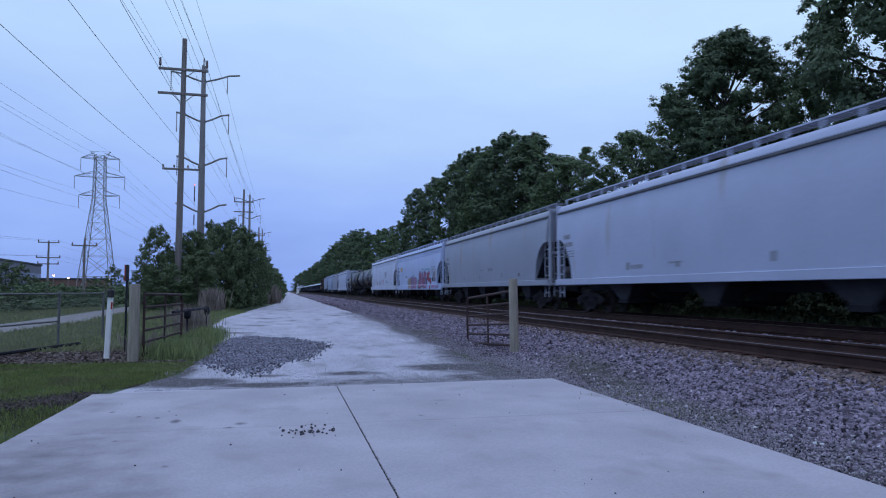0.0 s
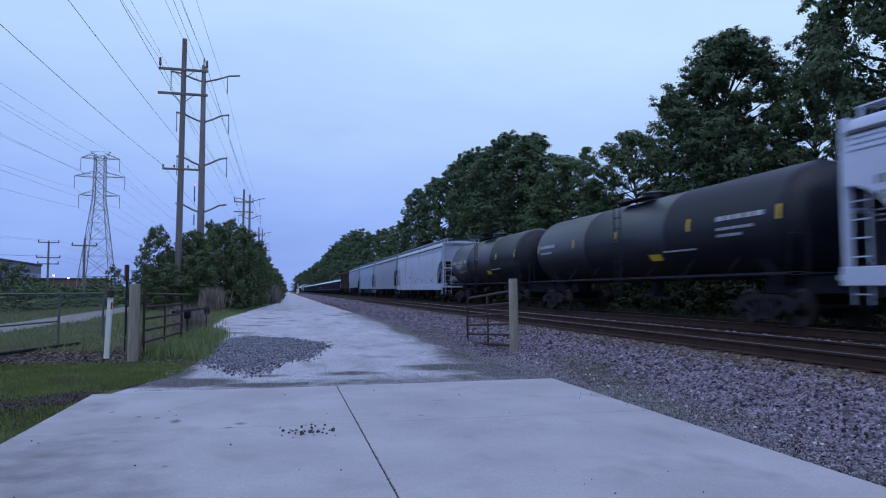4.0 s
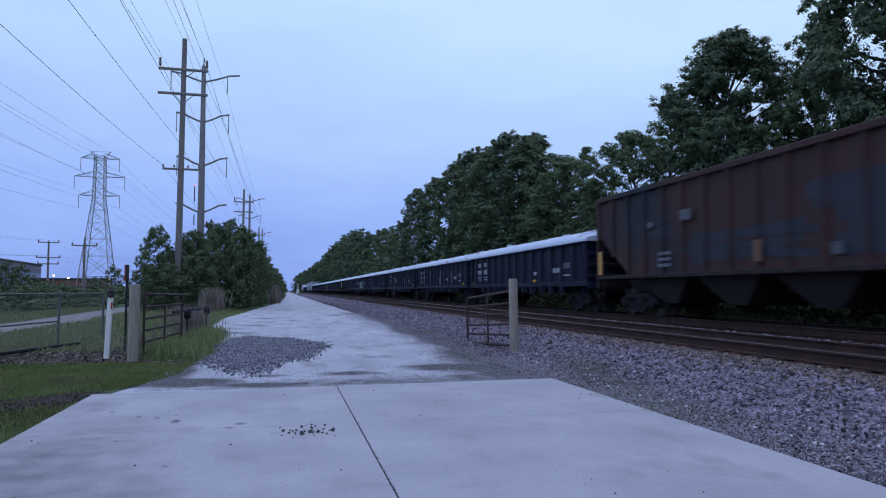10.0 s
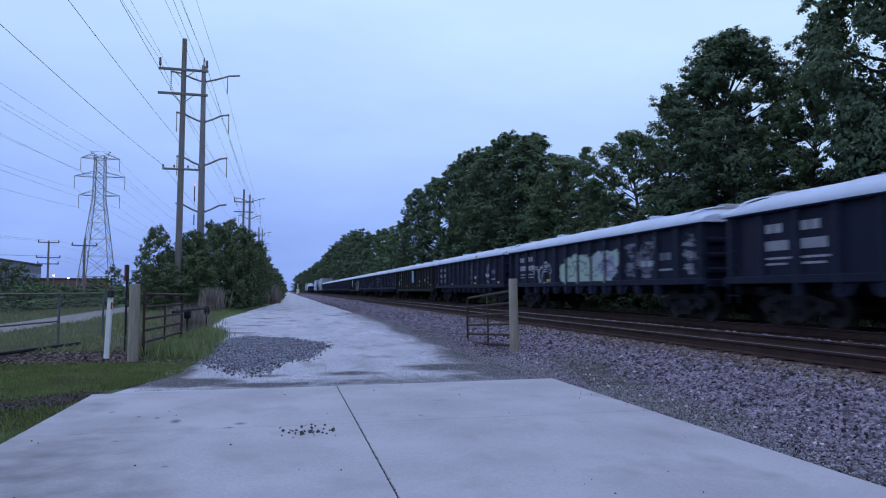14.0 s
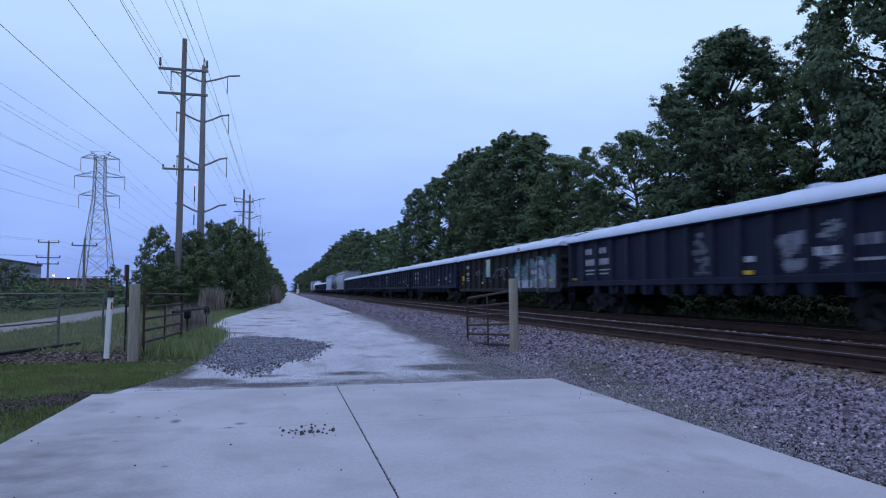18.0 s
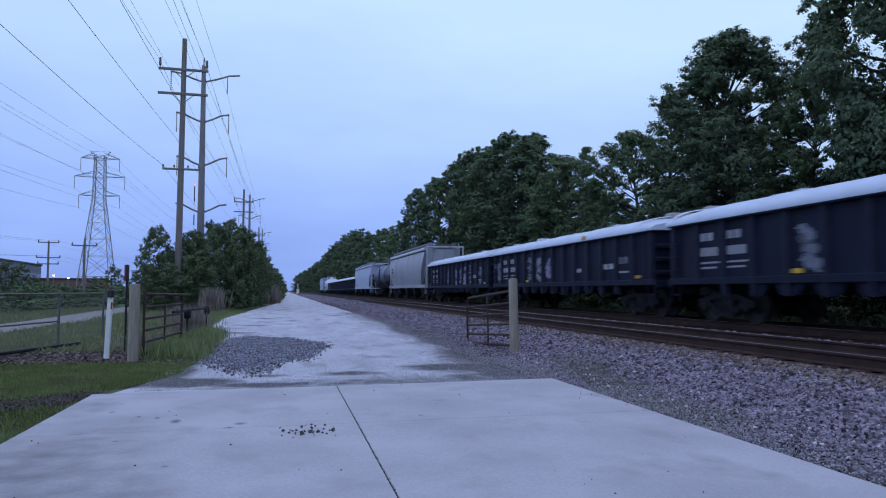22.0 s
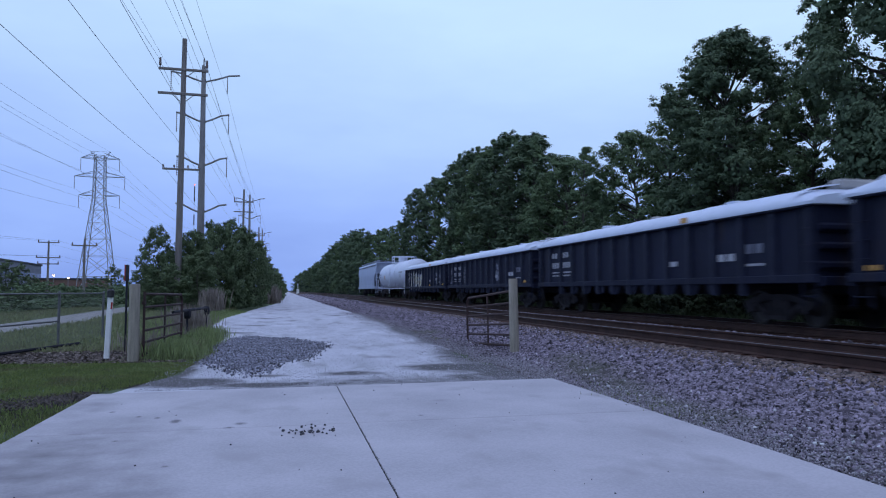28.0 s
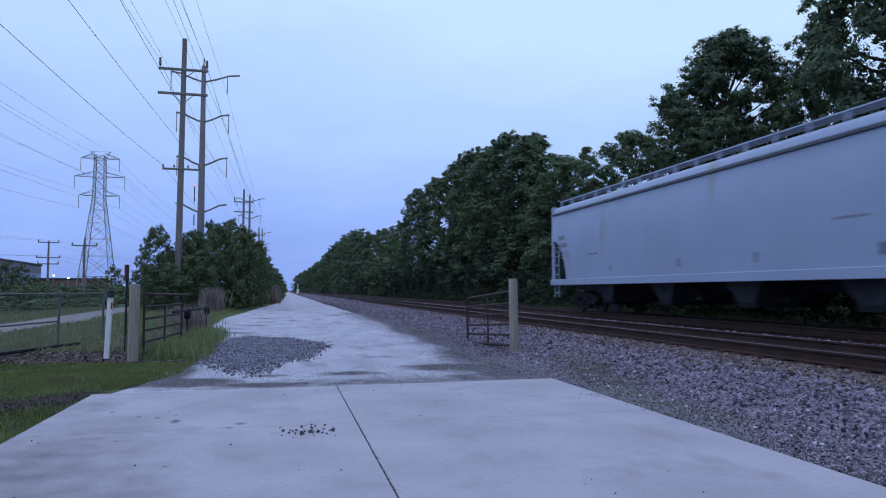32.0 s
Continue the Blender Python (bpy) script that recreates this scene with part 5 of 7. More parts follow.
while y < 110:
    tree("far_under", 21.5 + r_sh.uniform(-1, 1.5), y, r_sh.uniform(5.2, 6.6), r_sh.uniform(2.0, 2.6), r_sh.uniform(0, 360), "dense green understorey growth in the woods, shade in its leaf colour", "shrub", name="shrub")
    y += r_sh.uniform(3.2, 4.4)

# thicket round the poles, beside the road
THICKET = "rounded dense green bush in the thicket beside the road"
for k, x, y, h, rad, a in (
        ("shrub", -7.7, 49.6, 3.3, 1.7, 130), ("shrub", -5.6, 50.4, 4.2, 1.8, 222), ("shrub", -8.9, 53.0, 6.1, 1.6, 0), ("shrub", -8.6, 56.5, 4.4, 1.9, 40), ("shrub", -6.7, 54.6, 5.9, 2.0, 70), ("shrub", -5.6, 57.5, 6.9, 1.9, 120), ("shrub", -4.6, 53.6, 6.2, 1.9, 190), ("shrub", -4.1, 56.5, 7.0, 1.9, 30),
        ("shrub", -3.3, 57.5, 6.6, 1.6, 250), ("shrub", -2.9, 62.0, 6.5, 1.7, 310), ("shrub", -2.5, 68.0, 6.1, 1.6, 20), ("far_shrub", -2.3, 79.0, 5.6, 1.7, 90), ("far_shrub", -2.2, 90.0, 5.5, 1.8, 150),
        ("far_shrub", -2.0, 105.0, 5.4, 1.9, 200), ("far_shrub", -1.7, 122.0, 5.2, 2.0, 260), ("far_shrub", -1.6, 142.0, 5.0, 2.1, 330), ("far_shrub", -1.5, 166.0, 5.0, 2.2, 45), ("far_shrub", -1.4, 195.0, 5.0, 2.4, 110),
        ("far_shrub", -1.6, 230.0, 5.4, 2.8, 180), ("far_round", -2.6, 280.0, 6.0, 3.6, 240), ("far_round", -3.0, 350.0, 7.0, 4.2, 300), ("far_round", -4.0, 440.0, 8.0, 5.0, 10), ("far_round", -5.0, 560.0, 9.0, 6.0, 80), ("far_round", -6.0, 720.0, 11.0, 7.0, 150), ("shrub", -7.8, 66.0, 5.4, 2.2, 210), ("far_shrub", -9.0, 78.0, 5.4, 2.4, 10), ("far_shrub", -8.5, 94.0, 5.2, 2.6, 60), ("shrub", -10.4, 57.5, 3.4, 1.7, 100)):
    tree(k, x, y, h, rad, a, THICKET, "bush", "bush")

# hedges and low growth far beyond the fence
r_h = random.Random(5)
for k in range(30):
    yy = 44 + 1.35 * k + r_h.uniform(-1, 1)
    tree("hedge", -13.6 - 0.05 * (yy - 44) - r_h.uniform(0.0, 5.0) - max(0, 12 - k) * 0.45, yy - max(0, 12 - k) * 0.7, r_h.uniform(0.45, 0.85), r_h.uniform(1.6, 2.4), r_h.uniform(0, 360), "low scrub beside the foot trail", "bush", "bush")
for row, (yb, h) in enumerate(((84, 2.0), (112, 2.5), (142, 3.0))):
    for k in range(17):
        x = -(8 + k * 4.2) * (0.72 + 0.28 * row) - 4
        tree("hedge", x + r_h.uniform(-1.2, 1.2), yb + r_h.uniform(-5, 5), h * r_h.uniform(0.75, 1.15), r_h.uniform(2.0, 3.0), r_h.uniform(0, 360), "low green hedge bush beyond the trail", "bush", "bush")
for x, y, h, rad in ((-26.6, 120.7, 5.6, 2.0), (-58.0, 148.0, 5.0, 2.6), (-53.0, 140.0, 4.2, 2.4), (-20.0, 118.0, 4.0, 2.0), (-60.0, 158.0, 6.0, 2.6), (-31.0, 128.0, 3.8, 1.8), (-54.7, 156.1, 7.6, 3.0), (-51.9, 155.5, 7.0, 2.6), (-49.1, 154.9, 4.2, 2.2), (-46.0, 152.0, 3.4, 2.2)):
    tree("far_shrub", x, y, h, rad, x * 7, "small rounded tree beyond the hedge", "bush", "bush")


# ---- train ----
SPEED = 18.88   # metres a second, towards the camera
CARS = []       # (thing, place of its middle along the track at 0 s)
SHARED = {}


def shared(key, make):
    if key not in SHARED:
        SHARED[key] = make()
    return SHARED[key]


def wheelset_mesh():
    g = Geo()
    n = 22
    for s in (-1, 1):
        prof = [(0.62, 0.08), (0.66, 0.12), (0.69, 0.16), (0.695, 0.33), (0.69, 0.40), (0.685, 0.455), (0.76, 0.450), (0.765, 0.43), (0.785, 0.425), (0.82, 0.42), (0.82, 0.37), (0.76, 0.35), (0.755, 0.18), (0.80, 0.13), (0.84, 0.09)]
        rings = [[(s * x, rr * math.cos(t), 0.42 + rr * math.sin(t)) for t in (2 * math.pi * k / n for k in range(n))] for x, rr in prof]
        g.loft(rings)
    g.tube((-0.95, 0, 0.42), (0.95, 0, 0.42), 0.08, 10)
    return g.mesh("wheelset", M_WHEEL, 40)


def side_frame_mesh():
    """Cast truck side frame: arch bar, pedestals, bottom truss with the spring window."""
    g = Geo()
    w = 0.07
    out = lambda pts: g.loft([[(-w, y, z) for y, z in pts], [(w, y, z) for y, z in pts]])
    out([(-1.15, 0.40), (-1.15, 0.56), (-0.80, 0.66), (-0.45, 0.74), (0.45, 0.74), (0.80, 0.66), (1.15, 0.56), (1.15, 0.40), (1.03, 0.40), (0.98, 0.50), (0.80, 0.50), (0.45, 0.60), (-0.45, 0.60), (-0.80, 0.50), (-0.98, 0.50), (-1.03, 0.40)][::-1])
    out([(-0.80, 0.52), (-0.66, 0.54), (-0.30, 0.24), (-0.38, 0.16)])
    out([(0.80, 0.52), (0.38, 0.16), (0.30, 0.24), (0.66, 0.54)])
    out([(-0.40, 0.15), (-0.40, 0.25), (0.40, 0.25), (0.40, 0.15)][::-1])
    for y in (-0.34, 0.34):
        g.box(-w, w, y - 0.05, y + 0.05, 0.22, 0.64)
    for y in (-0.18, 0.0, 0.18):
        g.tube((0, y, 0.25), (0, y, 0.5), 0.075, 10)
    for y in (-0.89, 0.89):
        g.tube((-0.10, y, 0.42), (0.10, y, 0.42), 0.13, 12)
    return g.mesh("side_frame", M_BOGIE, 30)


def truck(parent, y):
    m = shared("bolster", lambda: Geo().cbox(-1.05, 1.05, -0.2, 0.2, 0.42, 0.72, 0.04, "x").tube((0, 0, 0.72), (0, 0, 0.86), 0.28, 14).mesh("truck", M_BOGIE, 35))
    t = part("truck", m, None, parent, "dark iron two-axle truck")
    t.location = (0, y, 0)
    for s in (-1, 1):
        f = part("side_frame", shared("side_frame", side_frame_mesh), None, t)
        f.location = (s * 1.0, 0, 0)
        ws = part("wheelset", shared("wheelset", wheelset_mesh), None, t)
        ws.location = (0, s * 0.89, 0)


def coupler(parent, y, s):
    g = shared("coupler", lambda: Geo().cbox(-0.09, 0.09, -0.55, 0.4, 0.72, 0.92, 0.02, "y").cbox(-0.17, 0.17, 0.25, 0.6, 0.68, 0.98, 0.05, "z").mesh("coupler", M_BOGIE, 35))
    c = part("coupler", g, None, parent)
    c.matrix_basis = pose(0, y, 0, 0, 0, 0 if s > 0 else 180)


def ladder(parent, x, y, z0, z1, material, across=0.42, along="y"):
    g = Geo()
    d = across / 2
    a = (lambda k: (x, y + k * d)) if along == "y" else (lambda k: (x + k * d, y))
    for k in (-1, 1):
        g.tube((*a(k), z0), (*a(k), z1), 0.022, 6)
    part_ = part("ladder", g, material, parent)
    n = int((z1 - z0) / 0.36)
    ends = ((0, -d, 0), (0, d, 0)) if along == "y" else ((-d, 0, 0), (d, 0, 0))
    me = shared(("rung", material.name, across, along), lambda: Geo().tube(*ends, 0.016, 6).mesh("rung", material, 40))
    for i in range(n):
        part("rung", me, None, part_).location = (x, y, z0 + 0.2 + i * 0.36)


def bars(parent, x, y, z, w, h, material, name="lettering", gap=0.32, n=4, side=-1):
    """A row of n plain lettering bars on the side at x, from y downwards the car."""
    g = Geo()
    cell = w / n
    for i in range(n):
        y1 = y - i * cell
        g.box(x - 0.004, x + 0.004, y1 - cell * (1 - gap), y1, z, z + h)
    return part(name, g, material, parent, smooth=None)


def glyphs(y0, y1, z0, z1, fills, wide, line="", edge=0.0, seed=0):
    """Abstract tangles of paint, one for each fill, side by side from y0 to y1: a bent hook crossed by slanting bars."""
    r = random.Random(seed)
    n = len(fills)
    out = []
    for i, fill in enumerate(fills):
        a, b = y0 + (y1 - y0) * (i - 0.08) / n, y0 + (y1 - y0) * (i + 1.12) / n
        lo, hi = z0 + r.uniform(0, 0.08) * (z1 - z0), z1 - r.uniform(0, 0.14) * (z1 - z0)
        at = lambda u, v: (a + (b - a) * u, lo + (hi - lo) * v)
        t0, sweep = r.uniform(0, 6.28), r.uniform(2.2, 4.4)
        hook = [at(0.5 + 0.40 * math.cos(t0 + sweep * k / 7) + 0.05 * k * r.uniform(-0.4, 0.4), 0.5 + 0.42 * math.sin(t0 + sweep * k / 7)) for k in range(8)]
        bars_ = []
        for _ in range(2):
            u, v, lean = r.uniform(0.2, 0.8), r.uniform(0.15, 0.6), r.uniform(-0.35, 0.35)
            bars_.append([at(u - lean * 0.5, v), at(u + lean, min(1.0, v + r.uniform(0.3, 0.6)))])
        for pts, k in ((hook, 1.0), (bars_[0], 0.95), (bars_[1], 0.8)):
            out.append((pts, wide * k * r.uniform(0.85, 1.15), fill, line, edge))
    return out


def smears(y, z0, h, half, colour, r):
    """A worn patch of paint: broad overlapping brush marks with a few thin scratches through them."""
    out = []
    for k in range(3):
        a, b = y + half * r.uniform(0.1, 0.9), y - half * r.uniform(0.1, 0.9)
        z = z0 + h * (k + r.uniform(0.3, 0.7)) / 3
        out.append(([(a, z + h * r.uniform(-0.12, 0.12)), (b, z + h * r.uniform(-0.12, 0.12))], h * r.uniform(0.09, 0.17), colour, "", 0.0))
    for _ in range(2):
        a, z = y + half * r.uniform(-0.7, 0.7), z0 + h * r.uniform(0.1, 0.6)
        out.append(([(a, z), (a + half * r.uniform(-0.4, 0.4), z + h * r.uniform(0.2, 0.4))], 0.03, "ghost", "", 0.0))
    return out


def haze(y0, y1, z0, z1, colour, seed=0):
    """A loose cloud of sprayed paint behind a piece."""
    r = random.Random(seed)
    n = 7
    pts = [(y0 + (y1 - y0) * k / n, z0 + (z1 - z0) * (0.5 + 0.32 * (1 if k % 2 else -1) * r.uniform(0.5, 1))) for k in range(n + 1)]
    return [(pts, (z1 - z0) * 0.34, colour, "", 0.0)]


def paint_piece(car, face, strokes, cell=0.045, name="graffiti", floor=0.0):
    """Paint laid on the near side of a car: strokes of (points, half-width, fill, outline, outline width), the later on top."""
    ys = [p[0] for st in strokes for p in st[0]]
    zs = [p[1] for st in strokes for p in st[0]]
    pad = max(st[1] + st[4] for st in strokes) + cell
    gy, gz = np.arange(min(ys) - pad, max(ys) + pad, cell), np.arange(max(0.5, min(zs) - pad), max(zs) + pad, cell)
    yy, zz = np.meshgrid(gy, gz, indexing="ij")
    rr = np.random.default_rng(len(ys) + int(abs(ys[0]) * 100))
    fuzz = rr.normal(0, 0.02, yy.shape)
    fuzz += 0.022 * np.sin(yy * 23.0 + 3.0 * np.sin(zz * 17.0)) * np.sin(zz * 19.0 + 2.0 * np.sin(yy * 13.0))
    shade = np.full(yy.shape, "", dtype=object)
    for pts, hw, fill, line, edge in strokes:
        d = np.full(yy.shape, 99.0)
        for (ya, za), (yb, zb) in zip(pts, pts[1:]):
            ly, lz = yb - ya, zb - za
            t = np.clip(((yy - ya) * ly + (zz - za) * lz) / max(1e-9, ly * ly + lz * lz), 0, 1)
            d = np.minimum(d, np.hypot(yy - ya - t * ly, zz - za - t * lz))
        d = d + fuzz
        if line:
            shade[d < hw + edge] = line
        shade[d < hw] = fill
    shade[zz < floor + cell / 2] = ""
    for colour in sorted({c for c in shade.ravel() if c}):
        a, b = np.nonzero(shade == colour)
        y, z = gy[a][:, None] + cell / 2 * np.array([-1, 1, 1, -1]), gz[b][:, None] + cell / 2 * np.array([-1, -1, 1, 1])
        v = np.stack([face(y, z) - 0.004, y, z], 2).reshape(-1, 3)
        part(name, mesh_np(name, v, np.arange(len(v)).reshape(-1, 4), SPRAY[colour]), None, car)


def hopper_face(eave=3.91, sill=1.27):
    """The near side of a hopper: the curved body above the sill, the flat sill below."""
    zt = np.linspace(0.5, eave, 60)
    xt = np.array([-1.606 if z < sill else -bent(z, ze=eave) for z in zt])
    return lambda y, z: np.interp(z, zt, xt)


def gondola_face(body, n=14):
    """The near side of a gondola: recessed panels between ribs."""
    pitch = (2 * body - 0.24) / n

    def face(y, z):
        d = np.abs((y + body - 0.12 + pitch / 2) % pitch - pitch / 2)
        return np.where(d < 0.05, -1.562, np.minimum(-1.444, -1.562 + (d - 0.05) / 0.05 * 0.15))
    return face


def bent(z, w=1.6, zs=1.35, ze=3.91, bulge=0.06):
    """Half-width of a hopper's curved side at a height."""
    t = min(max((z - zs) / (ze - zs), 0), 1)
    low = 0.9 if bulge > 0.1 else 0.35
    return w * (1 - bulge * (2 * t - 1) ** 2 * (1 if t > 0.5 else low)) - 0.06 * w * max(0, t - 0.8)


def covered_hopper(mid, spacing, paint, label, bays=3, eave=3.91, cut=1.40, end_frame=True, seed=0, sill=True, cage=False, trim=None, ink=None, marks=2, bands=(), text=1.0, data_panel=False, text_at=0.75, sill_z=(1.04, 1.27), walk_up=0.0, bulge=0.06, outlet=None, zc=2.86):
    ink = ink or M_INKG
    car = thing("covered_hopper", label, "freight car", group="freight cars")
    CARS.append((car, mid))
    half = spacing / 2 - 0.45
    body = half - 0.12
    trim = trim or paint
    zb0 = sill_z[1] - 0.03 if sill else 1.33
    top_z = eave + 0.40 + walk_up
    wide = lambda z: bent(z, ze=eave, bulge=bulge)
    # body shell: sides, roof, and ends cut back to the slope sheets
    rings = []
    for k in range(8):
        a = math.pi / 2 * k / 7
        rings.append((-body + cut * math.sin(a), zb0 + (zc - zb0) * math.cos(a)))
    back = [(-y, zb) for y, zb in reversed(rings)]
    if cage:
        rings = [(-body + 0.95, 3.75), (-body + 1.15, 3.0), (-body + 1.6, 2.2), (-body + 2.1, 1.6), (-body + 2.3, zb0)]
    rings = rings + back
    loops = []
    for y, zb in rings:
        right = [(wide(zb + (eave - zb) * k / 7), zb + (eave - zb) * k / 7) for k in range(8)]
        roof = [(1.50, eave + 0.05), (1.47, eave + 0.16), (1.40, eave + 0.25), (1.26, eave + 0.31), (0.75, eave + 0.37), (0.0, eave + 0.40)]
        prof = right + roof
        loops.append([(x, y, z) for x, z in prof] + [(-x, y, z) for x, z in reversed(prof[:-1])])
    part("body", Geo().loft([l[::-1] for l in loops]), paint, car, smooth=32)
    # eave rail, dark so that it draws the shadow line under the angle
    for s in (-1, 1):
        x = s * (wide(eave) + 0.015)
        part("eave_rail", Geo().cbox(x - 0.05, x + 0.03, -body, body, eave - 0.06, eave + 0.02, 0.015, "y"), M_EAVE_SHADOW, car, "eave angle coloured dark as its own shadow line")
        for zb in bands:
            xb = s * (wide(zb) + 0.008)
            part("side_corrugation", Geo().cbox(xb - 0.022, xb + 0.022, -body + 0.1, body - 0.1, zb - 0.03, zb + 0.03, 0.012, "y"), trim, car)
        if sill:
            part("side_sill", Geo().cbox(s * 1.555 - 0.05, s * 1.555 + 0.05, -half, half, *sill_z, 0.012, "y"), trim, car)
        else:
            part("side_sill", Geo().cbox(s * 1.55 - 0.04, s * 1.55 + 0.04, -body + cut, body - cut, 1.28, 1.40, 0.012, "y"), trim, car)
    # roof trough (walkway shade put into its colour), hatches and running boards
    hatch = part("hatch_trough", Geo().cbox(-0.62, 0.62, -body + 0.2, body - 0.2, eave + 0.30, eave + 0.50, 0.06, "y"), M_TROUGH_SHADE, car)
    k = max(12, int(half * 2 / 1.05))
    for s in (-1, 1):
        g = Geo()
        for e in range(2):
            x = s * (0.70 + e * 0.42)
            g.box(x - 0.015, x + 0.015, -half, half, top_z + 0.15, top_z + 0.178)
        for j in range(3):
            x = s * (0.79 + j * 0.12)
            g.box(x - 0.035, x + 0.035, -half, half, top_z + 0.16, top_z + 0.175)
        rb = part("running_board", g, M_GRATE, car, "grating roof walkway", smooth=None)
        part("edge_angle", Geo().box(s * 1.142 - 0.006, s * 1.142 + 0.006, -half, half, top_z + 0.145, top_z + 0.182), trim, rb, smooth=None)
        me = Geo().box(-0.02, 0.02, -0.034, 0.034, eave + 0.22, top_z + 0.16).mesh("walkway_bracket", trim)
        for i in range(k + 1):
            part("walkway_bracket", me, None, rb).location = (s * 1.12, -half + 0.1 + (2 * half - 0.2) * i / k, 0)
    # ends: corner posts, centre sill, ladders, platform, slope sheet
    part("centre_sill", Geo().cbox(-0.25, 0.25, -half + 0.05, half - 0.05, 0.78, 1.25, 0.02, "y"), M_UNDER, car)
    for s in (-1, 1):
        g = Geo()
        for x in (-1, 1):
            g.cbox(x * 1.45 - 0.06, x * 1.45 + 0.06, s * half - 0.07, s * half + 0.07, 1.05, eave + 0.25, 0.02)
        g.cbox(-1.5, 1.5, s * half - 0.06, s * half + 0.06, eave + 0.18, eave + 0.32, 0.02, "x")
        g.cbox(-1.5, 1.5, s * half - 0.05, s * half + 0.05, 2.35, 2.45, 0.02, "x") if end_frame else None
        part("end_frame", g, trim, car)
        g = Geo()
        yo = s * (body - 0.02)
        g.quad((-1.5, yo, zc), (1.5, yo, zc), (1.5, s * (body - cut - 0.1), 1.25), (-1.5, s * (body - cut - 0.1), 1.25))
        for x in (-1.0, 1.0):
            g.box(x - 0.03, x + 0.03, *sorted((yo - s * 0.5, yo - s * 0.06)), 1.25, 2.4)
        part("slope_sheet", g, M_UNDER, car, smooth=None)
        if cage and s < 0:
            panel = part("end_panel", Geo().box(-1.3, 1.3, s * (half - 0.42) - 0.04, s * (half - 0.42) + 0.04, 2.9, eave + 0.1), trim, car, smooth=None)
            for x in (-0.85, 0.0, 0.85):
                part("stiffener", Geo().cbox(x - 0.07, x + 0.07, s * (half - 0.42) - 0.12, s * (half - 0.42) + 0.12, 2.9, eave + 0.1, 0.02), trim, panel)
            part("roof_extension", Geo().box(-1.35, 1.35, min(s * (half - 0.45), s * (body - 1.2)), max(s * (half - 0.45), s * (body - 1.2)), eave - 0.02, eave + 0.12), trim, car, smooth=None)
        part("end_platform", Geo().cbox(-1.55, 1.55, s * half - 0.14, s * half + 0.14, 1.02, 1.14, 0.02, "x"), trim, car)
        ladder(car, -1.47, s * (half - 0.36), 0.55, zc + 0.2, trim)
        ladder(car, -1.1 if s < 0 else 1.1, s * (half + 0.03), 0.6, eave + 0.2, trim, along="x")
        if s < 0:
            part("brake_wheel", Geo().loft([[(0.62 + 0.28 * math.cos(t) * q, s * half - 0.12 - w, 2.1 + 0.28 * math.sin(t) * q) for t in (2 * math.pi * i / 16 for i in range(16))] for q, w in ((1, 0), (1.0, 0.04), (0.84, 0.04), (0.84, 0))]), M_BOGIE, car)
            part("brake_tank", Geo().tube((-0.9, s * (half - 0.75), 1.62), (-0.1, s * (half - 0.75), 1.62), 0.24, 12), trim, car)
        coupler(car, s * half, s)
        truck(car, s * (half - 2.05))
    # outlet hoppers below the sill, their default colour holding grime and under-car shade
    span = 2 * (body - cut - 0.6)
    for i in range(bays):
        cy = -span / 2 + span * (i + 0.5) / bays
        hw = span / bays / 2 * 0.52
        g = Geo()
        for x0, x1 in ((-1.25, -0.2), (0.2, 1.25)):
            c = (x0 + x1) / 2
            g.loft([[(x0, cy - hw, 1.36), (x1, cy - hw, 1.36), (x1, cy + hw, 1.36), (x0, cy + hw, 1.36)], [(c - 0.3, cy - 0.28, 0.52), (c + 0.3, cy - 0.28, 0.52), (c + 0.3, cy + 0.28, 0.52), (c - 0.3, cy + 0.28, 0.52)]][::-1])
        b = part("outlet_hopper", g, outlet or M_GRIME_SHADE, car)
        part("outlet_gate", Geo().cbox(-1.05, 1.05, cy - 0.34, cy + 0.34, 0.40, 0.53, 0.03, "x"), M_UNDER, b)
    # lettering and inspection labels, plain bars
    side = lambda z: -(wide(z) + 0.002)
    ya = body - text_at
    for z, w, h, n in ((2.80, 0.62, 0.17, 4), (2.50, 0.85, 0.17, 6)):
        bars(car, side(z + 0.08), ya, z, w * text, h * text, ink, n=n)
    for j in range(3):
        bars(car, side(2.30 - 0.1 * j), ya, 2.30 - 0.1 * j, 1.0 * text, 0.035, ink, n=7)
    if data_panel:
        for j in range(6):
            bars(car, side(2.55 - 0.11 * j), -body + 3.05, 2.55 - 0.11 * j, 1.3, 0.045, ink, n=6)
    r = random.Random(seed)
    for i in range(4):
        yy = -body + 3.0 + i * (2 * body - 5) / 4 + r.uniform(-0.5, 0.5)
        part("placard", Geo().box(side(1.65), side(1.65) + 0.008, yy, yy + r.uniform(0.1, 0.2), 1.48, 1.48 + r.uniform(0.14, 0.42)), M_INKG if i else M_INK, car, smooth=None)
    for _ in range(marks):
        yy, zz = r.uniform(-body + 3, body - 3), r.uniform(1.5, 2.4)
        bars(car, side(zz), yy, zz, r.uniform(0.5, 1.1), r.uniform(0.05, 0.16), ink, n=r.randint(2, 6))
    return car


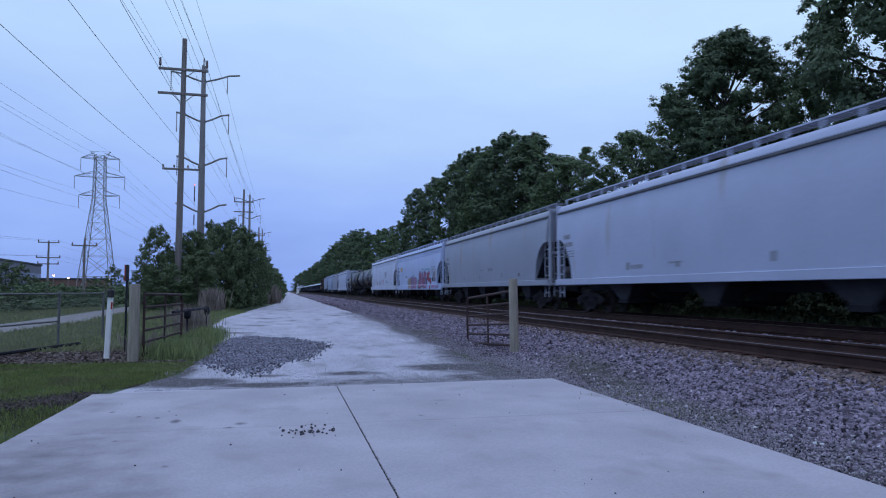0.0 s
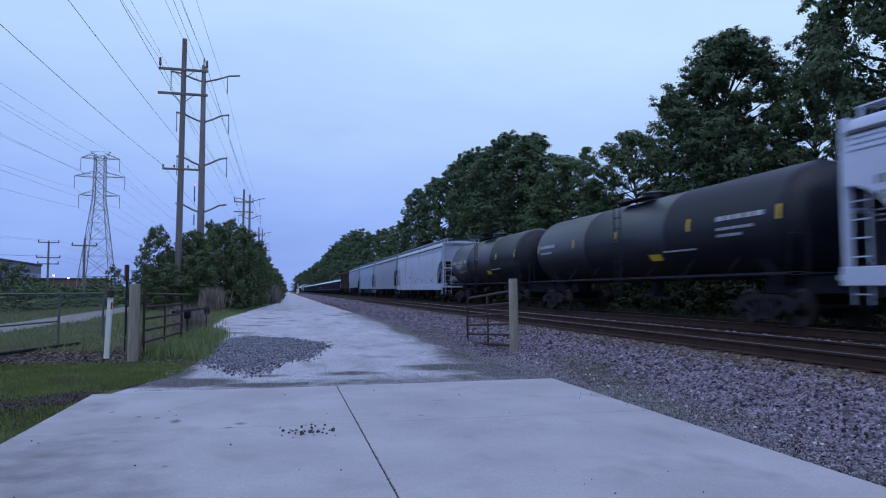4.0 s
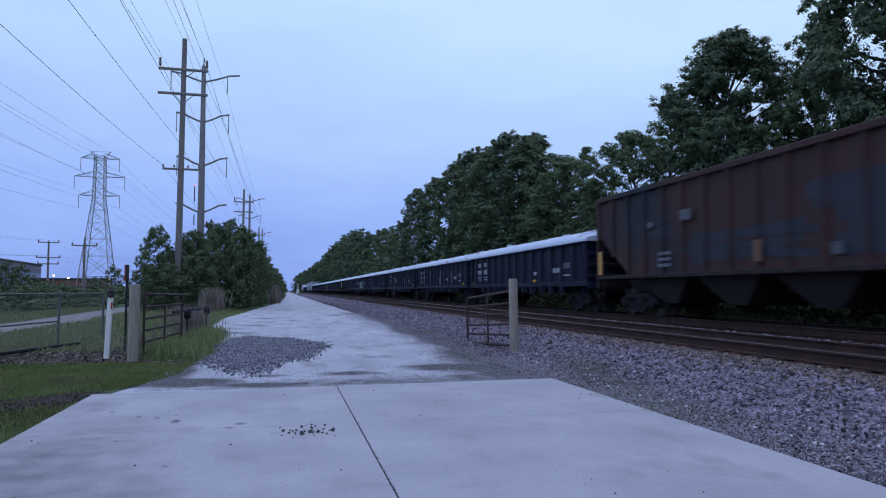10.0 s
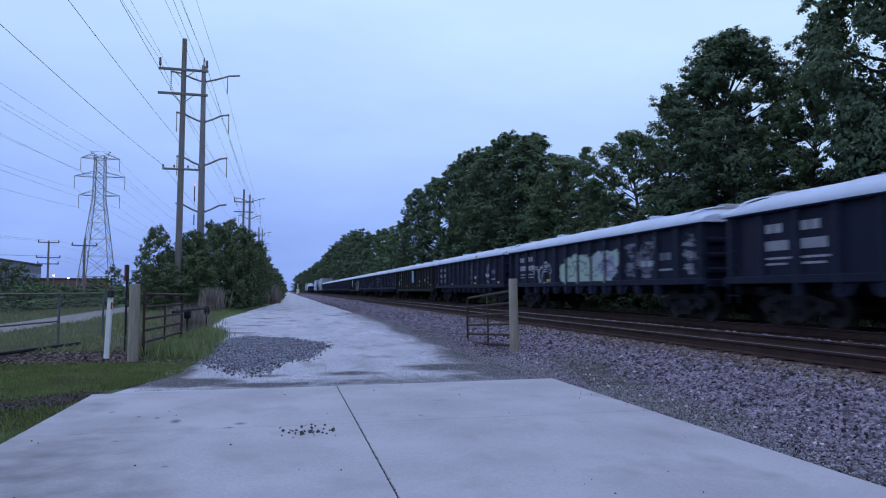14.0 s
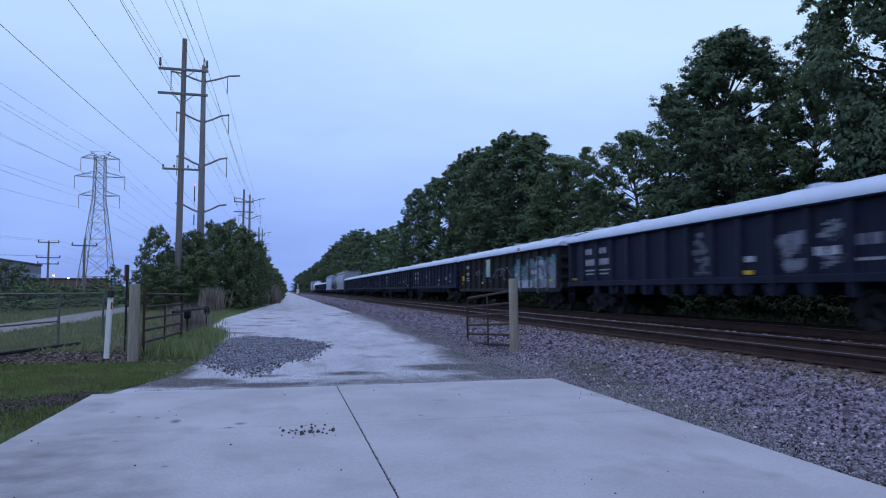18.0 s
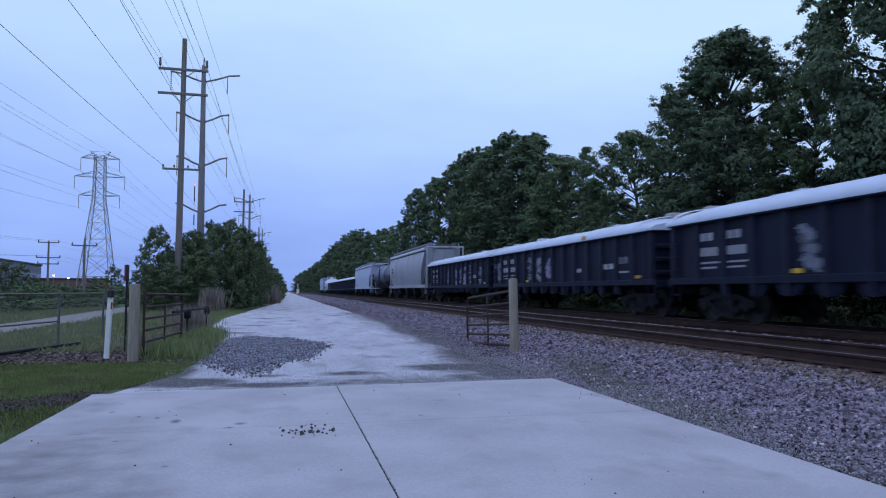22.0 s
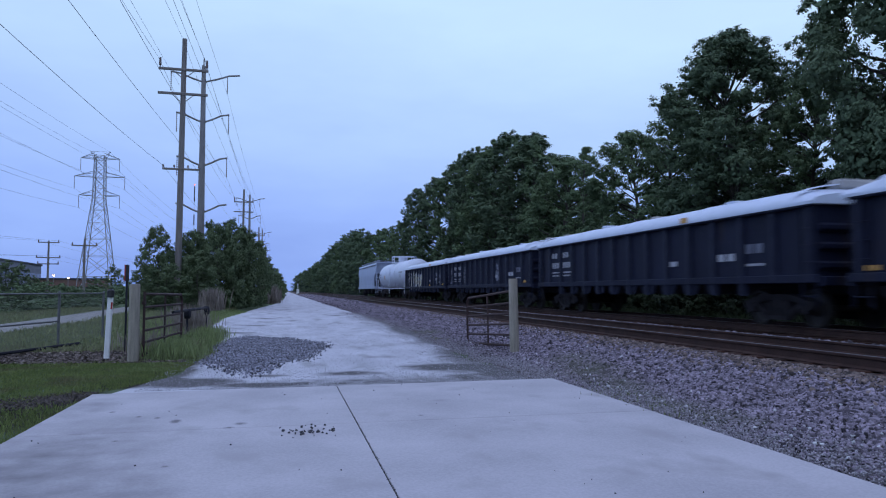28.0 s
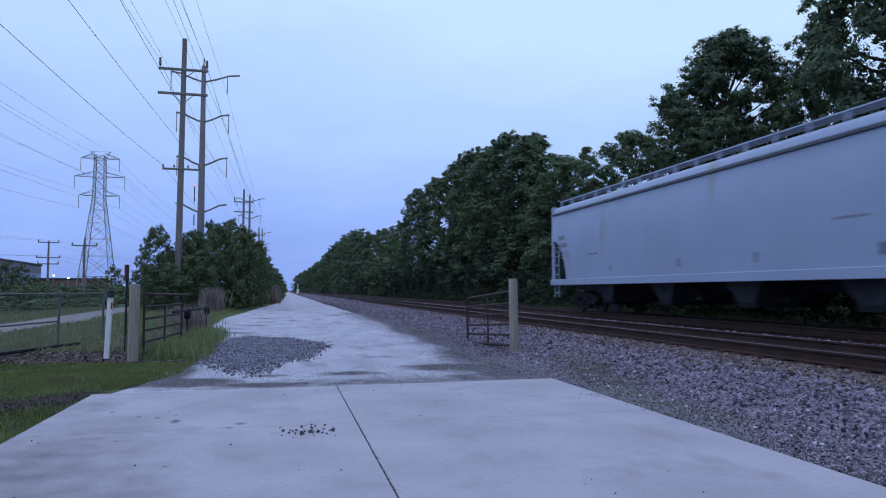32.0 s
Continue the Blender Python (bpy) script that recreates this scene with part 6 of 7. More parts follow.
def gondola(mid, spacing, paint, label, seed, flat=False):
    car = thing("covered_gondola", label, "freight car", group="freight cars")
    CARS.append((car, mid))
    half = spacing / 2 - 0.40
    body = half - 0.12
    top, bot = 2.70, 0.90 if flat else 1.12
    r = random.Random(seed)
    part("body", Geo().box(-1.44, 1.44, -body, body, bot - 0.1, top - 0.02), paint, car, smooth=None)
    for s in (-1, 1):
        x = s * 1.5
        part("top_chord", Geo().cbox(x - 0.09, x + 0.06, -body - 0.04, body + 0.04, top - 0.12, top, 0.02, "y"), paint, car)
        part("side_sill", Geo().cbox(x - 0.05, x + 0.05, -half, half, bot - 0.14, bot + 0.04, 0.015, "y"), paint, car)
    n = 14
    for s in (-1, 1):
        for i in range(n + 1):
            y = -body + 0.12 + (2 * body - 0.24) * i / n
            mid_y = abs(y) / body
            low = bot - 0.10 if (flat or mid_y > 0.72) else bot - 0.42
            key = ("rib", paint.name, round(low, 2))
            me = shared(key, lambda low=low: Geo().loft([[(-0.09, -0.10, z), (0.06, -0.05, z), (0.06, 0.05, z), (-0.09, 0.10, z)] for z in (low, top - 0.12)]).mesh("rib", paint if flat else M_RIB_LIT, 30))
            o = part("rib", me, None, car)
            o.matrix_basis = pose(s * 1.50, y, 0, 0, 0, 0 if s > 0 else 180)
    if not flat:
        for s in (-1, 1):
            g = Geo()
            for i in range(3, n - 3):
                y = -body + 0.12 + (2 * body - 0.24) * (i + 0.5) / n
                w = (2 * body - 0.24) / n / 2
                pts = [(y - w, bot - 0.05), (y - w * 0.75, bot - 0.40), (y - w * 0.55, bot - 0.40), (y - w * 0.2, bot - 0.12), (y + w * 0.2, bot - 0.12), (y + w * 0.55, bot - 0.40), (y + w * 0.75, bot - 0.40), (y + w, bot - 0.05)]
                g.loft([[(s * 1.47, a, b) for a, b in pts], [(s * 1.43, a, b) for a, b in pts]])
            part("skirt", g, paint, car, "toothed lower edge", smooth=None)
    # ends with horizontal stiffeners
    for s in (-1, 1):
        for z in (1.35, 1.75, 2.15):
            part("end_stiffener", Geo().cbox(-1.42, 1.42, s * body - 0.09, s * body + 0.09, z - 0.09, z + 0.09, 0.05, "x"), paint, car)
        part("end_sill", Geo().cbox(-1.5, 1.5, s * half - 0.10, s * half + 0.10, 0.92, 1.12, 0.02, "x"), paint, car)
        ladder(car, -1.5, s * (half - 0.28), 0.5, top - 0.1, paint)
        coupler(car, s * half, s)
        truck(car, s * (half - 1.85))
    part("centre_sill", Geo().cbox(-0.3, 0.3, -half, half, 0.72, 1.05, 0.02, "y"), M_UNDER, car)
    # arched white lid with seams and raised bows
    def arch(k):
        return [(1.60 * math.cos(t), max(0.0, math.sin(t)) ** 0.85 * 0.46 * k) for t in (math.pi * j / 12 for j in range(13))]
    rings = []
    m = 26
    for i in range(m + 1):
        y = -body - 0.16 + (2 * body + 0.32) * i / m
        e = min(i, m - i)
        k = (0.45, 0.80, 0.95)[e] if e < 3 else 1.0
        k *= 1 + 0.012 * r.uniform(-1, 1)
        zb = top - 0.01
        prof = [(1.60, zb - 0.06), (1.61, zb)] + [(a, zb + b) for a, b in arch(k)][1:-1] + [(-1.61, zb), (-1.60, zb - 0.06)]
        rings.append([(a, y, b) for a, b in prof][::-1])
    lid = part("lid", Geo().loft(rings), M_COVER, car, "white fabric lid", smooth=40)
    for i, fr in enumerate((-0.93, -0.45, 0.02, 0.5, 0.95)):
        y = fr * body + r.uniform(-0.3, 0.3)
        ring = lambda yy, up: [(a * 1.004, yy, top - 0.01 + b + up) for a, b in arch(1.0)]
        part("bow", Geo().loft([ring(y - 0.09, -0.01), ring(y - 0.06, 0.018), ring(y + 0.06, 0.018), ring(y + 0.09, -0.01)], caps=False, closed=False), M_COVER, lid, smooth=50)
        w = r.uniform(0.14, 0.24)
        part("lifting_bracket", Geo().cbox(-0.5, 0.4, y - w, y + w, top + 0.34, top + 0.49 + 0.08 * r.random(), 0.04, "x"), M_COVER if i % 2 else M_BRACKET, lid)
    # lettering and reflectors on the side panels
    x = -1.452
    pitch = (2 * body - 0.24) / n
    py = lambda i: -body + 0.12 + pitch * (i + 0.9)
    for (i, z, h) in ((12, 2.12, 0.2),) if flat else ((11, 2.12, 0.24), (12, 2.12, 0.24)):
        bars(car, x, py(i), z, pitch * 0.52, h * 0.85, M_INKW, n=2, gap=0.42)
    for (i, z, h) in ((12, 1.72, 0.2),) if flat else ((11, 1.72, 0.26), (12, 1.72, 0.26)):
        bars(car, x, py(i), z, pitch * 0.66, h * 0.85, M_INKW, n=3, gap=0.38)
        bars(car, x, py(i), z - 0.2, pitch * 0.7, 0.05, M_INKW, n=4)
        bars(car, x, py(i), z - 0.33, pitch * 0.6, 0.05, M_INKW, n=3)
    bars(car, x, py(2), 1.55, pitch * 0.7, 0.18, M_INKW, n=2)
    bars(car, x, py(1), 1.7, pitch * 0.6, 0.22, SPRAY["faded"], n=2)
    bars(car, x, py(1), 1.4, pitch * 0.6, 0.06, M_INKW, n=3)
    bars(car, x, py(4), 1.5, pitch * 0.45, 0.14, M_INKW, n=1)
    for i in (0, 4, 9, 13):
        if flat or r.random() < 0.4:
            bars(car, x - 0.03, py(i), 1.20, pitch * 0.42, 0.10, M_YEL if (flat or r.random() < 0.5) else M_ORANGE, "reflector", n=1)
    if seed % 2:
        part("edge_patch", Geo().box(-1.632, -1.60, py(3), py(3) + 0.3, top - 0.04, top + 0.1), M_ORANGE, lid, "small orange patch", smooth=None)
    if flat:
        part("panel", Geo().box(x - 0.01, x + 0.004, py(13) - 0.55, py(13) - 0.05, 1.40, 1.70), M_YEL, car, "yellow panel", smooth=None)
    return car


def panel_art(car, seed, panels, body):
    """Painted patches on the panels between the ribs: (panel, colour, rows)."""
    r = random.Random(seed)
    pitch = (2 * body - 0.24) / 14
    strokes = []
    for i, colour, count in panels:
        y = -body + 0.12 + pitch * (i + 0.5)
        for j in range(count):
            h = 1.15 / count
            z0 = 1.22 + h * j
            strokes += smears(y, z0 + 0.04, h * 0.82, pitch * 0.34, colour, r)
    paint_piece(car, gondola_face(body), strokes, 0.05)


ART = {
    1: ((3, "ghost", 1), (6, "faded", 1), (9, "faded", 2)),
    2: ((3, "faded", 2), (4, "faded", 1), (12, "faded", 1)),
    3: ((4, "faded", 1), (8, "ghost", 1), (2, "faded", 1)),
    4: ((3, "faded", 2), (2, "faded", 2), (0, "white", 3)),
    5: ((2, "faded", 1), (5, "ghost", 2)),
    7: ((8, "white", 1), (9, "faded", 1), (10, "faded", 1), (5, "faded", 2), (4, "faded", 2), (3, "faded", 2), (2, "white", 2), (1, "faded", 2), (0, "faded", 2), (12, "faded", 1)),
    8: ((2, "faded", 2), (3, "faded", 1), (6, "ghost", 2)),
    10: ((7, "ghost", 2), (8, "faded", 1)),
    12: ((2, "faded", 1), (3, "ghost", 2), (4, "faded", 2), (9, "faded", 1)),
    13: ((9, "faded", 3), (8, "white", 1), (7, "lilac", 1), (13, "faded", 1)),
    14: ((8, "faded", 1), (6, "lilac", 1), (5, "lilac", 1), (4, "lilac", 1), (3, "faded", 2), (1, "faded", 1)),
    22: ((13, "faded", 2), (10, "ghost", 2), (4, "faded", 1)),
    23: ((8, "faded", 2), (2, "faded", 1), (1, "ghost", 2)),
}


def tank_car(mid, spacing, paint, label, radius=1.38, axis=2.50, pressure=False, stripes=True, seed=0):
    car = thing("tank_car", label, "freight car", group="freight cars")
    CARS.append((car, mid))
    half = spacing / 2 - 0.55
    body = half - 0.45
    n = 40
    rings = []
    prof = [(-body, 0.05), (-body + 0.03, 0.38), (-body + 0.12, 0.66), (-body + 0.28, 0.86), (-body + 0.48, 0.96), (-body + 0.72, 1.0)]
    prof = prof + [(-body * 0.34, 1.0), (-body * 0.34 + 0.01, 1.004), (-body * 0.34 + 0.05, 1.004), (-body * 0.34 + 0.06, 1.0), (body * 0.34 - 0.06, 1.0), (body * 0.34 - 0.05, 1.004), (body * 0.34 - 0.01, 1.004), (body * 0.34, 1.0)] + [(-a, b) for a, b in reversed(prof)]
    for y, k in prof:
        rings.append([(radius * k * math.cos(t), y, axis + radius * k * math.sin(t)) for t in (2 * math.pi * i / n for i in range(n))])
    tank = part("tank", Geo().loft([l[::-1] for l in rings]), paint, car, smooth=50)
    steel = M_TANKWHITE if pressure else M_UNDER
    # manway with platform and railings
    if pressure:
        part("dome", Geo().tube((0, 0, axis + radius - 0.1), (0, 0, axis + radius + 0.46), 0.48, 20).tube((0, 0, axis + radius + 0.46), (0, 0, axis + radius + 0.58), 0.52, 20, 0.3), paint, car)
        zt = axis + radius
        part("platform", Geo().cbox(-1.1, 1.1, -0.75, 0.75, zt - 0.12, zt - 0.04, 0.02, "y"), steel, car)
        for sx in (-1, 1):
            for sy in (-1, 1):
                part("rail_post", Geo().cbox(sx * 1.05 - 0.035, sx * 1.05 + 0.035, sy * 0.7 - 0.06, sy * 0.7 + 0.06, zt - 0.1, zt + 0.58, 0.01), steel, car)
        for z in (0.54, 0.26):
            for s in (-1, 1):
                part("handrail", Geo().cbox(s * 1.05 - 0.03, s * 1.05 + 0.03, -0.7, 0.7, zt + z - 0.04, zt + z + 0.04, 0.01, "y"), steel, car)
                if z > 0.5:
                    part("handrail", Geo().cbox(-1.05, 1.05, s * 0.7 - 0.03, s * 0.7 + 0.03, zt + z - 0.04, zt + z + 0.04, 0.01, "x"), steel, car)
        ladder(car, -1.56, -0.7, 0.55, zt - 0.6, steel)
    else:
        zt = axis + radius
        part("manway", Geo().tube((0, 0, zt - 0.1), (0, 0, zt + 0.22), 0.42, 18).tube((0, 0, zt + 0.22), (0, 0, zt + 0.30), 0.46, 18, 0.2), paint, car)
        g = Geo()
        for s in (-1, 1):
            g.cbox(s * 0.72 - 0.2, s * 0.72 + 0.2, -1.0, 1.0, zt - 0.06, zt - 0.02, 0.01, "y")
        part("platform", g, steel, car)
        for s in (-1, 1):
            g = Geo()
            g.path([(s * 0.92, -1.0, zt - 0.06), (s * 0.92, -0.95, zt + 0.26), (s * 0.92, 0.95, zt + 0.26), (s * 0.92, 1.0, zt - 0.06)], 0.018)
            part("handrail", g, steel, car)
        ladder(car, -1.54, -0.2, 0.5, axis + 1.1, steel)
    # underframe: stub sills, saddles, running pipe
    for s in (-1, 1):
        part("stub_sill", Geo().cbox(-0.3, 0.3, s * half - 2.9 if s > 0 else s * half, s * half if s > 0 else s * half + 2.9, 0.75, 1.2, 0.02, "y"), M_UNDER, car)
        part("saddle", Geo().loft([[(-1.15, s * (half - 2.0) + o, 1.75), (1.15, s * (half - 2.0) + o, 1.75), (0.6, s * (half - 2.0) + o, 1.0), (-0.6, s * (half - 2.0) + o, 1.0)] for o in (-0.25, 0.25)]), steel, car)
        part("end_platform", Geo().cbox(-1.45, 1.45, s * (half - 0.35) - 0.28, s * (half - 0.35) + 0.28, 1.16, 1.22, 0.01, "x"), steel, car)
        for x in (-1.42, 1.42):
            g = Geo().path([(x, s * (half - 0.1), 0.55), (x, s * (half - 0.1), 2.05), (x, s * (half - 0.6), 2.1), (x, s * (half - 0.75), 1.2)], 0.02)
            part("grab_iron", g, steel, car)
        side = Geo().cbox(s * 1.42 - 0.03, s * 1.42 + 0.03, -half + 0.2, half - 0.2, *((0.98, 1.04) if pressure else (1.17, 1.24)), 0.01, "y")
        part("side_pipe", side, steel, car)
        coupler(car, s * half, s)
        truck(car, s * (half - 2.0))
    for k in range(-3, 4):
        for sx in (-1, 1):
            g = Geo().tube((sx * 1.42, k * body * 0.24 + 0.15, 1.0 if pressure else 1.2), (sx * 1.22, k * body * 0.24 - 0.1, axis - radius * 0.62), 0.022, 6)
            part("pipe_bracket", g, steel, car)
    part("bottom_valve", Geo().tube((0, 0, axis - radius - 0.45), (0, 0, axis - radius + 0.1), 0.2, 12).cbox(-0.3, 0.3, -0.3, 0.3, axis - radius - 0.5, axis - radius - 0.38, 0.03), M_UNDER, car)

    def patch(name, y0, y1, a0, a1, material, label=""):
        """A strip of paint that follows the shell, between two angles below the horizontal."""
        g = Geo()
        rr = radius + 0.006
        m = 8
        rows = [[(-rr * math.cos(radians(a)), y, axis + rr * math.sin(radians(a))) for a in (a0 + (a1 - a0) * k / m for k in range(m + 1))] for y in (y0, y1)]
        g.loft(rows, caps=False, closed=False)
        return part(name, g, material, car, label, smooth=None)
    if stripes:
        for y in (-body + 0.5, 0.2, body - 0.8) if seed == 3 else (-body + 0.5, -body * 0.5, 0.2) if seed == 2 else (-body + 0.5, -body * 0.5, 0.2, body * 0.45, body - 0.8):
            patch("reflector", y, y + 0.12, -2, 12, M_YEL, "yellow reflective strip")
        patch("stripe", -body * 0.25 - 0.35, -body * 0.25 + 0.35, -34, -25, M_YEL, "yellow label")
        patch("stripe", -body * 0.25 - 2.2, -body * 0.25 - 0.5, -24, -22, M_INKW, "thin white line")
    ink = M_INKG if pressure else M_INKW
    if seed == 2:
        # reporting marks between two yellow bars at the far end
        for y in (body - 0.75, body - 3.55):
            patch("reflector", y, y + 0.16, -8, 14, M_YEL, "yellow reflective strip")
        for k in range(9):
            if k != 4:
                patch("lettering", body - 1.05 - 0.27 * k - 0.2, body - 1.05 - 0.27 * k, 0, 7, ink)
        for y0, y1, a0, a1 in ((1.8, 3.2, -6, -3), (1.9, 3.2, -11, -8.5), (2.2, 2.9, -16, -14), (2.3, 4.6, -21, -20), (2.4, 3.4, -24, -22.5), (3.95, 4.35, 0, 8)):
            patch("lettering", body - y1, body - y0, a0, a1, ink)
    for j, (y, w, a) in enumerate(() if seed == 2 else ((body - 1.0, 1.6, 4), (body - 1.0, 1.3, -6), (-body + 2.9, 1.9, 4), (-body + 2.9, 1.5, -6), (-body + 2.9, 1.0, -13))[:0 if seed == 3 else 5]):
        for k in range(5):
            patch("lettering", y - w * (k + 0.8) / 5, y - w * k / 5, a, a + (5 if j in (0, 2) else 3), ink)
    if seed == 3:
        # data panel towards the near end
        for k in range(6):
            patch("lettering", -body * 0.25 - 3.7, -body * 0.25 - 2.75 - 0.12 * (k % 2), 8 - 2.6 * k, 9.4 - 2.6 * k, M_INKG)
    if pressure:
        patch("placard", body * 0.52 - 1.1, body * 0.52 - 0.6, -16, 0, M_ORANGE, "square orange placard")
        patch("placard", -body * 0.05, -body * 0.05 + 0.3, 0, 14, M_HOPT)
        patch("placard", -body * 0.35, -body * 0.35 + 0.3, 0, 14, M_HOPT)
    return car


def open_hopper(mid, spacing, label):
    car = thing("open_hopper", label, "freight car", group="freight cars")
    CARS.append((car, mid))
    half = spacing / 2 - 0.4
    body = half - 0.1
    top, bot, cut = 3.95, 1.32, 2.3
    x = 1.47
    rings = []
    for y, zb in ((-body, 2.65), (-body + cut * 0.5, 1.95), (-body + cut, 1.2), (0, 1.2), (body - cut, 1.2), (body - cut * 0.5, 1.95), (body, 2.65)):
        rings.append([(x, y, zb), (x, y, top), (-x, y, top), (-x, y, zb)][::-1])
    part("body", Geo().loft([l[::-1] for l in rings]), M_BROWN, car, smooth=None)
    for s in (-1, 1):
        part("top_chord", Geo().cbox(s * 1.5 - 0.08, s * 1.5 + 0.08, -body - 0.05, body + 0.05, top - 0.1, top + 0.06, 0.02, "y"), M_BROWN, car)
        part("side_sill", Geo().cbox(s * 1.5 - 0.06, s * 1.5 + 0.06, -half, half, bot - 0.12, bot, 0.02, "y"), M_BROWN_SHADE, car)
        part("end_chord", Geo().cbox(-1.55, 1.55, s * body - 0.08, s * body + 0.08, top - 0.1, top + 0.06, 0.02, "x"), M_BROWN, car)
        part("load_lip", Geo().box(-1.4, 1.4, s * body - 0.04 * s - 0.03, s * body - 0.04 * s + 0.03, 2.6, top), M_BROWN_SHADE, car, smooth=None)
        for k in (-1, 1):
            part("end_post", Geo().cbox(k * 1.42 - 0.07, k * 1.42 + 0.07, s * half - 0.09, s * half + 0.09, 0.95, top, 0.02), M_BROWN, car)
        part("end_sill", Geo().cbox(-1.5, 1.5, s * half - 0.1, s * half + 0.1, 0.9, 1.15, 0.02, "x"), M_BROWN_SHADE, car)
        ladder(car, -1.52, s * (half - 0.32), 0.5, 2.6, M_BROWN_SHADE)
        coupler(car, s * half, s)
        truck(car, s * (half - 2.0))
        n = 16
        for i in range(n + 1):
            y = -body + 0.1 + (2 * body - 0.2) * i / n
            zb = float(np.interp(body - abs(y), [0, cut], [2.65, 1.2]))
            g = Geo().loft([[(s * 1.46, y - 0.09, z), (s * 1.57, y - 0.045, z), (s * 1.57, y + 0.045, z), (s * 1.46, y + 0.09, z)][::s] for z in (zb, top - 0.1)])
            part("rib", g, M_BROWN, car)
    part("centre_sill", Geo().cbox(-0.3, 0.3, -half, half, 0.75, 1.2, 0.02, "y"), M_BROWN_SHADE, car)
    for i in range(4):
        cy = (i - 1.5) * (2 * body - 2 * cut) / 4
        part("outlet_hopper", Geo().loft([[(-1.3, cy - 1.3, 1.2), (1.3, cy - 1.3, 1.2), (1.3, cy + 1.3, 1.2), (-1.3, cy + 1.3, 1.2)], [(-1.0, cy - 0.35, 0.45), (1.0, cy - 0.35, 0.45), (1.0, cy + 0.35, 0.45), (-1.0, cy + 0.35, 0.45)]][::-1]), M_BROWN_SHADE, car)
    part("placard", Geo().box(-1.60, -1.585, body - 0.42, body - 0.16, 1.35, 2.15), M_ORANGE, car, smooth=None)
    for y, z, w, h in ((2.6, 2.75, 0.55, 0.3), (-0.2, 1.5, 0.25, 0.5), (-2.6, 1.55, 0.3, 0.25), (4.6, 2.7, 0.3, 0.16)):
        part("placard", Geo().box(-1.582, -1.576, y, y + w, z, z + h), SPRAY["rust"] if h > 0.4 else SPRAY["ghost"], car, "faded stencil patch", smooth=None)
    for j in range(3):
        bars(car, -1.58, 4.3, 1.85 - 0.17 * j, 0.7, 0.09, SPRAY["faded"], n=4)
    pitch = (2 * body - 0.2) / 16

    def face(y, z):
        d = np.abs((y + body - 0.1 + pitch / 2) % pitch - pitch / 2)
        return np.where(d < 0.045, -1.574, np.minimum(-1.474, -1.574 + (d - 0.045) / 0.045 * 0.11))
    r = random.Random(8)
    patches = []
    for y0, y1, z0, z1 in ((3.2, -1.4, 1.55, 2.35), (-2.2, -6.0, 1.6, 3.1), (-5.0, -7.2, 2.4, 3.2), (5.6, 3.9, 2.4, 3.0)):
        for k in range(5):
            z = z0 + (z1 - z0) * (k + 0.5) / 5
            patches.append(([(y0 + r.uniform(-0.7, 0.5), z), ((y0 + y1) / 2, z + r.uniform(-0.1, 0.1)), (y1 + r.uniform(-0.5, 0.7), z)], (z1 - z0) * r.uniform(0.08, 0.14), "navy", "", 0.0))
    paint_piece(car, face, patches, 0.05, "repaint_patch")
    paint_piece(car, face, smears(-5.6, 1.5, 0.4, 0.4, "white", r), 0.045)
    return car


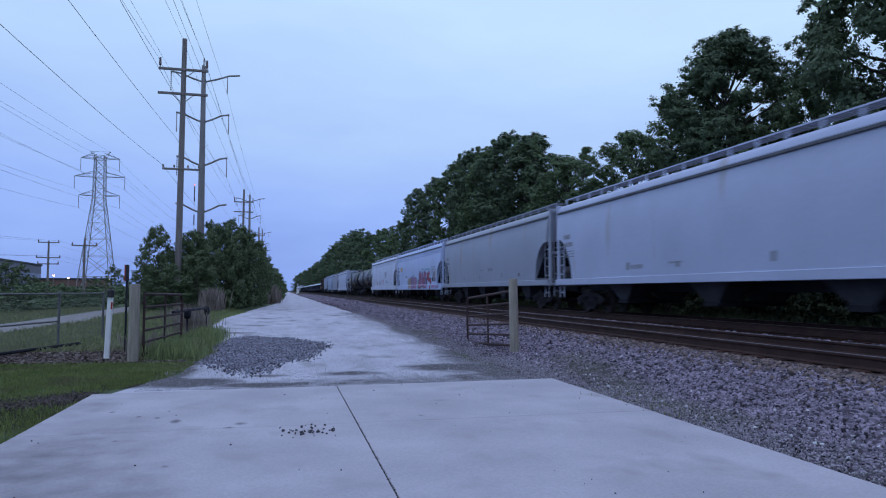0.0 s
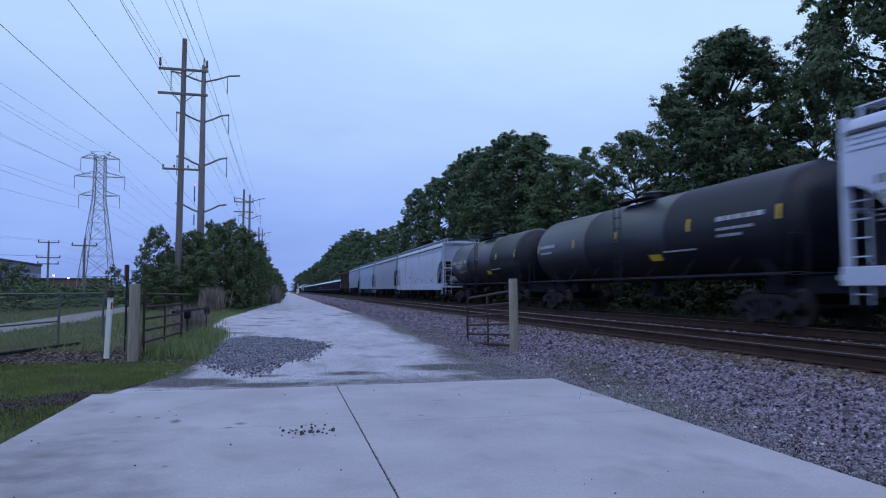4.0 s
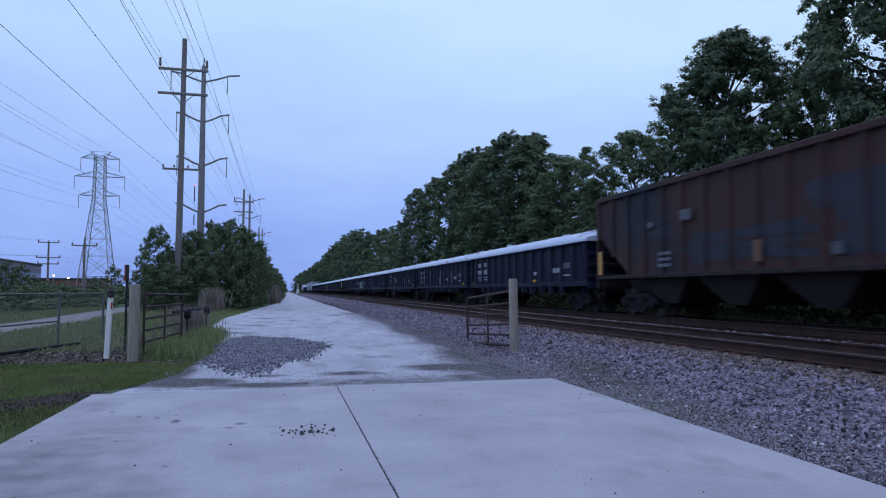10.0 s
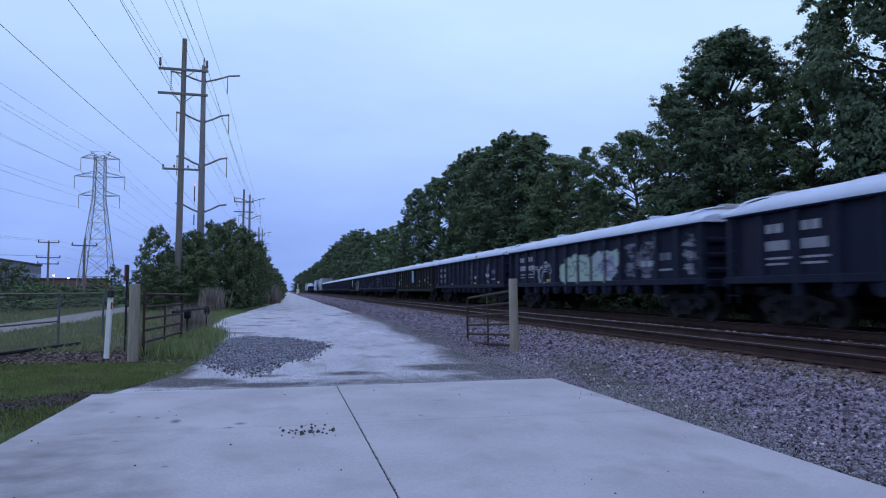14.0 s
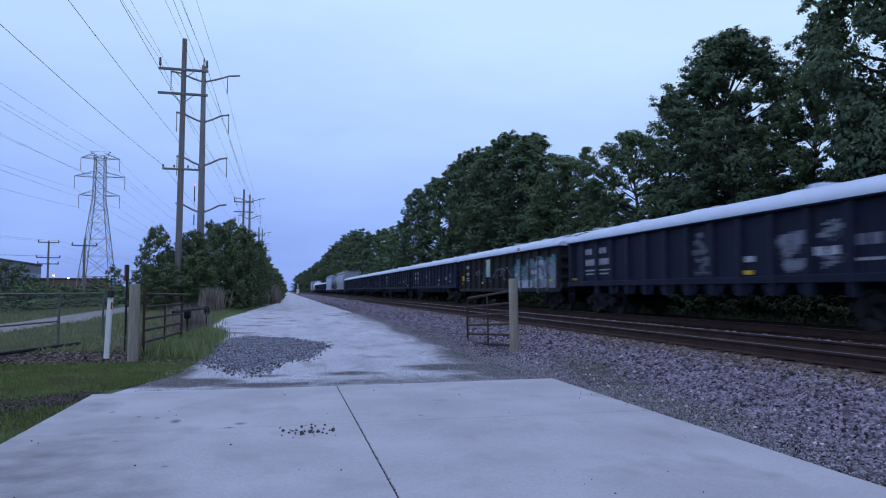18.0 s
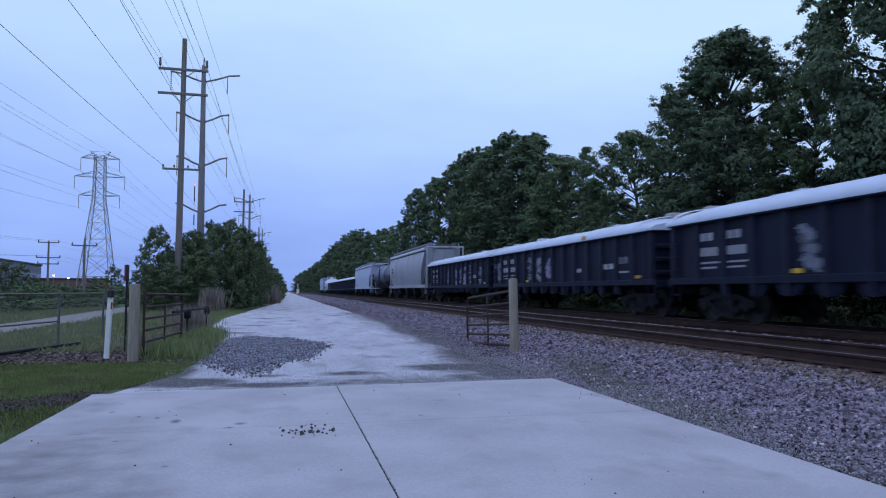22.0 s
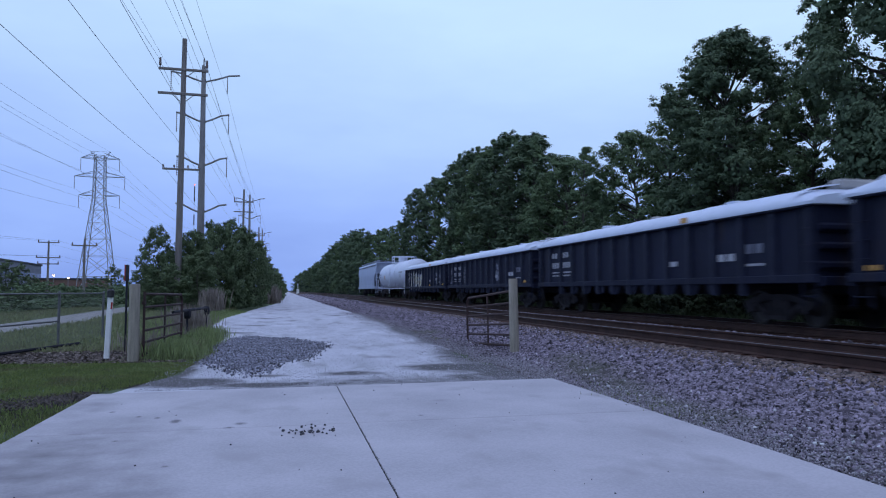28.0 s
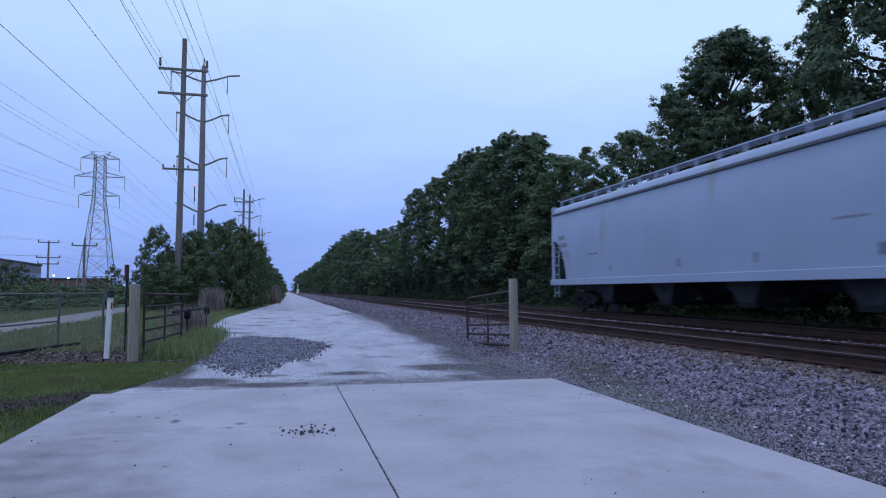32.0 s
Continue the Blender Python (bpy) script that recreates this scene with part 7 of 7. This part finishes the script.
def build_train():
    """Places along the track at 0 s, front of the train first."""
    B = lambda a, b: ((a + b) / 2 + 0.2, b - a)
    covered_hopper(*B(6.4, 26.5), M_HOPA, "white three-bay covered hopper car, lightly soiled", 3, seed=1)
    covered_hopper(*B(26.5, 46.6), M_HOPB, "light grey covered hopper car with grimy sides", 4, seed=2)
    c = covered_hopper(*B(46.6, 66.9), M_HOPC, "pale blue-grey covered hopper car with bright graffiti", 4, seed=3, bands=(3.54, 3.66, 3.78), data_panel=True, sill_z=(0.89, 1.28))
    side = hopper_face(3.91, 1.29)
    paint_piece(c, side, haze(-0.75, -1.2, 1.1, 1.7, "teal", 2)
                + [([(-1.3, 2.12), (-2.1, 2.25)], 0.06, "teal", "", 0.0), ([(-2.4, 2.3), (-3.0, 2.52), (-3.7, 2.46)], 0.05, "teal", "", 0.0), ([(-4.1, 2.42), (-4.9, 2.46), (-5.9, 2.38)], 0.07, "teal", "", 0.0), ([(0.2, 2.05), (1.1, 2.1)], 0.04, "teal", "", 0.0), ([(-6.1, 1.6), (-6.3, 2.2)], 0.1, "teal", "", 0.0)]
                + [([(3.2, 1.2), (2.5, 1.3)], 0.24, "yellow", "", 0.0), ([(1.9, 1.25), (-0.2, 1.3)], 0.30, "rose", "", 0.0), ([(-1.6, 1.35), (-2.8, 1.5), (-4.4, 1.45)], 0.42, "plum", "", 0.0)]
                + glyphs(3.45, 2.2, 1.0, 1.9, ("cream", "yellow"), 0.09, "plum", 0.055, 5)
                + glyphs(2.15, -0.5, 1.0, 2.0, ("rose", "lilac", "rose", "rose"), 0.095, "plum", 0.06, 9)
                + [([(-2.6, 1.0), (-2.3, 1.2), (-2.0, 1.0)], 0.10, "cream", "", 0.0)]
                + glyphs(-1.15, -4.7, 1.0, 2.3, ("rose", "pink", "rose", "pink", "rose"), 0.11, "plum", 0.075, 21)
                + glyphs(-1.3, -4.6, 1.1, 1.8, ("pink", "rose", "pink", "lilac"), 0.07, "plum", 0.035, 4)
                + [([(-4.85, 1.95), (-5.7, 2.15), (-5.0, 1.75), (-6.15, 1.55), (-5.85, 1.0)], 0.135, "red", "plum", 0.05)], 0.035, floor=0.9)
    paint_piece(c, side, haze(-6.5, -9.0, 0.98, 1.25, "lilac", 3) + glyphs(-6.9, -8.7, 1.0, 1.24, ("rose", "rose", "lilac"), 0.05, seed=2), 0.04, floor=0.9)
    paint_piece(c, side, glyphs(-7.05, -7.75, 1.6, 2.1, ("lilac",), 0.10, "faded", 0.06, 3), 0.04)
    part("placard", Geo().box(-1.612, -1.60, -7.1, -6.65, 1.55, 1.78), M_BLACK, c, "black square panel", smooth=None)
    part("placard", Geo().box(-1.612, -1.60, -8.0, -7.8, 1.7, 2.35), SPRAY["cream"], c, "pale buff strip", smooth=None)
    part("placard", Geo().box(-1.605, -1.595, 6.55, 7.45, 2.55, 2.95), M_ORANGE, c, "yellow square panel", smooth=None)
    d = covered_hopper(*B(66.9, 87.3), M_HOPD, "off-white covered hopper car with faded graffiti", 3, seed=4, bands=(3.54, 3.66, 3.78), sill_z=(0.91, 1.28))
    paint_piece(d, side, glyphs(6.6, 4.2, 1.45, 2.2, ("mist", "mist", "mist", "mist"), 0.05, seed=3), 0.04)
    paint_piece(d, side, glyphs(0.2, -1.6, 1.5, 2.05, ("blush", "blush", "pink"), 0.06, seed=8) + glyphs(2.6, 1.5, 1.45, 1.85, ("mist", "lilac"), 0.05, seed=6), 0.04)
    paint_piece(d, side, glyphs(-6.2, -6.9, 1.9, 2.5, ("blush",), 0.07, seed=12), 0.04)
    for y0, z0 in ((3.2, 1.5), (-3.6, 1.62)):
        part("placard", Geo().box(-1.60, -1.585, y0, y0 + 0.42, z0, z0 + 0.28), SPRAY["blue"] if y0 < 0 else M_ORANGE, d, smooth=None)
    for j in range(6):
        bars(d, -1.605, -2.3, 2.75 - 0.12 * j, 1.2, 0.05, M_INKG, n=6)
    tank_car(*B(87.3, 105.8), M_TANKBLACK, "black tank car with yellow reflective strips")
    tank_car(*B(105.8, 122.0), M_TANKBLACK, "black tank car with white lettering and yellow strips", seed=2)
    covered_hopper(*B(122.0, 142.2), M_HOPE, "white covered hopper car streaked with rust", 4, seed=5, bands=(3.64, 3.76), sill_z=(0.87, 1.28))
    covered_hopper(*B(142.2, 159.9), M_HOPF, "dull white covered hopper car with rusty eaves", 4, seed=6, sill_z=(0.99, 1.2))
    covered_hopper(*B(159.9, 176.8), M_HOPG, "pale blue-grey covered hopper car", 4, seed=7, sill_z=(1.05, 1.25), outlet=M_HOPH, data_panel=True)
    u = covered_hopper(*B(176.8, 193.8), M_HOPH, "mid-grey covered hopper car with tapered ends", 2, seed=8, cut=1.5, zc=2.35, sill=False, end_frame=False, text=1.35, ink=M_INKG, walk_up=0.07)
    for z in (3.20, 3.31, 3.42):
        part("emblem", Geo().box(-1.612, -1.60, -4.9, -4.2, z, z + 0.075), SPRAY["ghost"], u, "plain dark blue emblem bar", smooth=None)
    part("emblem", Geo().box(-1.612, -1.60, -4.8, -4.25, 2.86, 3.12), SPRAY["washed"], u, "plain faded red emblem field", smooth=None)
    for y0, y1, z0, z1, k in ((4.6, 3.0, 1.5, 1.95, 3), (0.3, -0.6, 1.75, 2.0, 4), (-1.2, -2.3, 1.6, 2.1, 5), (2.6, 1.9, 1.5, 1.8, 6)):
        paint_piece(u, hopper_face(3.91, 0.6), glyphs(y0, y1, z0, z1, ("white", "chalk")[:2 if k < 6 else 1], 0.045, seed=60 + k), 0.04)
    for y in (6.2, 3.6, 1.4, -0.9, -3.6):
        part("reflector", Geo().box(-1.605, -1.592, y, y + 0.38, 1.31, 1.42), M_ORANGE, u, "amber reflective strip", smooth=None)
    open_hopper(*B(193.8, 211.6), "rusty brown ribbed open-top hopper car")
    edges = [211.6 + (467.6 - 211.6) * k / 15 for k in range(16)]
    for k in range(15):
        flat = k in (6, 9)
        g = gondola(*B(edges[k], edges[k + 1]), M_GOND2 if flat else M_GOND, "brown-black gondola car with a white lid and graffiti" if flat else "black ribbed gondola car under an arched white lid", k, flat)
        body = (edges[1] - edges[0]) / 2 - 0.52
        face = gondola_face(body)
        if k in ART:
            panel_art(g, 40 + k, ART[k], body)
        if k == 2:
            ring = [(3.55 + 0.26 * math.cos(a), 2.05 + 0.22 * math.sin(a)) for a in (math.pi * q / 5 for q in range(11))]
            paint_piece(g, face, [(ring, 0.05, "faded", "", 0), ([(3.55, 1.8), (3.6, 1.3)], 0.08, "faded", "", 0), ([(3.7, 1.68), (3.35, 1.66)], 0.04, "chalk", "", 0), ([(2.75, 1.72), (2.3, 1.60), (1.95, 1.98), (1.75, 1.62)], 0.07, "chalk", "", 0)])
        if k == 4:
            paint_piece(g, face, haze(1.6, -2.9, 1.2, 2.1, "mint", 4) + [([(1.5, 1.35), (-2.2, 1.35)], 0.26, "mint", "", 0)] + glyphs(1.7, -2.9, 1.15, 2.1, ("mint", "mint", "mint", "chalk", "lilac"), 0.16, "mint", 0.06, 6) + glyphs(1.5, -2.7, 1.25, 2.0, ("ghost", "ghost", "faded", "ghost"), 0.03, seed=15))
            paint_piece(g, face, glyphs(5.0, 2.9, 0.95, 2.05, ("chalk", "chalk", "chalk"), 0.035, seed=17))
            paint_piece(g, face, glyphs(-4.6, -5.6, 1.3, 2.45, ("faded",), 0.07, "ghost", 0.04, 18))
        if k == 9:
            paint_piece(g, face, haze(-2.2, -7.2, 1.1, 2.2, "sea", 6) + glyphs(-2.6, -7.4, 0.95, 2.05, ("white", "faded", "chalk", "white"), 0.24, "sea", 0.08, 31) + [([(-3.0, 1.10), (-4.6, 1.12)], 0.18, "chalk", "", 0), ([(-5.0, 1.1), (-7.0, 1.12)], 0.15, "white", "", 0)] + glyphs(-3.4, -6.8, 1.35, 2.0, ("ghost", "ghost", "faded", "ghost"), 0.08, seed=33))
            paint_piece(g, face, glyphs(4.6, 1.3, 1.2, 2.1, ("faded", "ghost", "faded", "ghost"), 0.03, seed=27) + glyphs(1.2, -1.8, 1.15, 2.1, ("ghost", "faded", "faded"), 0.035, seed=25))
            part("panel", Geo().box(-1.575, -1.565, 1.4, 2.1, 1.55, 2.48), SPRAY["mint"], g, "pale green panel", smooth=None)
            part("panel", Geo().box(-1.581, -1.576, 1.5, 2.0, 1.60, 1.82), SPRAY["teal"], g, "teal stripe", smooth=None)
        if k == 6:
            part("panel", Geo().box(-1.575, -1.565, -0.6, 0.3, 1.5, 2.5), SPRAY["teal"], g, "teal painted panel", smooth=None)
    covered_hopper(*B(467.6, 487.2), M_HOPT, "pale grey covered hopper car with an open end cage", 4, seed=9, eave=3.98, cage=True, bulge=0.13, cut=1.0, zc=2.4, text=1.25, ink=M_INK, text_at=1.6)
    tank_car(*B(487.2, 502.8), M_TANKBLUE, "dark blue-black tank car with yellow labels", seed=3)
    w = covered_hopper(*B(502.8, 523.3), M_HOPI, "white covered hopper car with rust along the eave", 3, seed=10)
    r = random.Random(71)
    streaks = []
    for k in range(34):
        y = 8.6 - 0.52 * k + r.uniform(-0.2, 0.2)
        streaks.append(([(y, 4.03), (y - r.uniform(0.2, 0.6), 4.03 + r.uniform(-0.02, 0.03))], 0.07 * r.uniform(0.5, 1.2), "rust" if r.random() < 0.6 else "washed_rust", "", 0.0))
    paint_piece(w, lambda y, z: np.interp(z, [3.96, 4.07, 4.16, 4.22], [-1.504, -1.474, -1.405, -1.265]), streaks, 0.04, "rust_streak", floor=3.97)
    edges = [523.3 + (591.2 - 523.3) * k / 4 for k in range(5)]
    for k in range(4):
        g = gondola(*B(edges[k], edges[k + 1]), M_GOND, "black ribbed gondola car under an arched white lid", 20 + k)
        if k == 3:
            paint_piece(g, gondola_face(8.0), glyphs(5.7, 1.0, 1.0, 2.3, ("cream", "cream", "cream", "cream"), 0.20, "chalk", 0.07, 12) + glyphs(5.4, 1.2, 0.9, 2.2, ("cream", "ghost", "cream", "ghost", "chalk"), 0.07, "chalk", 0.03, 14) + [([(0.6, 2.3), (0.3, 1.0)], 0.1, "chalk", "", 0)])
        if 20 + k in ART:
            panel_art(g, 60 + k, ART[20 + k], (edges[1] - edges[0]) / 2 - 0.52)
    tank_car(*B(591.2, 610.9), M_TANKWHITE, "white pressure tank car with a railed dome", radius=1.42, axis=2.42, pressure=True, stripes=False)
    covered_hopper(*B(610.9, 631.2), M_HOPL, "pale grey four-bay covered hopper car, the last of the train", 4, seed=11)


build_train()


# ---- tracks and loose stuff ----
track("track_near", XN, "rusty steel railway track on wooden ties")
track("track_far", XF, "steel railway track on wooden ties under the train")
ballast_stones()
grass_patches()


def motions():
    """The train runs past at a steady speed."""
    for car, mid in CARS:
        walk(car, [(0.0, pose(XF, mid, ZR)), (SECONDS, pose(XF, mid - SPEED * SECONDS, ZR))])


motions()
